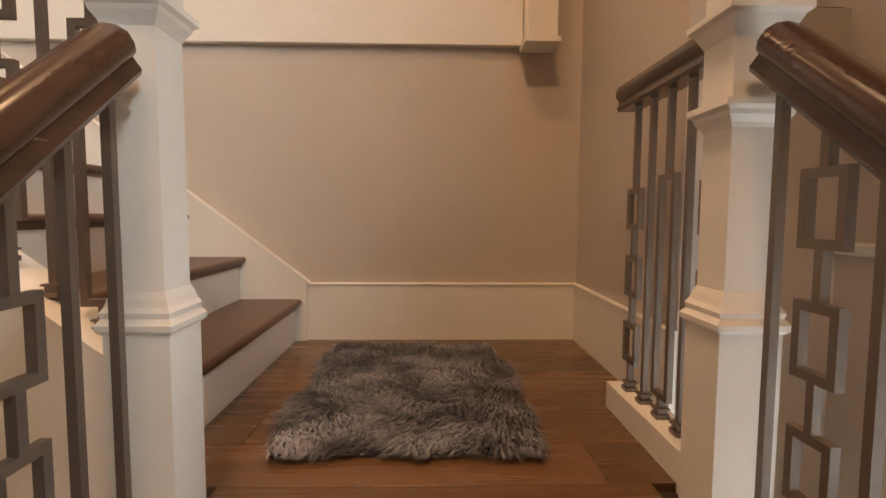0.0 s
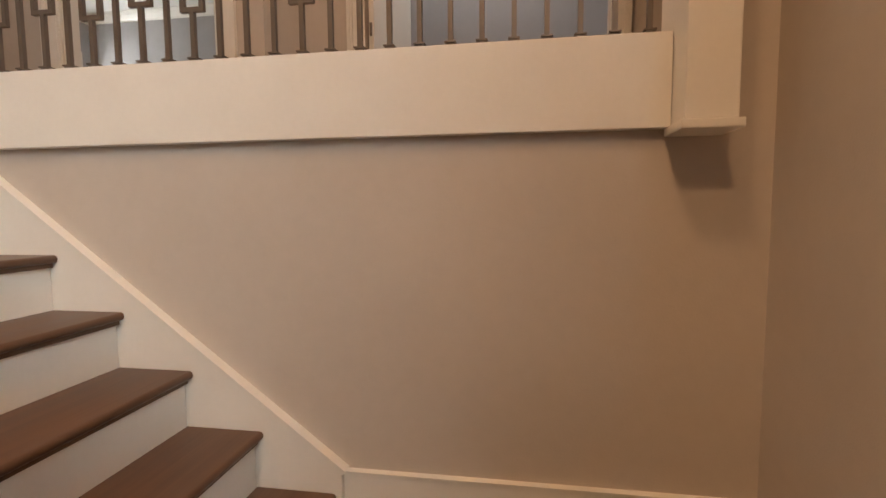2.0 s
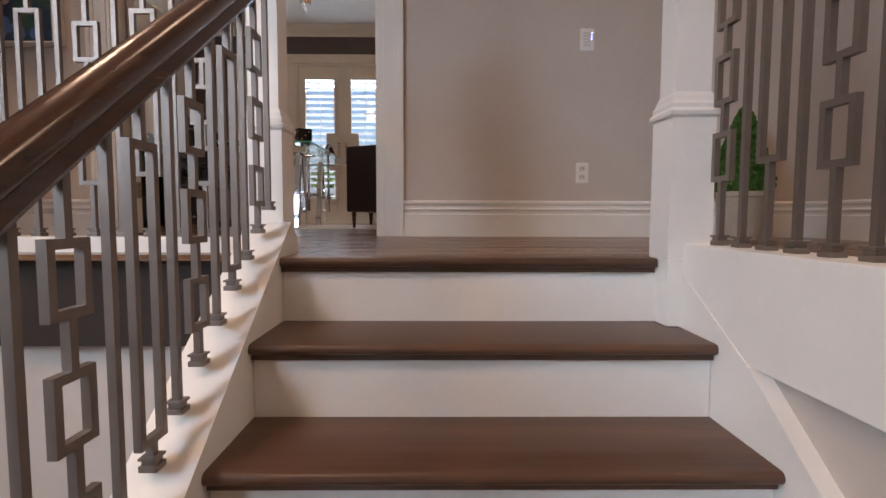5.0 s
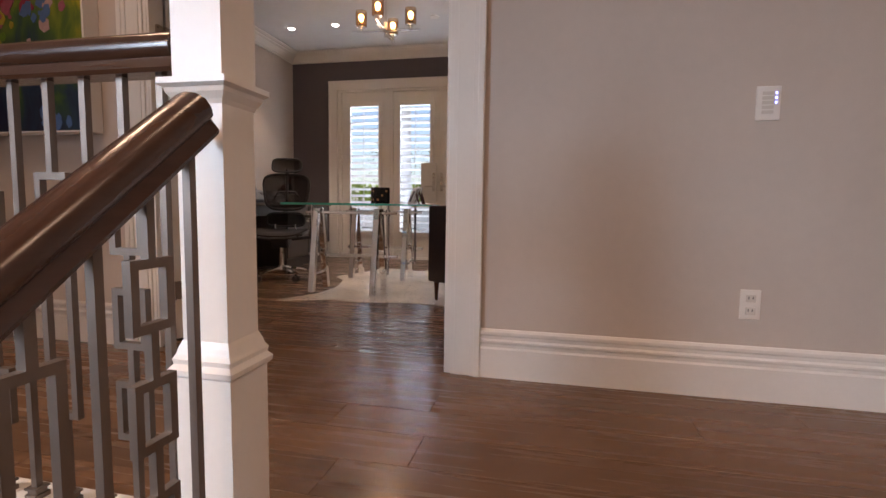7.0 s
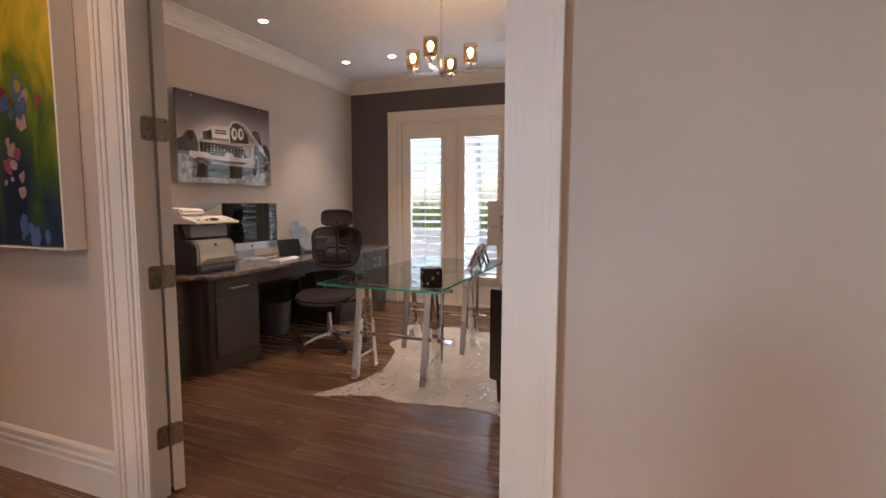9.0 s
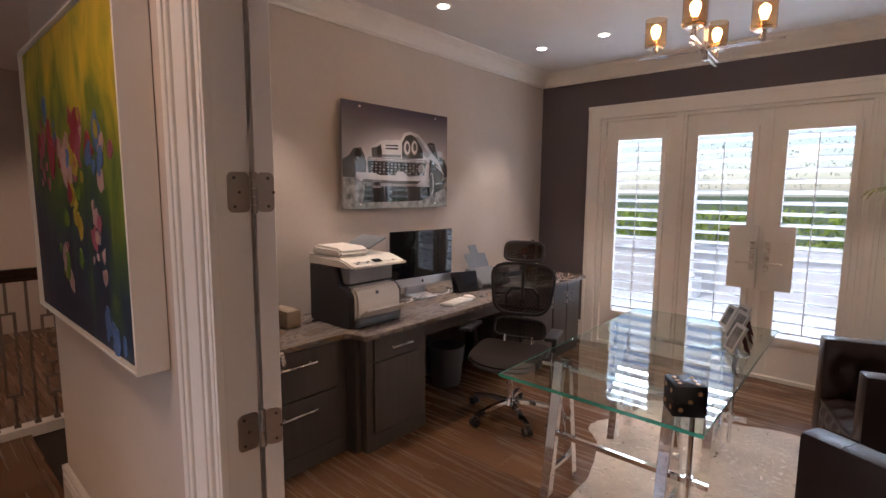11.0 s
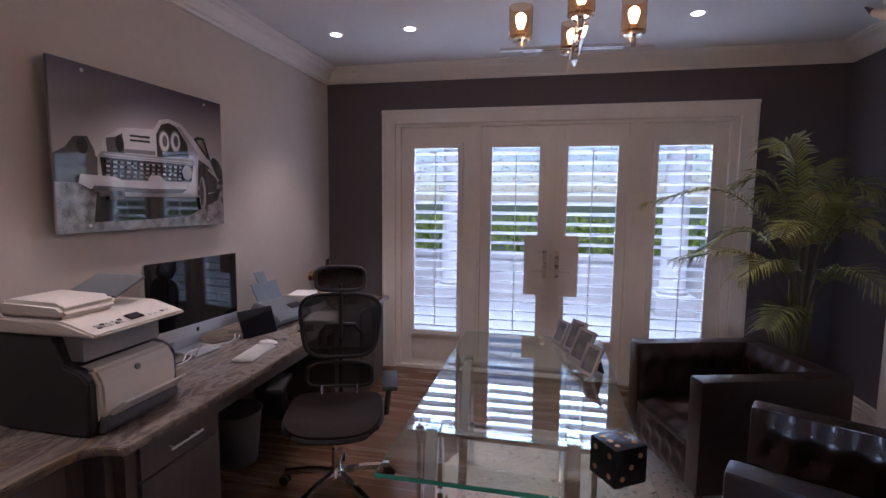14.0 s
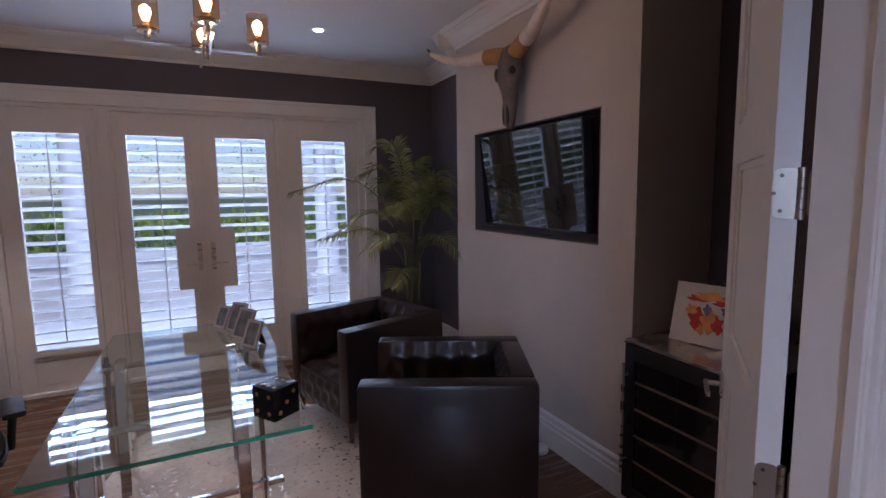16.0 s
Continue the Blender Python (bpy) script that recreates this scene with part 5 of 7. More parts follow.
rg.inputs[3].default_value, rg.inputs[4].default_value = 0.6, 0.22
nt.links.new(th.outputs[0], rg.inputs[0])
nt.links.new(rg.outputs[0], nt.nodes["Principled BSDF"].inputs["Roughness"])
tagged(part("hide_rug", bm, HIDE), "cream cowhide rug flecked with silver under the table", "rug")


# ---- armchairs ----
def tufted(bm, w, h, nu, nv, depth, m):
    """A buttoned panel w by h that bulges along -y; m places it."""
    gx, gz = nu * 8, nv * 8
    vs = []
    for j in range(gz + 1):
        for i in range(gx + 1):
            u, v = i / gx * nu, j / gz * nv
            d = 9.0
            for bj in range(int(v) - 1, int(v) + 3):
                off = 0.5 if bj % 2 else 0.0
                for bi in range(int(u) - 1, int(u) + 3):
                    d = min(d, math.hypot(u - bi - off, (v - bj)))
            bul = depth * min(1.0, d / 0.62) ** 0.8
            e = min(i, gx - i, j, gz - j) / 4
            bul *= min(1, 0.35 + e)
            vs.append(bm.verts.new(m @ Vector(((i / gx - 0.5) * w, -bul, (j / gz) * h))))
    for j in range(gz):
        for i in range(gx):
            a = j * (gx + 1) + i
            bm.faces.new((vs[a], vs[a + 1], vs[a + gx + 2], vs[a + gx + 1]))


def armchair(m, label):
    ob = thing("armchair", m, label, "armchair", "leather tub chairs")
    W, D, H, T = 0.375, 0.397, 0.735, 0.11
    for nm, lo, hi in (("arm", (-W, -D, 0.15), (-W + T, D, H)), ("arm", (W - T, -D, 0.15), (W, D, H)), ("backrest", (-W + T, D - T, 0.15), (W - T, D, H)), ("seat_base", (-W + T, -D + 0.015, 0.15), (W - T, D - T, 0.36))):
        bm = bmesh.new()
        box(bm, lo, hi, 0.022)
        part(nm, bm, LEATHER, ob, "", True)
    bm = bmesh.new()
    tufted(bm, 2 * (W - T) - 0.01, H - 0.40, 5, 2, 0.042, pose(0, D - T + 0.002, 0.395))
    part("back_cushion", bm, LEATHER, ob, "deep buttoned leather back", True)
    for s in (-1, 1):
        bm = bmesh.new()
        tufted(bm, 2 * D - T - 0.03, H - 0.40, 5, 2, 0.036, pose(s * (W - T - 0.001), -T / 2, 0.395, 0, 0, -90 * s))
        part("arm_cushion", bm, LEATHER, ob, "buttoned leather inner arm", True)
    bm = bmesh.new()
    box(bm, (-W + T + 0.004, -D + 0.004, 0.355), (W - T - 0.004, D - T - 0.03, 0.385), 0.012)
    tufted(bm, 2 * (W - T) - 0.02, 2 * D - T - 0.05, 4, 4, 0.035, pose(0, -D + 0.012, 0.383, -90, 0, 0) @ Matrix.Diagonal((1, 1, 1, 1)) @ pose(0, 0, 0, 0, 0, 0))
    part("seat_cushion", bm, LEATHER, ob, "deep buttoned leather seat", True)
    bm = bmesh.new()
    tufted(bm, 2 * (W - T) - 0.005, 0.20, 5, 2, 0.02, pose(0, -D + 0.014, 0.155))
    part("front_panel", bm, LEATHER, ob, "buttoned leather front", True)
    for x in (-W + 0.05, W - 0.05):
        for y in (-D + 0.05, D - 0.05):
            bm = bmesh.new()
            cyl(bm, (x, y, 0), (x, y, 0.15), 0.014, 0.026, 4)
            part("leg", bm, RAIL, ob, "tapered dark wooden leg")
    for s in (-1, 1):
        for k in range(5):
            bm = bmesh.new()
            box(bm, (s * (W - T / 2) - T / 2 + 0.004, -D + 0.13 + k * 0.14, H - 0.001), (s * (W - T / 2) + T / 2 - 0.004, -D + 0.132 + k * 0.14, H + 0.0012))
            part("seam", bm, BLACK, ob)
    return ob


armchair(pose(0.037, 1.72, 0, 0, 0, -116.5), "dark espresso leather tub chair with buttoned inside, back to the doorway")
armchair(pose(-0.045, 2.86, 0, 0, 0, -73), "dark espresso leather tub chair with buttoned inside, beside the palm")

# ---- office: television, skull, cooler, palm ----
tv = thing("television", pose(CX + 0.055, 2.19, 1.635, 0, -5, 0), "flat black television set in the wall niche", "television")
part("cabinet", (lambda b: (box(b, (0.0, -0.53, -0.32), (0.06, 0.57, 0.325), 0.006), b)[1])(bmesh.new()), BLACK, tv)
part("screen", (lambda b: (box(b, (-0.003, -0.52, -0.305), (0.0, 0.56, 0.315)), b)[1])(bmesh.new()), SCREEN, tv, "dark glossy screen")
part("wall_bracket", (lambda b: (box(b, (0.06, -0.12, -0.15), (0.103, 0.12, 0.15)), b)[1])(bmesh.new()), BLACK, tv)
structure(boxes("niche_lining", DARKWALL, [((CX + 0.152, TV[0] + 0.002, TV[2] + 0.002), (CX + 0.159, TV[1] - 0.002, TV[3] - 0.002)), ((CX + 0.002, TV[0] + 0.001, TV[2] + 0.001), (CX + 0.15, TV[1] - 0.001, TV[2] + 0.008)), ((CX + 0.002, TV[0] + 0.001, TV[3] - 0.008), (CX + 0.15, TV[1] - 0.001, TV[3] - 0.001)),
                                             ((CX + 0.002, TV[0] + 0.001, TV[2] + 0.008), (CX + 0.15, TV[0] + 0.008, TV[3] - 0.008)), ((CX + 0.002, TV[1] - 0.008, TV[2] + 0.008), (CX + 0.15, TV[1] - 0.001, TV[3] - 0.008))]), "dark plum-grey lining of the television niche", "trim")

# longhorn skull
sk = thing("longhorn_skull", pose(CX + 0.03, 2.185, 1.945), "bleached longhorn skull with pale dark-tipped horns on the chimney breast", "skull")
bm = bmesh.new()
rings = []
for z, w, d, o in ((0.0, 0.022, 0.016, 0.045), (0.02, 0.036, 0.028, 0.042), (0.06, 0.044, 0.036, 0.035), (0.12, 0.047, 0.042, 0.028), (0.18, 0.052, 0.048, 0.022), (0.24, 0.066, 0.056, 0.014), (0.285, 0.088, 0.066, 0.006), (0.32, 0.098, 0.070, 0.0), (0.36, 0.100, 0.072, 0.0), (0.40, 0.086, 0.068, 0.0), (0.45, 0.080, 0.060, 0.0), (0.49, 0.074, 0.05, 0.0), (0.515, 0.045, 0.03, 0.0)):
    row = []
    for k in range(24):
        g = 2 * math.pi * k / 24
        wob = 1 + 0.05 * math.sin(5 * g + z * 40) + 0.04 * math.sin(3 * g - z * 23)
        row.append(bm.verts.new((-0.045 - o - d - d * 0.95 * math.cos(g) * wob, w * math.sin(g) * wob, z)))
    rings.append(row)
for p, q in zip(rings, rings[1:]):
    for k in range(24):
        bm.faces.new((p[k], p[(k + 1) % 24], q[(k + 1) % 24], q[k]))
bm.faces.new(rings[0][::-1])
bm.faces.new(rings[-1])
bmesh.ops.recalc_face_normals(bm, faces=bm.faces)
part("cranium", bm, BONE, sk, "", True)


def rim(bm, c, n, up, ra, rb, tube, seg=20):
    """An oval ring of bone round an opening."""
    c, n, up = Vector(c), Vector(n).normalized(), Vector(up)
    sd = n.cross(up).normalized()
    up = sd.cross(n)
    pts = [c + sd * ra * math.cos(2 * math.pi * k / seg) + up * rb * math.sin(2 * math.pi * k / seg) for k in range(seg)]
    for k in range(seg):
        cyl(bm, pts[k], pts[(k + 1) % seg], tube, tube, 8, False)


RAWHIDE = mat("rawhide_band", (0.42, 0.20, 0.055), 0.6, var=0.3)
for s in (-1, 1):
    bm = bmesh.new()
    rim(bm, (-0.150, s * 0.084, 0.335), (-0.55, s * 0.83, 0), (0, 0, 1), 0.030, 0.033, 0.011)
    eye = part("eye_socket", bm, BONE, sk, "", True)
    # Solid near-black ball, painted shade inside the bone rim.
    part("socket_shade", (lambda q: (ball(q, (-0.146, s * 0.080, 0.335), (0.027, 0.018, 0.029), 14), q)[1])(bmesh.new()), HORNTIP_SHADE, eye, "near-black ball painted as the eye's inner shade", True)
    bm = bmesh.new()
    # Solid near-black oval in place of the shaded nasal opening.
    ball(bm, (-0.143, s * 0.021, 0.095), (0.014, 0.012, 0.075), 14)
    part("nasal_shade", bm, HORNTIP_SHADE, sk, "near-black oval painted as shade in the nose", True)
    bm = bmesh.new()
    P = [Vector(v) for v in ((-0.105, s * 0.05, 0.450), (-0.12, s * 0.13, 0.468), (-0.15, s * 0.22, 0.478), (-0.19, s * 0.33, 0.485), (-0.235, s * 0.44, 0.50), (-0.275, s * 0.54, 0.525), (-0.305, s * 0.62, 0.56), (-0.325, s * 0.69, 0.60), (-0.335, s * 0.745, 0.645))]
    R = (0.050, 0.049, 0.046, 0.042, 0.037, 0.031, 0.025, 0.018, 0.005)
    for i in range(2, 7):
        cyl(bm, P[i], P[i + 1], R[i], R[i + 1], 16, False)
    hn = part("horn", bm, HORN, sk, "smooth ivory horn", True)
    part("horn_tip", (lambda q: (cyl(q, P[7], P[8], R[7], R[8], 14), q)[1])(bmesh.new()), HORNTIP_SHADE, hn, "dark horn tip", True)
    part("rawhide_wrap", (lambda q: (cyl(q, P[0], P[1], R[0] + 0.003, R[1] + 0.003, 16), cyl(q, P[1], P[2], R[1] + 0.003, R[2] + 0.002, 16), q)[2])(bmesh.new()), RAWHIDE, hn, "tan rawhide wrap", True)

fg = thing("wine_cooler", pose(0.725, 0.93, 0), "dark undercounter drinks cooler with a glass door", "cooler")
part("case", (lambda b: (box(b, (0.04, -0.29, 0.0), (0.60, 0.29, 0.845), 0.004), b)[1])(bmesh.new()), BLACK, fg)
part("top_plate", (lambda b: (box(b, (0.0, -0.30, 0.846), (0.61, 0.30, 0.862), 0.003), b)[1])(bmesh.new()), STEEL, fg, "brushed steel top")
dr = part("door", (lambda b: ([box(b, lo, hi, 0.002) for lo, hi in (((0, -0.29, 0.08), (0.038, -0.235, 0.842)), ((0, 0.235, 0.08), (0.038, 0.29, 0.842)), ((0, -0.235, 0.08), (0.038, 0.235, 0.14)), ((0, -0.235, 0.77), (0.038, 0.235, 0.842)))], b)[1])(bmesh.new()), BLACK, fg, "black framed glass door")
part("glass", (lambda b: (box(b, (0.012, -0.237, 0.138), (0.018, 0.237, 0.772)), b)[1])(bmesh.new()), mat("dark_tinted_glass", (0.012, 0.011, 0.014), 0.05, coat=0.4), dr, "dark tinted glass")
for z in (0.27, 0.40, 0.53, 0.66):
    part("shelf_edge", (lambda b: (box(b, (0.008, -0.232, z), (0.0115, 0.232, z + 0.012)), b)[1])(bmesh.new()), mat("shelf_wood", (0.16, 0.11, 0.08), 0.5), fg, "pale wooden shelf edge")
part("handle", (lambda b: (cyl(b, (-0.035, 0.265, 0.22), (-0.035, 0.265, 0.76), 0.008, seg=10), cyl(b, (-0.035, 0.265, 0.28), (0.002, 0.265, 0.28), 0.006, seg=8), cyl(b, (-0.035, 0.265, 0.70), (0.002, 0.265, 0.70), 0.006, seg=8), b)[3])(bmesh.new()), STEEL, dr, "steel bar handle", True)
ac = thing("canvas_print", pose(0.93, 0.97, 0.864, 0, 0, 10) @ Matrix.Scale(0.76, 4), "white canvas with a red and orange watercolour leaning in the alcove", "canvas")
LN = pose(0, 0, 0.004, 0, 14, 0)
part("canvas", (lambda b: (box(b, (0, -0.21, 0), (0.025, 0.21, 0.36), 0.003, LN), b)[1])(bmesh.new()), PAPER, ac)
RED, ORA, BLU = mat("red_wash", (0.55, 0.06, 0.05), 0.8, var=0.5, scale=20), mat("orange_wash", (0.75, 0.35, 0.12), 0.8, var=0.4, scale=20), mat("blue_wash", (0.15, 0.2, 0.4), 0.8, var=0.4)
for i, (yc, zc, ry, rz_, mt) in enumerate(((0.06, 0.15, 0.05, 0.06, RED), (-0.01, 0.15, 0.045, 0.07, ORA), (-0.06, 0.13, 0.03, 0.05, RED), (0.07, 0.27, 0.06, 0.02, RED), (-0.08, 0.26, 0.06, 0.018, RED), (0.0, 0.29, 0.09, 0.025, ORA), (-0.10, 0.22, 0.03, 0.03, BLU), (0.01, 0.21, 0.02, 0.03, BLU), (0.03, 0.09, 0.02, 0.03, ORA), (0.10, 0.2, 0.03, 0.03, ORA))):
    bm = bmesh.new()
    prism(bm, [(yc + ry * (1 + 0.3 * math.sin(5 * a + i)) * math.cos(a), zc + rz_ * (1 + 0.25 * math.cos(4 * a + i)) * math.sin(a)) for a in [k * math.pi / 12 for k in range(24)]], "x", -0.0006 - 0.0004 * i, 0.001)
    bmesh.ops.transform(bm, matrix=LN, verts=bm.verts)
    part("brush_mark", bm, mt, ac)

pk = thing("floor_puck", pose(0.70, 1.84, 0.0), "small white round puck on the floor by the baseboard", "puck")
part("disc", (lambda q: (lathe(q, [(0.050, 0.0), (0.055, 0.006), (0.055, 0.026), (0.046, 0.034), (0.01, 0.036)], seg=24), q)[1])(bmesh.new()), PAINT, pk, "", True)
fs_ = thing("floor_socket", pose(-1.75, 3.13, 0.0), "small grey metal floor socket between the planks", "socket")
part("plate", (lambda q: (box(q, (-0.055, -0.04, 0.0005), (0.055, 0.04, 0.006), 0.002), q)[1])(bmesh.new()), STEEL, fs_)
part("lid", (lambda q: (box(q, (-0.035, -0.022, 0.006), (0.035, 0.022, 0.012), 0.002), q)[1])(bmesh.new()), GREYPL, fs_)
# palm
pl = thing("potted_palm", pose(0.66, 3.68, 0), "tall indoor palm in a dark pot in the corner", "plant")
part("pot", (lambda b: (lathe(b, [(0.13, 0), (0.135, 0.01), (0.17, 0.36), (0.18, 0.37), (0.18, 0.39), (0.155, 0.39), (0.15, 0.34)], seg=24), b)[1])(bmesh.new()), POT, pl, "", True)
rs = random.Random(5)
for k in range(5):
    a = k * 1.3
    bm = bmesh.new()
    b0, b1 = Vector((0.04 * math.cos(a), 0.04 * math.sin(a), 0.34)), Vector((0.07 * math.cos(a + .4), 0.07 * math.sin(a + .4), 0.80 + 0.12 * (k % 3)))
    cyl(bm, b0, b1, 0.017, 0.012, 8)
    part("trunk", bm, STEM, pl, "", True)
FRONDS = ((178, 0.98, 0.96, 0.20), (196, 0.86, 0.62, 0.12), (150, 0.40, 1.12, 0.10), (212, 0.58, 0.42, 0.20), (-70, 0.42, 0.80, 0.16), (-30, 0.34, 0.72, 0.20), (235, 0.66, 0.78, 0.20),
          (255, 0.55, 0.98, 0.12), (285, 0.62, 0.52, 0.22), (168, 0.62, 0.66, 0.30), (120, 0.34, 0.95, 0.10), (60, 0.26, 1.05, 0.08), (10, 0.30, 0.92, 0.12), (205, 0.32, 1.20, 0.06), (300, 0.36, 1.05, 0.12),
          (225, 0.46, 0.24, 0.20))
for az, ln, top_, droop in FRONDS:
    d = Vector((math.cos(radians(az)), math.sin(radians(az)), 0))
    z0 = rs.uniform(0.66, 0.82)
    bm = bmesh.new()
    pts = []
    n = 16
    for j in range(n + 1):
        t = j / n
        pts.append(d * (0.03 + ln * t ** 1.7) + Vector((0, 0, z0 + top_ * math.sin(min(1.0, t * 1.12) * 1.7) - droop * max(0, t - 0.6) ** 1.5 * 2.5)))
    for p, q in zip(pts, pts[1:]):
        cyl(bm, p, q, 0.0055, 0.004, 5, False)
    st = part("frond", bm, STEM, pl)
    bm = bmesh.new()
    m_ = 32
    for j in range(m_):
        t = 0.42 + 0.58 * j / (m_ - 1)
        f = t * n
        k = min(n - 1, int(f))
        p = pts[k].lerp(pts[k + 1], f - k)
        tang = (pts[k + 1] - pts[k]).normalized()
        sd = tang.cross(Vector((0, 0, 1)))
        sd = sd.normalized() if sd.length > 0.05 else Vector((-d.y, d.x, 0))
        up = sd.cross(tang)
        u = (t - 0.42) / 0.58
        L = 0.24 * (0.45 + 0.55 * math.sin(math.pi * min(1, 0.15 + u * 0.8))) * rs.uniform(0.85, 1.1)
        for s_ in (-1, 1):
            w = (sd * s_ * 0.8 + tang * (0.45 + 0.5 * u) + up * 0.12 + Vector((rs.uniform(-.08, .08), rs.uniform(-.08, .08), 0))).normalized()
            mid = p + w * L * 0.5
            tip = p + w * L + Vector((0, 0, -0.035 - rs.uniform(0, 0.05)))
            wv = tang * 0.0075
            a, b_, c, e_ = bm.verts.new(p - wv * 0.4), bm.verts.new(p + wv * 0.4), bm.verts.new(mid + wv), bm.verts.new(mid - wv)
            bm.faces.new((a, b_, c, e_))
            bm.faces.new((e_, c, bm.verts.new(tip)))
    part("leaf", bm, LEAF, st, "arching green leaflets")

# ---- chandelier and downlights ----
ch = thing("chandelier", pose(-0.975, 1.98, 2.19, 0, 0, 0), "polished chrome chandelier with four smoked glass shades, lit", "chandelier")
part("stem", (lambda b: (cyl(b, (0, 0, 0.0), (0, 0, 0.40), 0.009, seg=12), cyl(b, (0, 0, -0.05), (0, 0, 0.03), 0.014, seg=12), b)[2])(bmesh.new()), CHROME, ch, "", True)
for k in range(4):
    bm = bmesh.new()
    zc = 0.42 + k * 0.04
    pts = [Vector((0.010 * math.cos(a), 0, 0.022 * math.sin(a))) for a in [i * math.pi / 5 for i in range(10)]]
    rm = Matrix.Rotation(radians(90 * (k % 2)), 3, "Z")
    pts = [rm @ p + Vector((0, 0, zc)) for p in pts]
    for p, q in zip(pts, pts[1:] + pts[:1]):
        cyl(bm, p, q, 0.0025, seg=6)
    part("chain_link", bm, CHROME, ch)
part("canopy", (lambda b: (cyl(b, (0, 0, 0.562), (0, 0, CH - 2.19 - 0.001), 0.06, seg=24), b)[1])(bmesh.new()), CHROME, ch, "", True)
for ang, off in ((2, 0.012), (2, -0.012), (92, 0.012), (92, -0.012)):
    a = radians(ang)
    d, s = Vector((math.cos(a), math.sin(a), 0)), Vector((-math.sin(a), math.cos(a), 0))
    sh = 0.045 if off > 0 else -0.045
    bm = bmesh.new()
    box(bm, (-0.25, -0.006, -0.006), (0.25, 0.006, 0.006), 0.001, Matrix.Translation(d * sh + s * off + Vector((0, 0, -0.012 if ang > 50 else 0.0))) @ Matrix.Rotation(a, 4, "Z"))
    part("arm", bm, CHROME, ch)
for k in range(4):
    a = radians(2 + 90 * k)
    c = Vector((math.cos(a), math.sin(a), 0)) * 0.215
    bm = bmesh.new()
    lathe(bm, [(0.012, 0.0), (0.013, 0.03), (0.034, 0.034), (0.034, 0.04), (0.02, 0.044), (0.02, 0.075), (0.006, 0.078)], c, 18)
    sk = part("socket", bm, CHROME, ch, "", True)
    bm = bmesh.new()
    lathe(bm, [(0.047, 0.045), (0.047, 0.165), (0.0445, 0.165), (0.0445, 0.048)], c, 28)
    o = part("shade", bm, AMBER, sk, "smoked amber glass cylinder shade", True)
    o.visible_shadow = False
    bm = bmesh.new()
    lathe(bm, [(0.008, 0.076), (0.012, 0.085), (0.022, 0.115), (0.019, 0.132), (0.006, 0.143)], c, 14)
    part("bulb", bm, BULB, sk, "glowing warm filament bulb", True)


def downlight(x, y):
    ob = thing("downlight", pose(x, y, CH), "small round recessed ceiling downlight, lit", "downlight", "ceiling downlights")
    bm = bmesh.new()
    lathe(bm, [(0.0555, -0.0005), (0.052, -0.005), (0.042, -0.005), (0.037, -0.0015)], (0, 0, 0), 24)
    part("trim_ring", bm, PAINT, ob, "", True)
    bm = bmesh.new()
    cyl(bm, (0, 0, -0.0065), (0, 0, -0.0052), 0.036, seg=24)
    part("lens", bm, DOWN, ob, "bright lens")
    return ob


for x, y in ((-2.60, 3.33), (-2.04, 3.31), (-0.185, 3.37), (-2.60, 2.06), (-2.60, 0.95)):
    downlight(x, y)
sd = thing("smoke_detector", pose(-0.87, 3.27, CH), "flat white round detector on the ceiling", "detector")
part("disc", (lambda b: (cyl(b, (0, 0, -0.008), (0, 0, -0.0005), 0.05, seg=24), b)[1])(bmesh.new()), PAINT, sd)

# ---- the car photograph ----
pc = thing("car_photograph", pose(OXL + 0.05, 2.10, 1.425), "black and white acrylic photograph of a vintage car", "picture")


def grey(v):
    return mat("print_grey", (v * 1.02, v * 0.97, v), 0.05, var=0.10, scale=12, coat=1.0)


PW, PH = 1.07, 0.735
G = {k: grey(v) for k, v in ((0.03, 0.015), (0.08, 0.03), (0.16, 0.07), (0.28, 0.13), (0.42, 0.23), (0.60, 0.42))}
SKYG = mat("print_sky", (0.17, 0.145, 0.18), 0.05, var=0.55, scale=2.2, coat=1.0, stretch=(1, 1, 3))
GRND = mat("print_grass", (0.22, 0.215, 0.21), 0.06, var=0.75, scale=22, coat=1.0)
part("panel", (lambda b: (box(b, (0, -PW / 2, 0), (0.012, PW / 2, PH), 0.001), b)[1])(bmesh.new()), SKYG, pc, "pale cloudy sky of the print")
part("standoff", (lambda b: ([cyl(b, (-0.05, y, z), (0.016, y, z), 0.008, seg=12) for y in (-PW / 2 + 0.15, PW / 2 - 0.15) for z in (0.03, PH - 0.03)], b)[1])(bmesh.new()), STEEL, pc, "steel standoff pins")
layer = [0]


def ink(nm, pts, g):
    layer[0] += 1
    bm = bmesh.new()
    x = 0.0122 + 0.00015 * layer[0]
    prism(bm, [((u - 0.5) * PW, v * PH) for u, v in pts], "x", x - 0.0001, x)
    return part(nm, bm, G[g] if g in G else g, pc)


def oval(cu, cv, ru, rv, n=24):
    return [(cu + ru * math.cos(2 * math.pi * k / n), cv + rv * math.sin(2 * math.pi * k / n)) for k in range(n)]


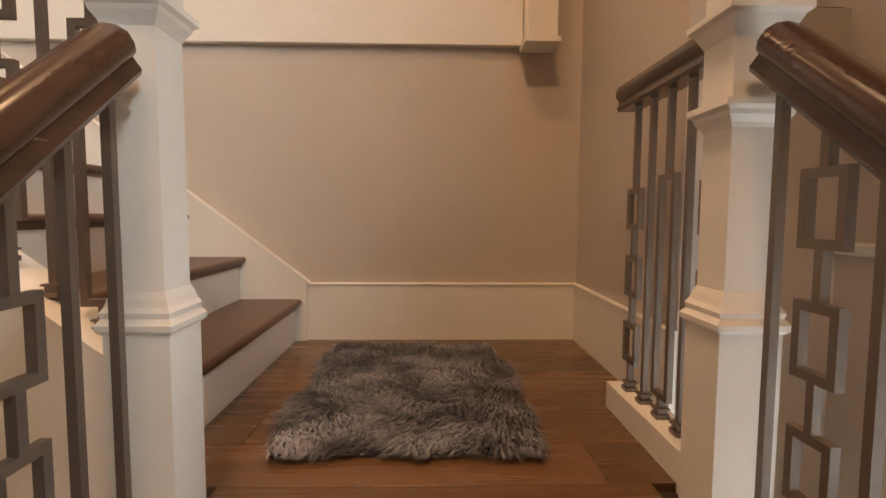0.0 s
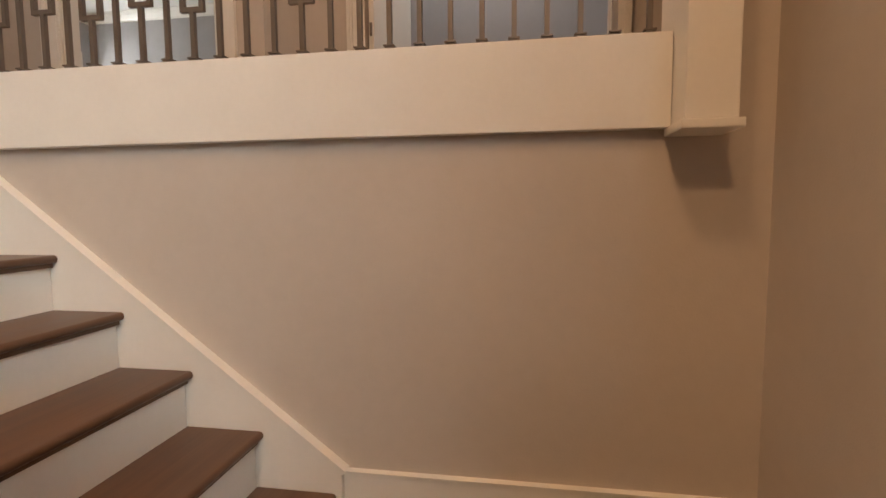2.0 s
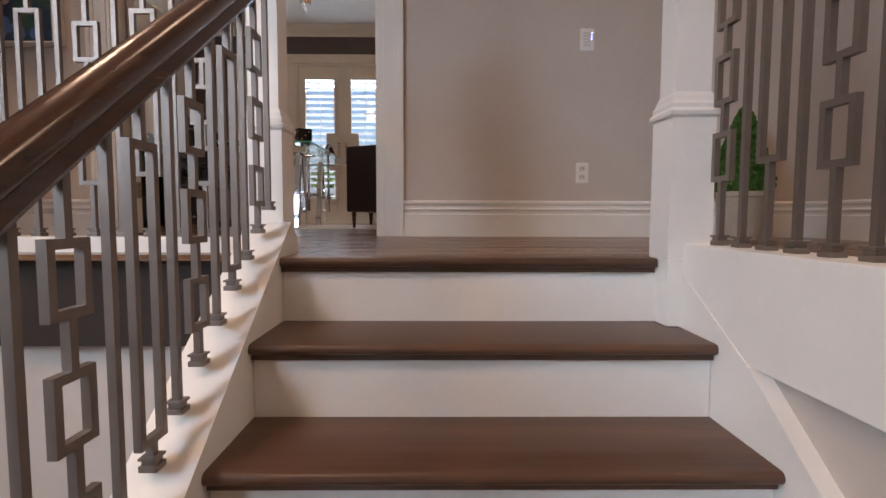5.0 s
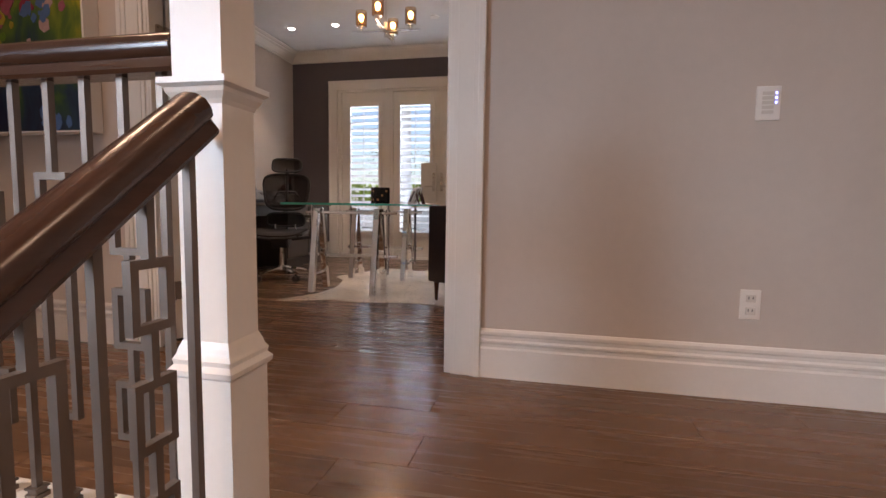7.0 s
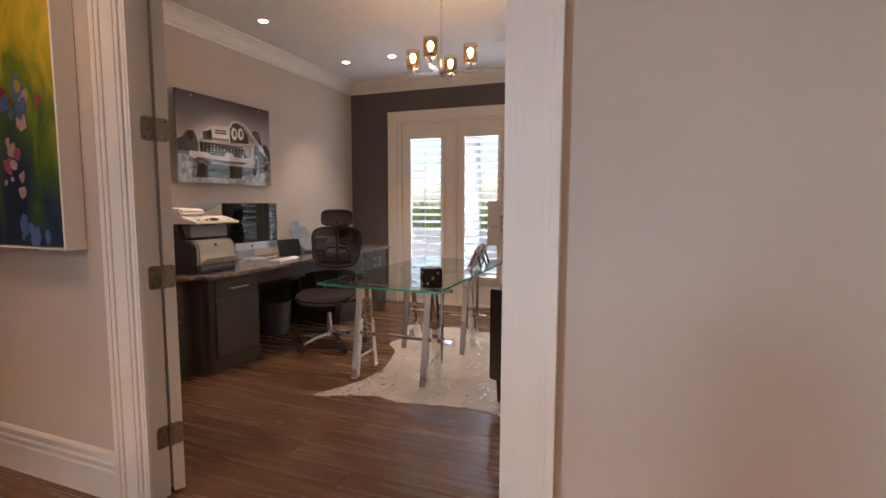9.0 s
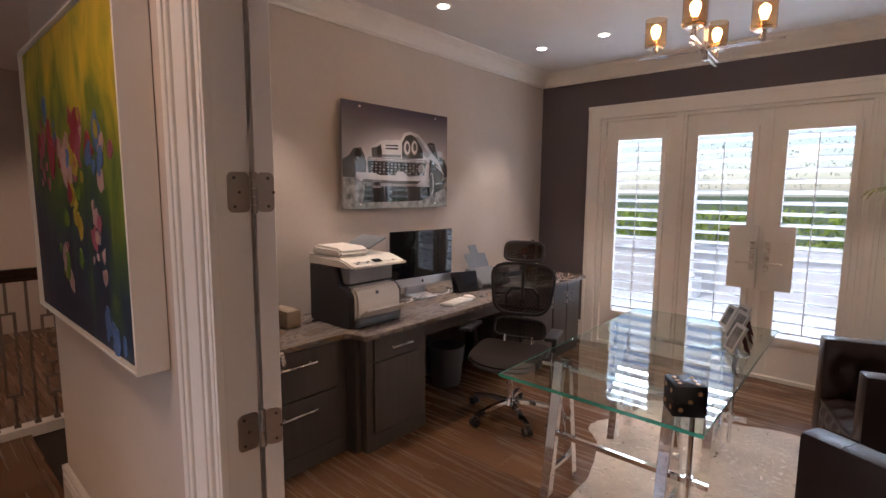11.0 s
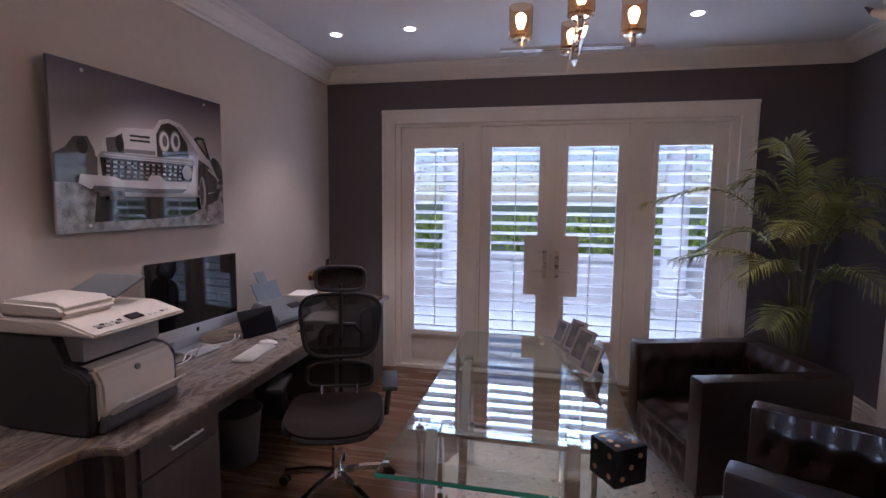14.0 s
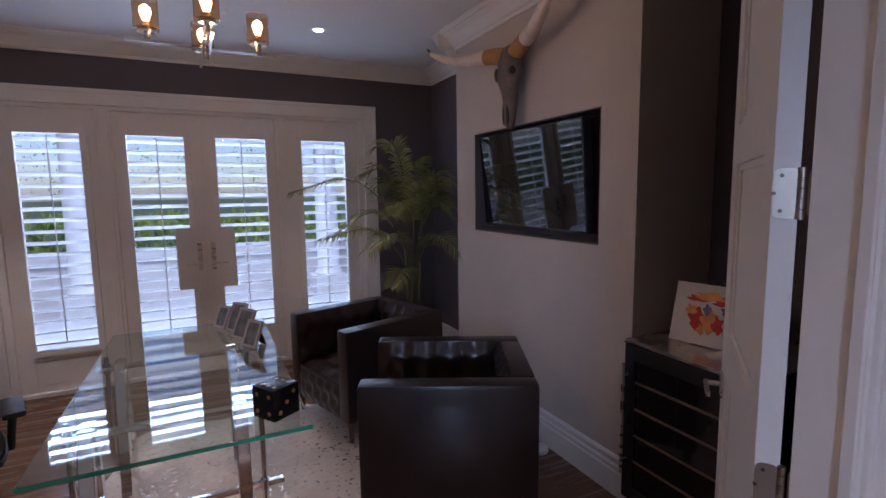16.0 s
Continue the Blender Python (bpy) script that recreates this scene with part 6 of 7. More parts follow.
nt = SKYG.node_tree
tc, sp, cr = nt.nodes.new("ShaderNodeTexCoord"), nt.nodes.new("ShaderNodeSeparateXYZ"), nt.nodes.new("ShaderNodeValToRGB")
nt.links.new(tc.outputs["Object"], sp.inputs[0])
nt.links.new(sp.outputs["Z"], cr.inputs[0])
cr.color_ramp.elements[0].position, cr.color_ramp.elements[0].color = 0.36, (0.44, 0.40, 0.40, 1)
cr.color_ramp.elements[1].position, cr.color_ramp.elements[1].color = 0.72, (0.085, 0.07, 0.095, 1)
nt.links.new(cr.outputs[0], nt.nodes["Principled BSDF"].inputs["Base Color"])
ink("far_trees", [(0, 0.44), (0.05, 0.50), (0.1, 0.47), (0.2, 0.46), (0.85, 0.44), (0.92, 0.55), (0.97, 0.52), (1, 0.44), (1, 0.30), (0, 0.30)], 0.08)
ink("meadow", [(0, 0), (1, 0), (1, 0.33), (0, 0.33)], GRND)
ink("second_car", [(0.0, 0.30), (0.0, 0.46), (0.05, 0.50), (0.09, 0.57), (0.15, 0.58), (0.18, 0.50), (0.20, 0.30)], 0.16)
ink("second_lamp", oval(0.125, 0.52, 0.025, 0.05), 0.03)
ink("shadow", [(0.16, 0.06), (0.18, 0.24), (0.78, 0.24), (0.98, 0.30), (0.95, 0.20), (0.70, 0.07)], 0.03)
ink("body", [(0.19, 0.22), (0.19, 0.47), (0.24, 0.60), (0.32, 0.665), (0.50, 0.69), (0.54, 0.765), (0.60, 0.785), (0.68, 0.765), (0.78, 0.66), (0.90, 0.50), (0.96, 0.36), (0.94, 0.27), (0.80, 0.22)], 0.60)
ink("body_side", [(0.79, 0.24), (0.80, 0.52), (0.88, 0.47), (0.955, 0.36), (0.94, 0.27)], 0.16)
ink("cabin", [(0.77, 0.67), (0.80, 0.695), (0.85, 0.69), (0.90, 0.52), (0.87, 0.53)], 0.08)
ink("cabin_glass", [(0.79, 0.655), (0.81, 0.675), (0.84, 0.67), (0.87, 0.56)], 0.28)
ink("left_pod", [(0.24, 0.50), (0.235, 0.585), (0.285, 0.60), (0.32, 0.63), (0.33, 0.50)], 0.16)
ink("left_lamp", oval(0.305, 0.56, 0.022, 0.055), 0.03)
ink("bonnet", [(0.33, 0.505), (0.33, 0.65), (0.50, 0.68), (0.505, 0.51)], 0.60)
ink("bonnet_shade", [(0.33, 0.505), (0.33, 0.53), (0.505, 0.54), (0.505, 0.51)], 0.28)
for v in (0.585, 0.615):
    ink("bonnet_slot", [(0.36, v), (0.36, v + 0.013), (0.475, v + 0.02), (0.475, v + 0.005)], 0.03)
ink("right_pod", [(0.515, 0.50), (0.515, 0.66), (0.55, 0.735), (0.60, 0.755), (0.65, 0.735), (0.72, 0.62), (0.73, 0.52)], 0.03)
ink("pod_lip", [(0.655, 0.735), (0.67, 0.745), (0.80, 0.56), (0.78, 0.53), (0.73, 0.55), (0.72, 0.62)], 0.42)
for cu, cv in ((0.563, 0.615), (0.637, 0.625)):
    ink("headlight_ring", oval(cu, cv, 0.036, 0.080), 0.28)
    ink("headlight", oval(cu, cv, 0.030, 0.068), 0.60)
    ink("headlight_core", oval(cu + 0.004, cv + 0.005, 0.016, 0.042), 0.16)
ink("chrome_lip", [(0.19, 0.465), (0.21, 0.50), (0.76, 0.505), (0.78, 0.47), (0.50, 0.475)], 0.42)
ink("chrome_glint", [(0.22, 0.478), (0.22, 0.486), (0.74, 0.49), (0.74, 0.483)], 0.60)
ink("grille", [(0.21, 0.32), (0.20, 0.462), (0.76, 0.468), (0.74, 0.34)], 0.03)
for k in range(4):
    for q in range(13):
        ink("grille_stud", [(0.225 + q * 0.035, 0.345 + k * 0.029), (0.245 + q * 0.035, 0.345 + k * 0.029), (0.245 + q * 0.035, 0.360 + k * 0.029), (0.225 + q * 0.035, 0.360 + k * 0.029)], 0.28 if (k + q) % 2 else 0.42)
ink("side_lamp", oval(0.70, 0.405, 0.035, 0.055), 0.42)
ink("bumper", [(0.09, 0.30), (0.10, 0.35), (0.26, 0.345), (0.30, 0.325), (0.44, 0.33), (0.46, 0.37), (0.52, 0.37), (0.56, 0.32), (0.78, 0.315), (0.80, 0.28), (0.66, 0.25), (0.48, 0.245), (0.30, 0.255), (0.16, 0.25)], 0.60)
ink("bumper_shade", [(0.14, 0.255), (0.16, 0.285), (0.46, 0.275), (0.70, 0.28), (0.66, 0.25), (0.48, 0.245)], 0.16)
ink("plate", [(0.23, 0.20), (0.225, 0.275), (0.31, 0.28), (0.31, 0.205)], 0.28)
ink("plate_mark", [(0.245, 0.222), (0.243, 0.255), (0.295, 0.258), (0.295, 0.226)], 0.08)
ink("wheel_arch", oval(0.825, 0.31, 0.034, 0.185), 0.03)
ink("tyre", oval(0.812, 0.25, 0.026, 0.135), 0.42)
ink("tyre_core", oval(0.806, 0.25, 0.016, 0.105), 0.08)
ink("side_strip", [(0.86, 0.44), (0.95, 0.355), (0.952, 0.365), (0.862, 0.455)], 0.60)

# ---- office doors ----


def door_leaf(x, y, ang, w, side, label):
    """A panelled leaf hinged at x, y; side: +1 if it runs to +x when shut."""
    ob = thing("door_3" if side > 0 else "door_4", pose(x, y, 0.012, 0, 0, ang), label, "door", "office double door", "structure")
    t, h = 0.045, DOORH - 0.035
    sx = side

    def add(nm, x0, x1, z0, z1, th, parent=ob, mt=PAINT, bev=0.002):
        bm = bmesh.new()
        box(bm, (min(sx * x0, sx * x1), -th / 2 - t / 2, z0), (max(sx * x0, sx * x1), th / 2 - t / 2, z1), bev)
        return part(nm, bm, mt, parent)
    add("stile", 0.002, 0.115, 0, h, t)
    add("stile", w - 0.115, w, 0, h, t)
    for a, b in ((0.0, 0.22), (0.95, 1.08), (1.62, 1.74), (2.29, h)):
        add("rail", 0.115, w - 0.115, a, b, t)
    for a, b in ((0.22, 0.95), (1.08, 1.62), (1.74, 2.29)):
        add("panel", 0.115, w - 0.115, a, b, 0.014, bev=0)
        bm = bmesh.new()
        for yy in (-1, 1):
            for lo, hi in (((0.115, a), (0.135, b)), ((w - 0.135, a), (w - 0.115, b)), ((0.135, a), (w - 0.135, a + 0.02)), ((0.135, b - 0.02), (w - 0.135, b))):
                y0, y1 = (-t / 2 + yy * 0.007, -t / 2 + yy * 0.014)
                box(bm, (min(sx * lo[0], sx * hi[0]), min(y0, y1), lo[1]), (max(sx * lo[0], sx * hi[0]), max(y0, y1), hi[1]), 0.003)
        part("panel_moulding", bm, PAINT, ob)
    bm = bmesh.new()
    for yy, s in ((0, 1), (-t, -1)):
        box(bm, (sx * (w - 0.06) - 0.024, min(yy, yy + s * 0.008), 0.86), (sx * (w - 0.06) + 0.024, max(yy, yy + s * 0.008), 0.94), 0.003)
        cyl(bm, (sx * (w - 0.06), yy, 0.90), (sx * (w - 0.06), yy + s * 0.05, 0.90), 0.009, seg=10)
        box(bm, (min(sx * (w - 0.05), sx * (w - 0.17)), min(yy + s * 0.043, yy + s * 0.057), 0.891), (max(sx * (w - 0.05), sx * (w - 0.17)), max(yy + s * 0.043, yy + s * 0.057), 0.909), 0.004)
    part("lever_handle", bm, STEEL, ob, "brushed nickel lever handle", True)
    return ob


door_leaf(OX0 + 0.024, WT + 0.014, 154, 0.735, 1, "open white panelled door leaf with nickel hinges")
door_leaf(OX1 - 0.014, WT + 0.024, -141, 0.735, -1, "open white panelled door leaf with nickel hinges")


NICKEL = mat("satin_nickel", (0.40, 0.34, 0.28), 0.36, 0.9, var=0.1)


def hinge(x, y, z, ang):
    ob = thing("hinge", pose(x, y, z), "brushed nickel butt hinge on the jamb", "hinge", "office door hinges")
    part("knuckle", (lambda b: ([cyl(b, (0, 0, -0.05 + 0.02 * k), (0, 0, -0.0315 + 0.02 * k), 0.0075, seg=12) for k in range(5)], b)[1])(bmesh.new()), NICKEL, ob, "", True)
    s = 1 if x < -0.7 else -1
    for nm, lo, hi, m in (("plate", (-0.001, -0.058, -0.048), (0.0015, -0.004, 0.048), pose(-s * 0.0045, -0.006, 0)), ("plate", (-0.001, 0.004, -0.048), (0.0015, 0.046, 0.048), pose(0, 0, 0, 0, 0, ang))):
        bm = bmesh.new()
        box(bm, lo, hi)
        bmesh.ops.bevel(bm, geom=[e for e in bm.edges if abs(e.verts[0].co.x - e.verts[1].co.x) > 0.001], offset=0.014, segments=4, profile=0.5, affect="EDGES")
        bmesh.ops.transform(bm, matrix=m, verts=bm.verts)
        p = part(nm, bm, NICKEL, ob, "", True)
        for k in (-0.034, 0.0, 0.034):
            cy = -0.042 if lo[1] < 0 else 0.032
            part("screw", (lambda b: (cyl(b, m @ Vector((-0.002, cy + (0.012 if k == 0 else 0), k)), m @ Vector((0.0025, cy + (0.012 if k == 0 else 0), k)), 0.004, seg=10), b)[1])(bmesh.new()), mat("screw_dark", (0.12, 0.10, 0.09), 0.4, 0.8), p)
    return ob


for z in (0.27, 0.95, 1.55, 2.2):
    hinge(OX0 + 0.0235, WT + 0.012, z, -26)
    hinge(OX1 - 0.0132, WT + 0.022, z, 39)

# ---- hall ----
pa = thing("abstract_painting", pose(-2.378, -0.002, 1.065), "abstract flower canvas in yellow, green and blue, white float frame", "painting")
m = bpy.data.materials.new("abstract_oil")
m.use_nodes = True
nt = m.node_tree
b = nt.nodes["Principled BSDF"]
b.inputs["Roughness"].default_value = 0.45
tc = nt.nodes.new("ShaderNodeTexCoord")
sp = nt.nodes.new("ShaderNodeSeparateXYZ")
nt.links.new(tc.outputs["Object"], sp.inputs[0])
mp = nt.nodes.new("ShaderNodeMapping")
mp.inputs["Scale"].default_value = (5.5, 1, 2.4)
nt.links.new(tc.outputs["Object"], mp.inputs[0])
nz = nt.nodes.new("ShaderNodeTexNoise")
nz.inputs["Scale"].default_value, nz.inputs["Detail"].default_value, nz.inputs["Distortion"].default_value = 1.4, 6, 0.9
nt.links.new(mp.outputs[0], nz.inputs[0])
mad = nt.nodes.new("ShaderNodeMath")
mad.operation = "MULTIPLY_ADD"
mad.inputs[1].default_value = 0.95
nt.links.new(nz.outputs[0], mad.inputs[0])
zr = nt.nodes.new("ShaderNodeMath")
zr.operation = "MULTIPLY_ADD"
zr.inputs[1].default_value, zr.inputs[2].default_value = 0.80, -0.50
nt.links.new(sp.outputs["Z"], zr.inputs[0])
xr = nt.nodes.new("ShaderNodeMath")
xr.operation = "MULTIPLY_ADD"
xr.inputs[1].default_value = 0.16
nt.links.new(sp.outputs["X"], xr.inputs[0])
nt.links.new(zr.outputs[0], xr.inputs[2])
nt.links.new(xr.outputs[0], mad.inputs[2])
cr = nt.nodes.new("ShaderNodeValToRGB")
e = cr.color_ramp.elements
e[0].position, e[0].color = 0.08, (0.012, 0.016, 0.045, 1)
e[1].position, e[1].color = 0.86, (0.62, 0.45, 0.03, 1)
for p_, c_ in ((0.2, (0.018, 0.04, 0.075, 1)), (0.30, (0.03, 0.07, 0.04, 1)), (0.42, (0.07, 0.13, 0.02, 1)), (0.55, (0.16, 0.21, 0.02, 1)), (0.68, (0.38, 0.33, 0.02, 1))):
    k_ = e.new(p_)
    k_.color = c_
nt.links.new(mad.outputs[0], cr.inputs[0])
nt.links.new(cr.outputs[0], b.inputs["Base Color"])
bp = nt.nodes.new("ShaderNodeBump")
bp.inputs["Strength"].default_value, bp.inputs["Distance"].default_value = 0.6, 0.004
nt.links.new(nz.outputs[0], bp.inputs["Height"])
nt.links.new(bp.outputs[0], b.inputs["Normal"])
part("canvas", (lambda q: (box(q, (-0.595, -0.070, 0.012), (0.595, -0.004, 1.018), 0.002), q)[1])(bmesh.new()), m, pa, "thickly painted canvas")
for lo, hi in (((-0.615, -0.082, 0), (-0.603, -0.001, 1.03)), ((0.603, -0.082, 0), (0.615, -0.001, 1.03)), ((-0.603, -0.082, 0), (0.603, -0.001, 0.008)), ((-0.603, -0.082, 1.022), (0.603, -0.001, 1.03))):
    part("frame", (lambda q: (box(q, lo, hi, 0.001), q)[1])(bmesh.new()), PAINT, pa, "white float frame")
rs = random.Random(11)
DAB = [mat("dab_pink", (0.30, 0.08, 0.13), 0.5, var=0.3), mat("dab_pale", (0.42, 0.28, 0.28), 0.5, var=0.3), mat("dab_crimson", (0.25, 0.02, 0.05), 0.5, var=0.3), mat("dab_blue", (0.07, 0.14, 0.32), 0.5, var=0.3), mat("dab_yellow", (0.35, 0.27, 0.03), 0.5, var=0.3), mat("dab_green", (0.10, 0.2, 0.02), 0.5, var=0.3)]
for k in range(120):
    cl = rs.choice(((-0.36, 0.60, 0), (-0.05, 0.60, 1), (0.10, 0.62, 0), (0.34, 0.62, 3), (0.28, 0.36, 1), (-0.2, 0.62, 2), (0.42, 0.10, 3), (0.05, 0.45, 4), (-0.1, 0.25, 5), (0.12, 0.70, 2)))
    u, v = cl[0] + rs.gauss(0, 0.045), min(0.98, max(0.04, cl[1] + rs.gauss(0, 0.06)))
    r = rs.uniform(0.012, 0.045)
    bm = bmesh.new()
    n = 7
    prism(bm, [(u + r * rs.uniform(0.5, 1.1) * math.cos(2 * math.pi * i / n), v + 1.3 * r * rs.uniform(0.5, 1.1) * math.sin(2 * math.pi * i / n)) for i in range(n)], "y", -0.0708 - 0.00002 * k, -0.069)
    part("paint_dab", bm, DAB[cl[2] if rs.random() < 0.65 else rs.randrange(6)], pa)

kp = thing("keypad", pose(1.193, 0, 1.124), "white wall keypad with a column of blue lights", "keypad")
part("plate", (lambda q: (box(q, (-0.041, -0.007, -0.062), (0.041, -0.0005, 0.062), 0.003), q)[1])(bmesh.new()), PAINT, kp)
for k in range(5):
    part("button", (lambda q: (box(q, (-0.022, -0.0095, -0.038 + k * 0.017), (0.018, -0.007, -0.026 + k * 0.017), 0.001), q)[1])(bmesh.new()), OFFWHITE, kp)
    if k > 1:
        part("indicator", (lambda q: (box(q, (0.022, -0.0085, -0.036 + k * 0.017), (0.028, -0.007, -0.028 + k * 0.017)), q)[1])(bmesh.new()), LED, kp, "small blue light")


def outlet(m_):
    ob = thing("wall_outlet", m_, "white double wall socket plate", "socket", "hall sockets")
    part("plate", (lambda q: (box(q, (-0.036, -0.006, -0.058), (0.036, -0.0005, 0.058), 0.003), q)[1])(bmesh.new()), PAINT, ob)
    for s in (-1, 1):
        r = part("receptacle", (lambda q: (box(q, (-0.017, -0.0085, s * 0.024 - 0.015), (0.017, -0.006, s * 0.024 + 0.015), 0.004), q)[1])(bmesh.new()), OFFWHITE, ob)
        for dx in (-0.007, 0.007):
            part("slot", (lambda q: (box(q, (dx - 0.0015, -0.0092, s * 0.024 - 0.003), (dx + 0.0015, -0.0085, s * 0.024 + 0.008)), q)[1])(bmesh.new()), BLACK, r)


outlet(pose(1.18, 0, 0.371))
outlet(pose(2.5, -0.22, 0.36, 0, 0, -90))

tp = thing("topiary", pose(1.95, -0.27, 0), "clipped cone topiary in a pale pot in the hall", "plant")
part("pot", (lambda q: (lathe(q, [(0.09, 0), (0.095, 0.01), (0.12, 0.22), (0.13, 0.225), (0.13, 0.25), (0.11, 0.25), (0.105, 0.2)], seg=20), q)[1])(bmesh.new()), mat("sand_pot", (0.42, 0.35, 0.27), 0.7), tp, "", True)
part("trunk", (lambda q: (cyl(q, (0, 0, 0.2), (0, 0, 0.5), 0.015, seg=8), q)[1])(bmesh.new()), STEM, tp)
bm = bmesh.new()
rs = random.Random(3)
for _ in range(5200):
    t = rs.random() ** 0.8
    z = 0.24 + t * 0.44
    r = (0.145 * (1 - t) ** 0.75 * min(1, 0.6 + t * 4) + 0.012) * rs.uniform(0.7, 1.08)
    a = rs.uniform(0, 6.283)
    c = Vector((r * math.cos(a), r * math.sin(a), z))
    s = 0.017
    M = Matrix.Translation(c) @ Euler((rs.uniform(0, 6), rs.uniform(0, 6), rs.uniform(0, 6))).to_matrix().to_4x4()
    bm.faces.new([bm.verts.new(M @ Vector(v)) for v in ((-s, 0, 0), (0, -s * 0.5, 0), (s, 0, 0), (0, s * 0.5, 0))])
tagged(part("crown", bm, mat("topiary_leaf", (0.055, 0.14, 0.018), 0.6, var=0.4), tp, "dense clipped leaves"), kind="stuff")

# rose picture across the void
rp_ = thing("rose_painting", pose(-7.195, 1.35, 0.95), "large pink rose painting in a thin gold frame", "painting")
part("canvas", (lambda q: (box(q, (0, -0.6, 0), (0.02, 0.6, 0.85)), q)[1])(bmesh.new()), PAPER, rp_)
for k, (u, v, r) in enumerate(((-0.15, 0.5, 0.32), (-0.1, 0.5, 0.24), (-0.15, 0.47, 0.17), (-0.2, 0.5, 0.1), (0.35, 0.3, 0.2), (0.35, 0.3, 0.12))):
    bm = bmesh.new()
    prism(bm, [(u + r * (1 + 0.15 * math.sin(5 * a + k)) * math.cos(a), v + r * (1 + 0.15 * math.cos(4 * a)) * math.sin(a)) for a in [i * math.pi / 14 for i in range(28)]], "x", 0.021 + 0.0006 * k, 0.0213 + 0.0006 * k)
    part("petal", bm, DAB[(0, 1, 0, 2, 3, 0)[k]], rp_)
for lo, hi in (((0, -0.62, -0.02), (0.03, -0.6, 0.87)), ((0, 0.6, -0.02), (0.03, 0.62, 0.87)), ((0, -0.6, -0.02), (0.03, 0.6, 0)), ((0, -0.6, 0.85), (0.03, 0.6, 0.87))):
    part("frame", (lambda q: (box(q, lo, hi), q)[1])(bmesh.new()), GOLD, rp_)

# ---- bedroom seen through the balusters ----
LINEN = mat("cream_linen", (0.62, 0.56, 0.49), 0.9, var=0.15, scale=6, bump=0.3, bump_scale=60)
BEDW = wood("bed_wood", (0.10, 0.06, 0.04), (0.2, 0.13, 0.09), 0.5, 0, 0.0)
bd = thing("bed", pose(5.7, 1.75, 0), "cream upholstered bed with a tufted headboard, made up", "bed")
part("base", (lambda q: (box(q, (-1.1, -0.8, 0.12), (1.05, 0.8, 0.40), 0.03), q)[1])(bmesh.new()), BEDW, bd, "dark wooden bed base")
part("mattress", (lambda q: (box(q, (-1.05, -0.79, 0.40), (1.03, 0.79, 0.58), 0.05), q)[1])(bmesh.new()), LINEN, bd, "", True)
bm = bmesh.new()
slab(bm, 24, 20, lambda u, v: (Vector((-0.25 + u * 0.82, v * 0.90, 0.64 + 0.02 * math.sin(9 * u + 3 * v) + 0.015 * math.sin(13 * v) - 0.30 * max(0, abs(v) - 0.85) / 0.15)), Vector((0, 0, 1))), 0.07)
part("duvet", bm, mat("patterned_duvet", (0.50, 0.44, 0.38), 0.9, var=0.3, scale=5), bd, "rumpled patterned duvet", True)
bm = bmesh.new()
tufted(bm, 1.7, 1.0, 9, 5, 0.05, pose(1.06, 0, 0.62, 0, 0, -90))
hb = part("headboard", bm, LINEN, bd, "tall tufted cream headboard", True)
bm = bmesh.new()
prism(bm, [(-0.9, 0.1), (-0.9, 1.45), (-0.8, 1.58), (-0.5, 1.66), (0.5, 1.66), (0.8, 1.58), (0.9, 1.45), (0.9, 0.1)], "x", 1.07, 1.17)
part("headboard_back", bm, LINEN, bd)
bm = bmesh.new()
tufted(bm, 1.7, 0.55, 9, 3, 0.04, pose(-1.17, 0, 0.18, 0, 0, 90))
box(bm, (-1.18, -0.86, 0.08), (-1.10, 0.86, 0.76), 0.03)
part("footboard", bm, LINEN, bd, "low tufted footboard", True)
for x in (-1.1, 1.1):
    for y in (-0.8, 0.8):
        part("leg", (lambda q: (cyl(q, (x, y, 0), (x, y, 0.14), 0.025, 0.04, 10), q)[1])(bmesh.new()), BEDW, bd)
for k, (x, y, r, t) in enumerate(((0.85, -0.45, 8, 0), (0.85, 0.25, -6, 0), (0.68, -0.15, 14, 1), (0.62, -0.55, -10, 1), (0.55, 0.3, 4, 2))):
    s = 0.9 if t else 1.1
    o = tagged(part("pillow", (lambda q: (ball(q, (0, 0, 0), (0.10 * s, 0.33 * s, 0.24 * s), 18), q)[1])(bmesh.new()), PAPER if t != 1 else LINEN, None, "", True), "plump pale pillow propped on the bed", "pillow", "bed pillows")
    put(o, pose(5.7 + x, 1.75 + y, 0.86, 0, -18, r))
ns = thing("nightstand", pose(6.45, 2.95, 0), "dark wooden nightstand beside the bed", "nightstand")
part("body", (lambda q: (box(q, (-0.25, -0.28, 0.12), (0.25, 0.28, 0.62), 0.01), q)[1])(bmesh.new()), BEDW, ns)
for x in (-0.22, 0.22):
    for y in (-0.25, 0.25):
        part("leg", (lambda q: (box(q, (x - 0.02, y - 0.02, 0), (x + 0.02, y + 0.02, 0.12)), q)[1])(bmesh.new()), BEDW, ns)
lp = thing("table_lamp", pose(6.4, 2.95, 0.62), "table lamp with a lit golden shade", "lamp")
part("base", (lambda q: (lathe(q, [(0.07, 0), (0.07, 0.02), (0.02, 0.04), (0.045, 0.14), (0.02, 0.24), (0.012, 0.3)], seg=18), q)[1])(bmesh.new()), GOLD, lp, "", True)
part("shade", (lambda q: (lathe(q, [(0.16, 0.28), (0.12, 0.50), (0.117, 0.50), (0.156, 0.28)], seg=24), q)[1])(bmesh.new()), LAMPSHADE, lp, "glowing golden shade", True)
wd = thing("window_3", pose(6.3, 3.45, 0.6), "white bedroom window with louvred shutters in daylight", "window", kind="structure")
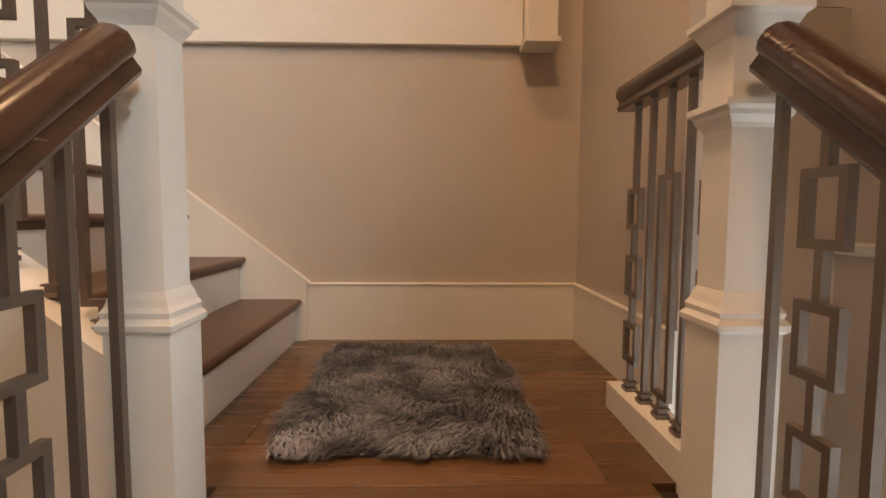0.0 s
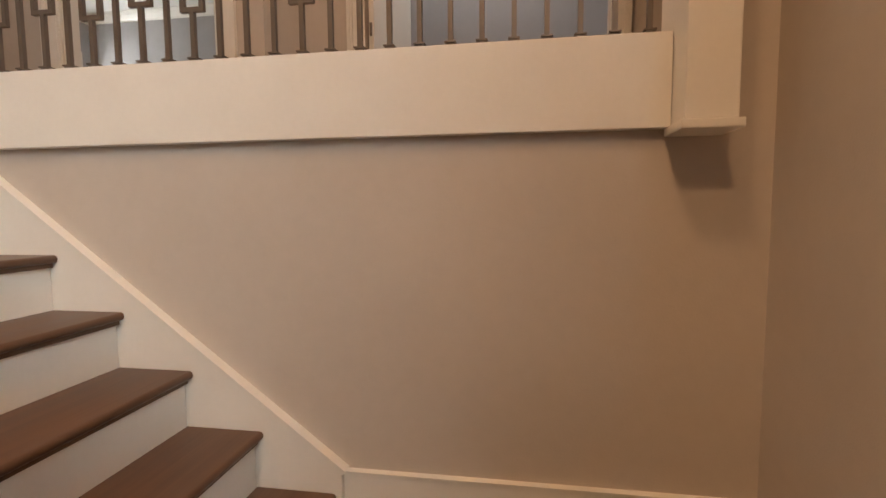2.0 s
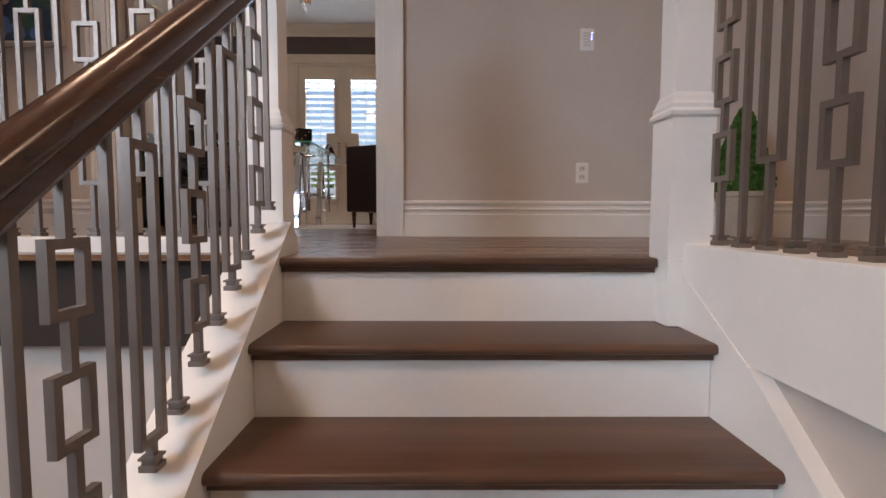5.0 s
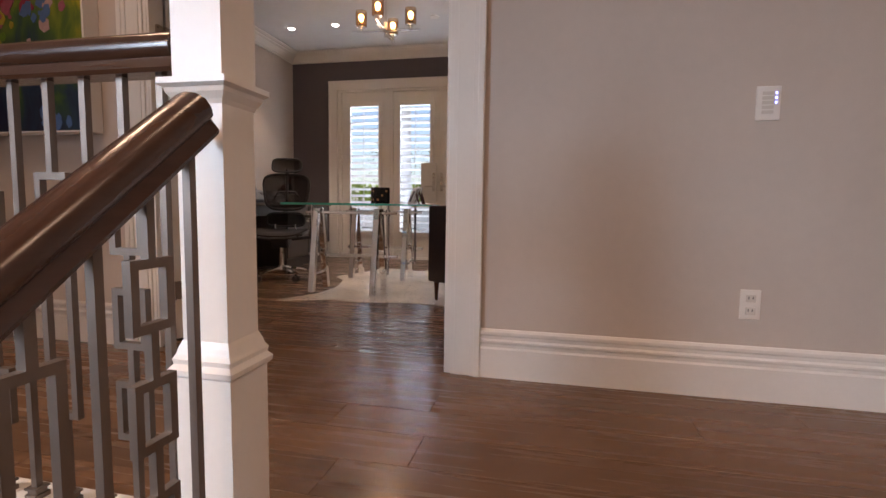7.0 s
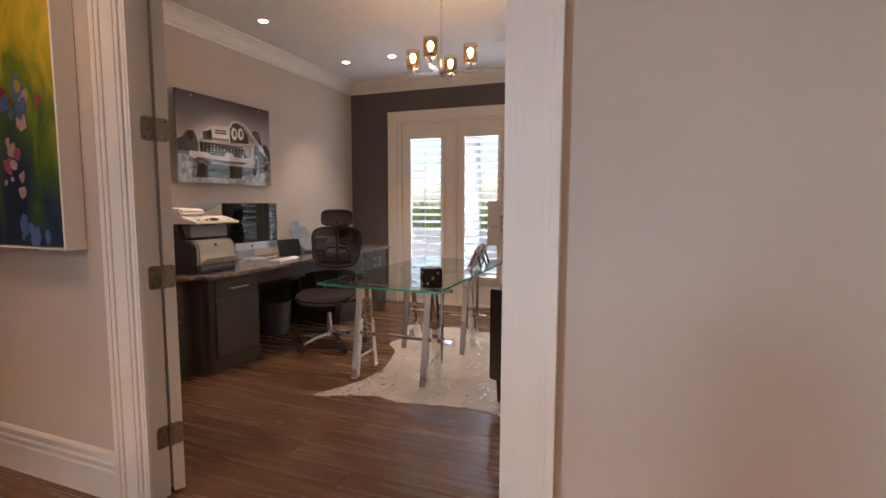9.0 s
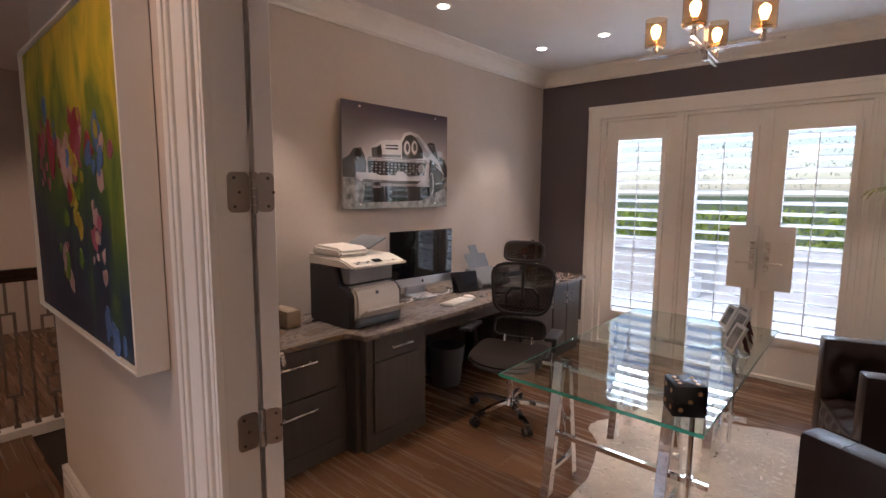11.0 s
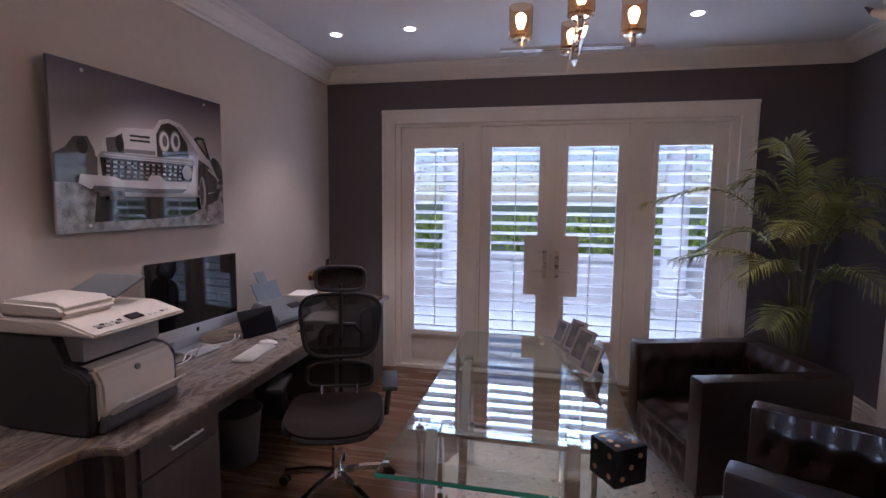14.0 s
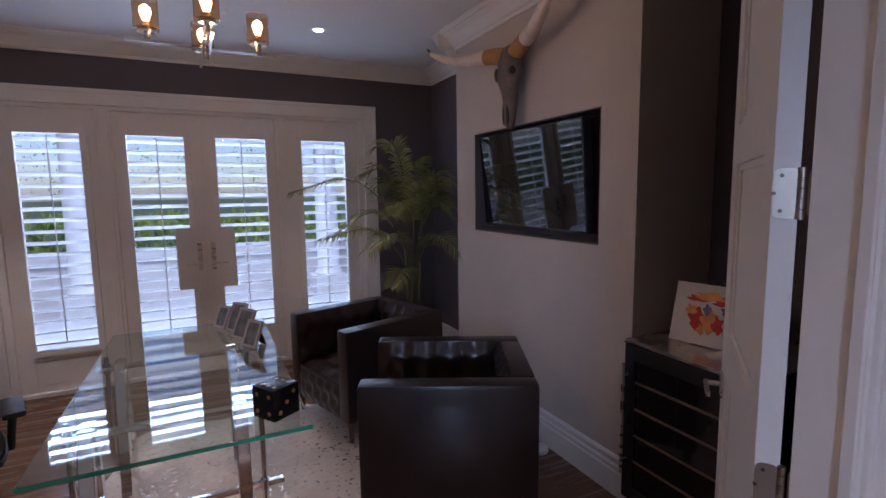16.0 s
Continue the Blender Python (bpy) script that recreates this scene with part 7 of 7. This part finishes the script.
part("frame", (lambda q: ([box(q, lo, hi, 0.004) for lo, hi in (((-0.46, -0.09, -0.06), (-0.36, 0.0, 1.56)), ((0.36, -0.09, -0.06), (0.46, 0.0, 1.56)), ((-0.36, -0.09, 1.46), (0.36, 0.0, 1.56)), ((-0.36, -0.09, -0.06), (0.36, 0.0, 0.04)))], q)[1])(bmesh.new()), PAINT, wd)
LV = mesh_of("louvre", (lambda q: (prism(q, [(-0.032, -0.001), (0, -0.005), (0.032, 0.001), (0, 0.005)], "x", -0.358, 0.358), q)[1])(bmesh.new()), SLAT)
for k in range(19):
    o = new("louvre", LV)
    o.parent, o.matrix_basis = wd, pose(0, -0.04, 0.08 + k * 0.075, -28)
bth = thing("ottoman", pose(4.15, -1.0, 0), "cream tufted bench inside the bedroom door", "bench")
part("cushion", (lambda q: (box(q, (-0.25, -0.5, 0.2), (0.25, 0.5, 0.48), 0.05), q)[1])(bmesh.new()), LINEN, bth, "", True)
for x in (-0.2, 0.2):
    for y in (-0.45, 0.45):
        part("leg", (lambda q: (cyl(q, (x, y, 0), (x, y, 0.2), 0.015, 0.025, 8), q)[1])(bmesh.new()), BEDW, bth)
# hall door leaf, hinged in the opening across the hall
hd = thing("door_5", pose(3.10, -2.64, 0.01, 0, 0, -8), "open white door leaf with dark hinges", "door", kind="structure")
part("leaf", (lambda q: (box(q, (0, -0.04, 0), (0.75, 0, 2.27), 0.003), q)[1])(bmesh.new()), PAINT, hd)
for z in (0.25, 0.8, 1.4, 2.0):
    part("hinge", (lambda q: (cyl(q, (-0.008, -0.02, z), (-0.008, -0.02, z + 0.09), 0.009, seg=10), q)[1])(bmesh.new()), IRON, hd)

# lower window seen past the stair
lw = thing("window_4", pose(-0.9, -5.68, LOW), "white glazed door of the storey below in daylight", "window", kind="structure")
part("frame", (lambda q: ([box(q, lo, hi, 0.004) for lo, hi in (((-0.45, -0.05, 0), (-0.36, 0.05, 1.66)), ((0.36, -0.05, 0), (0.45, 0.05, 1.66)), ((-0.36, -0.05, 1.57), (0.36, 0.05, 1.66)), ((-0.02, -0.03, 0), (0.02, 0.03, 1.57)), ((-0.36, -0.05, 0), (0.36, 0.05, 0.2)))], q)[1])(bmesh.new()), PAINT, lw)
pn = part("pane", (lambda q: (box(q, (-0.36, -0.004, 0.2), (0.36, 0.004, 1.57)), q)[1])(bmesh.new()), PANE, lw)
pn.visible_shadow = False
run_trim("trim_lower_head", [(0, 0), (0.05, 0), (0.05, 0.05), (0.07, 0.07), (0.07, 0.10), (0, 0.10)], (-1.5, -5.6, -1.37), (-0.3, -5.6, -1.37), (0, 1, 0), PAINT, "white moulded head over the lower door")
run_trim("trim_chair_rail", [(0, 0), (0.02, 0.005), (0.02, 0.02), (0.035, 0.03), (0.035, 0.05), (0, 0.06)], (-7.0, -5.6, -1.12), (1.05, -5.6, -1.12), (0, 1, 0), PAINT, "white moulded chair rail")

# ---- fur rug on the landing ----
fr = thing("fur_rug", pose(0.40, -3.68, LAND), "shaggy grey and silver fur rug on the landing", "rug")
part("backing", (lambda q: (box(q, (-0.42, -0.31, 0.0), (0.52, 0.33, 0.008), 0.002), q)[1])(bmesh.new()), mat("rug_backing", (0.05, 0.05, 0.055), 0.9), fr)
FUR = bpy.data.materials.new("grey_fur")
FUR.use_nodes = True
nt = FUR.node_tree
b = nt.nodes["Principled BSDF"]
b.inputs["Roughness"].default_value = 0.6
tc, nz = nt.nodes.new("ShaderNodeTexCoord"), nt.nodes.new("ShaderNodeTexNoise")
nz.inputs["Scale"].default_value, nz.inputs["Detail"].default_value = 6, 3
nt.links.new(tc.outputs["Object"], nz.inputs[0])
gm = nt.nodes.new("ShaderNodeNewGeometry")
ad = nt.nodes.new("ShaderNodeMath")
ad.operation = "MULTIPLY_ADD"
ad.inputs[1].default_value = 0.35
nt.links.new(gm.outputs["Random Per Island"], ad.inputs[0])
nt.links.new(nz.outputs[0], ad.inputs[2])
cr = nt.nodes.new("ShaderNodeValToRGB")
cr.color_ramp.elements[0].position, cr.color_ramp.elements[0].color = 0.52, (0.045, 0.046, 0.058, 1)
cr.color_ramp.elements[1].position, cr.color_ramp.elements[1].color = 0.95, (0.37, 0.37, 0.42, 1)
nt.links.new(ad.outputs[0], cr.inputs[0])
nt.links.new(cr.outputs[0], b.inputs["Base Color"])
rs = random.Random(9)
vs, fs = [], []
for k in range(26000):
    x, y = rs.uniform(-0.43, 0.53), rs.uniform(-0.32, 0.34)
    flow = noise.noise((x * 5, y * 5, 3.0)) * 3.0 + 2.6
    a = flow + rs.gauss(0, 0.35)
    L = rs.uniform(0.035, 0.07)
    h = rs.uniform(0.008, 0.024) + 0.010 * noise.noise((x * 8, y * 8, 0))
    d = Vector((math.cos(a), math.sin(a), 0))
    s = Vector((-d.y, d.x, 0)) * rs.uniform(0.0012, 0.0026)
    p0, p1, p2 = Vector((x, y, 0.006)), Vector((x, y, 0.006 + h)) + d * L * 0.45, Vector((x, y, 0.006 + h * 0.7)) + d * L
    i = len(vs)
    vs += [p0 - s, p0 + s, p1 + s, p1 - s, p2]
    fs += [(i, i + 1, i + 2, i + 3), (i + 3, i + 2, i + 4)]
me = bpy.data.meshes.new("pile")
me.from_pydata([tuple(v) for v in vs], [], fs)
me.materials.append(FUR)
pile = new("pile", me)
pile.parent = fr
tagged(pile, "long silky grey pile", kind="stuff")

# ---- floor planks, last ----


def planks(parent, x0, x1, y0, y1, z, along, w, material, lmin, lmax, seed, gap=0.0004):
    rs = random.Random(seed)
    cache = {}
    a0, a1, b0, b1 = (x0, x1, y0, y1) if along == "x" else (y0, y1, x0, x1)
    r = b0
    n = 0
    while r < b1 - 0.005:
        r2 = min(r + w, b1)
        p = a0 - rs.uniform(0, lmax * 0.7)
        while p < a1 - 0.002:
            q = p + rs.choice((lmin, (lmin + lmax) / 2, lmax))
            s, e = max(p, a0), min(q, a1)
            if e - s > 0.004:
                key = (round(e - s, 3), round(r2 - r, 3))
                if key not in cache:
                    bm = bmesh.new()
                    lo, hi = (-(e - s) / 2 + gap, -(r2 - r) / 2 + gap, -0.019), ((e - s) / 2 - gap, (r2 - r) / 2 - gap, 0)
                    if along == "y":
                        lo, hi = (lo[1], lo[0], lo[2]), (hi[1], hi[0], hi[2])
                    vsl = box(bm, lo, hi)
                    bmesh.ops.bevel(bm, geom=[ed for ed in bm.edges if ed.verts[0].co.z > -0.001 and ed.verts[1].co.z > -0.001], offset=0.0007, segments=1, affect="EDGES")
                    cache[key] = mesh_of("plank", bm, material)
                o = new("plank", cache[key])
                o.parent = parent
                c = ((s + e) / 2, (r + r2) / 2)
                o.location = (*(c if along == "x" else c[::-1]), z)
                n += 1
            p = q
        r = r2
    return n


planks(sub, OXL, 1.34, 0.0, YB - 0.012, 0.0, "x", 0.186, FLOORX, 0.9, 2.1, 1)
planks(sub, -4.25, 2.5, Y0 + 0.10, 0.0, 0.0, "x", 0.186, FLOORX, 0.9, 2.1, 2)
planks(sub, 1.09, 2.5, -4.3, Y0 + 0.10, 0.0, "x", 0.186, FLOORX, 0.9, 2.1, 3)
planks(landing, XE + 0.08, XW, -4.40, -3.12, LAND, "y", 0.186, FLOORY, 0.5, 1.3, 4)
structure(boxes("floor_rest", FLOORX, [((-7.2, Y0 + 0.12, -0.02), (-4.35, 3.5, 0.0)), ((2.5, -2.05, -0.02), (6.95, 3.4, 0.0)), ((1.09, -6, -0.02), (2.5, -4.3, 0.0)), ((2.5, -6, -0.02), (4.6, -2.17, 0.0)), ((1.09, 0.0, -0.02), (1.1, 0.001, 0.0))]), "dark stained oak floor further off", "floor")
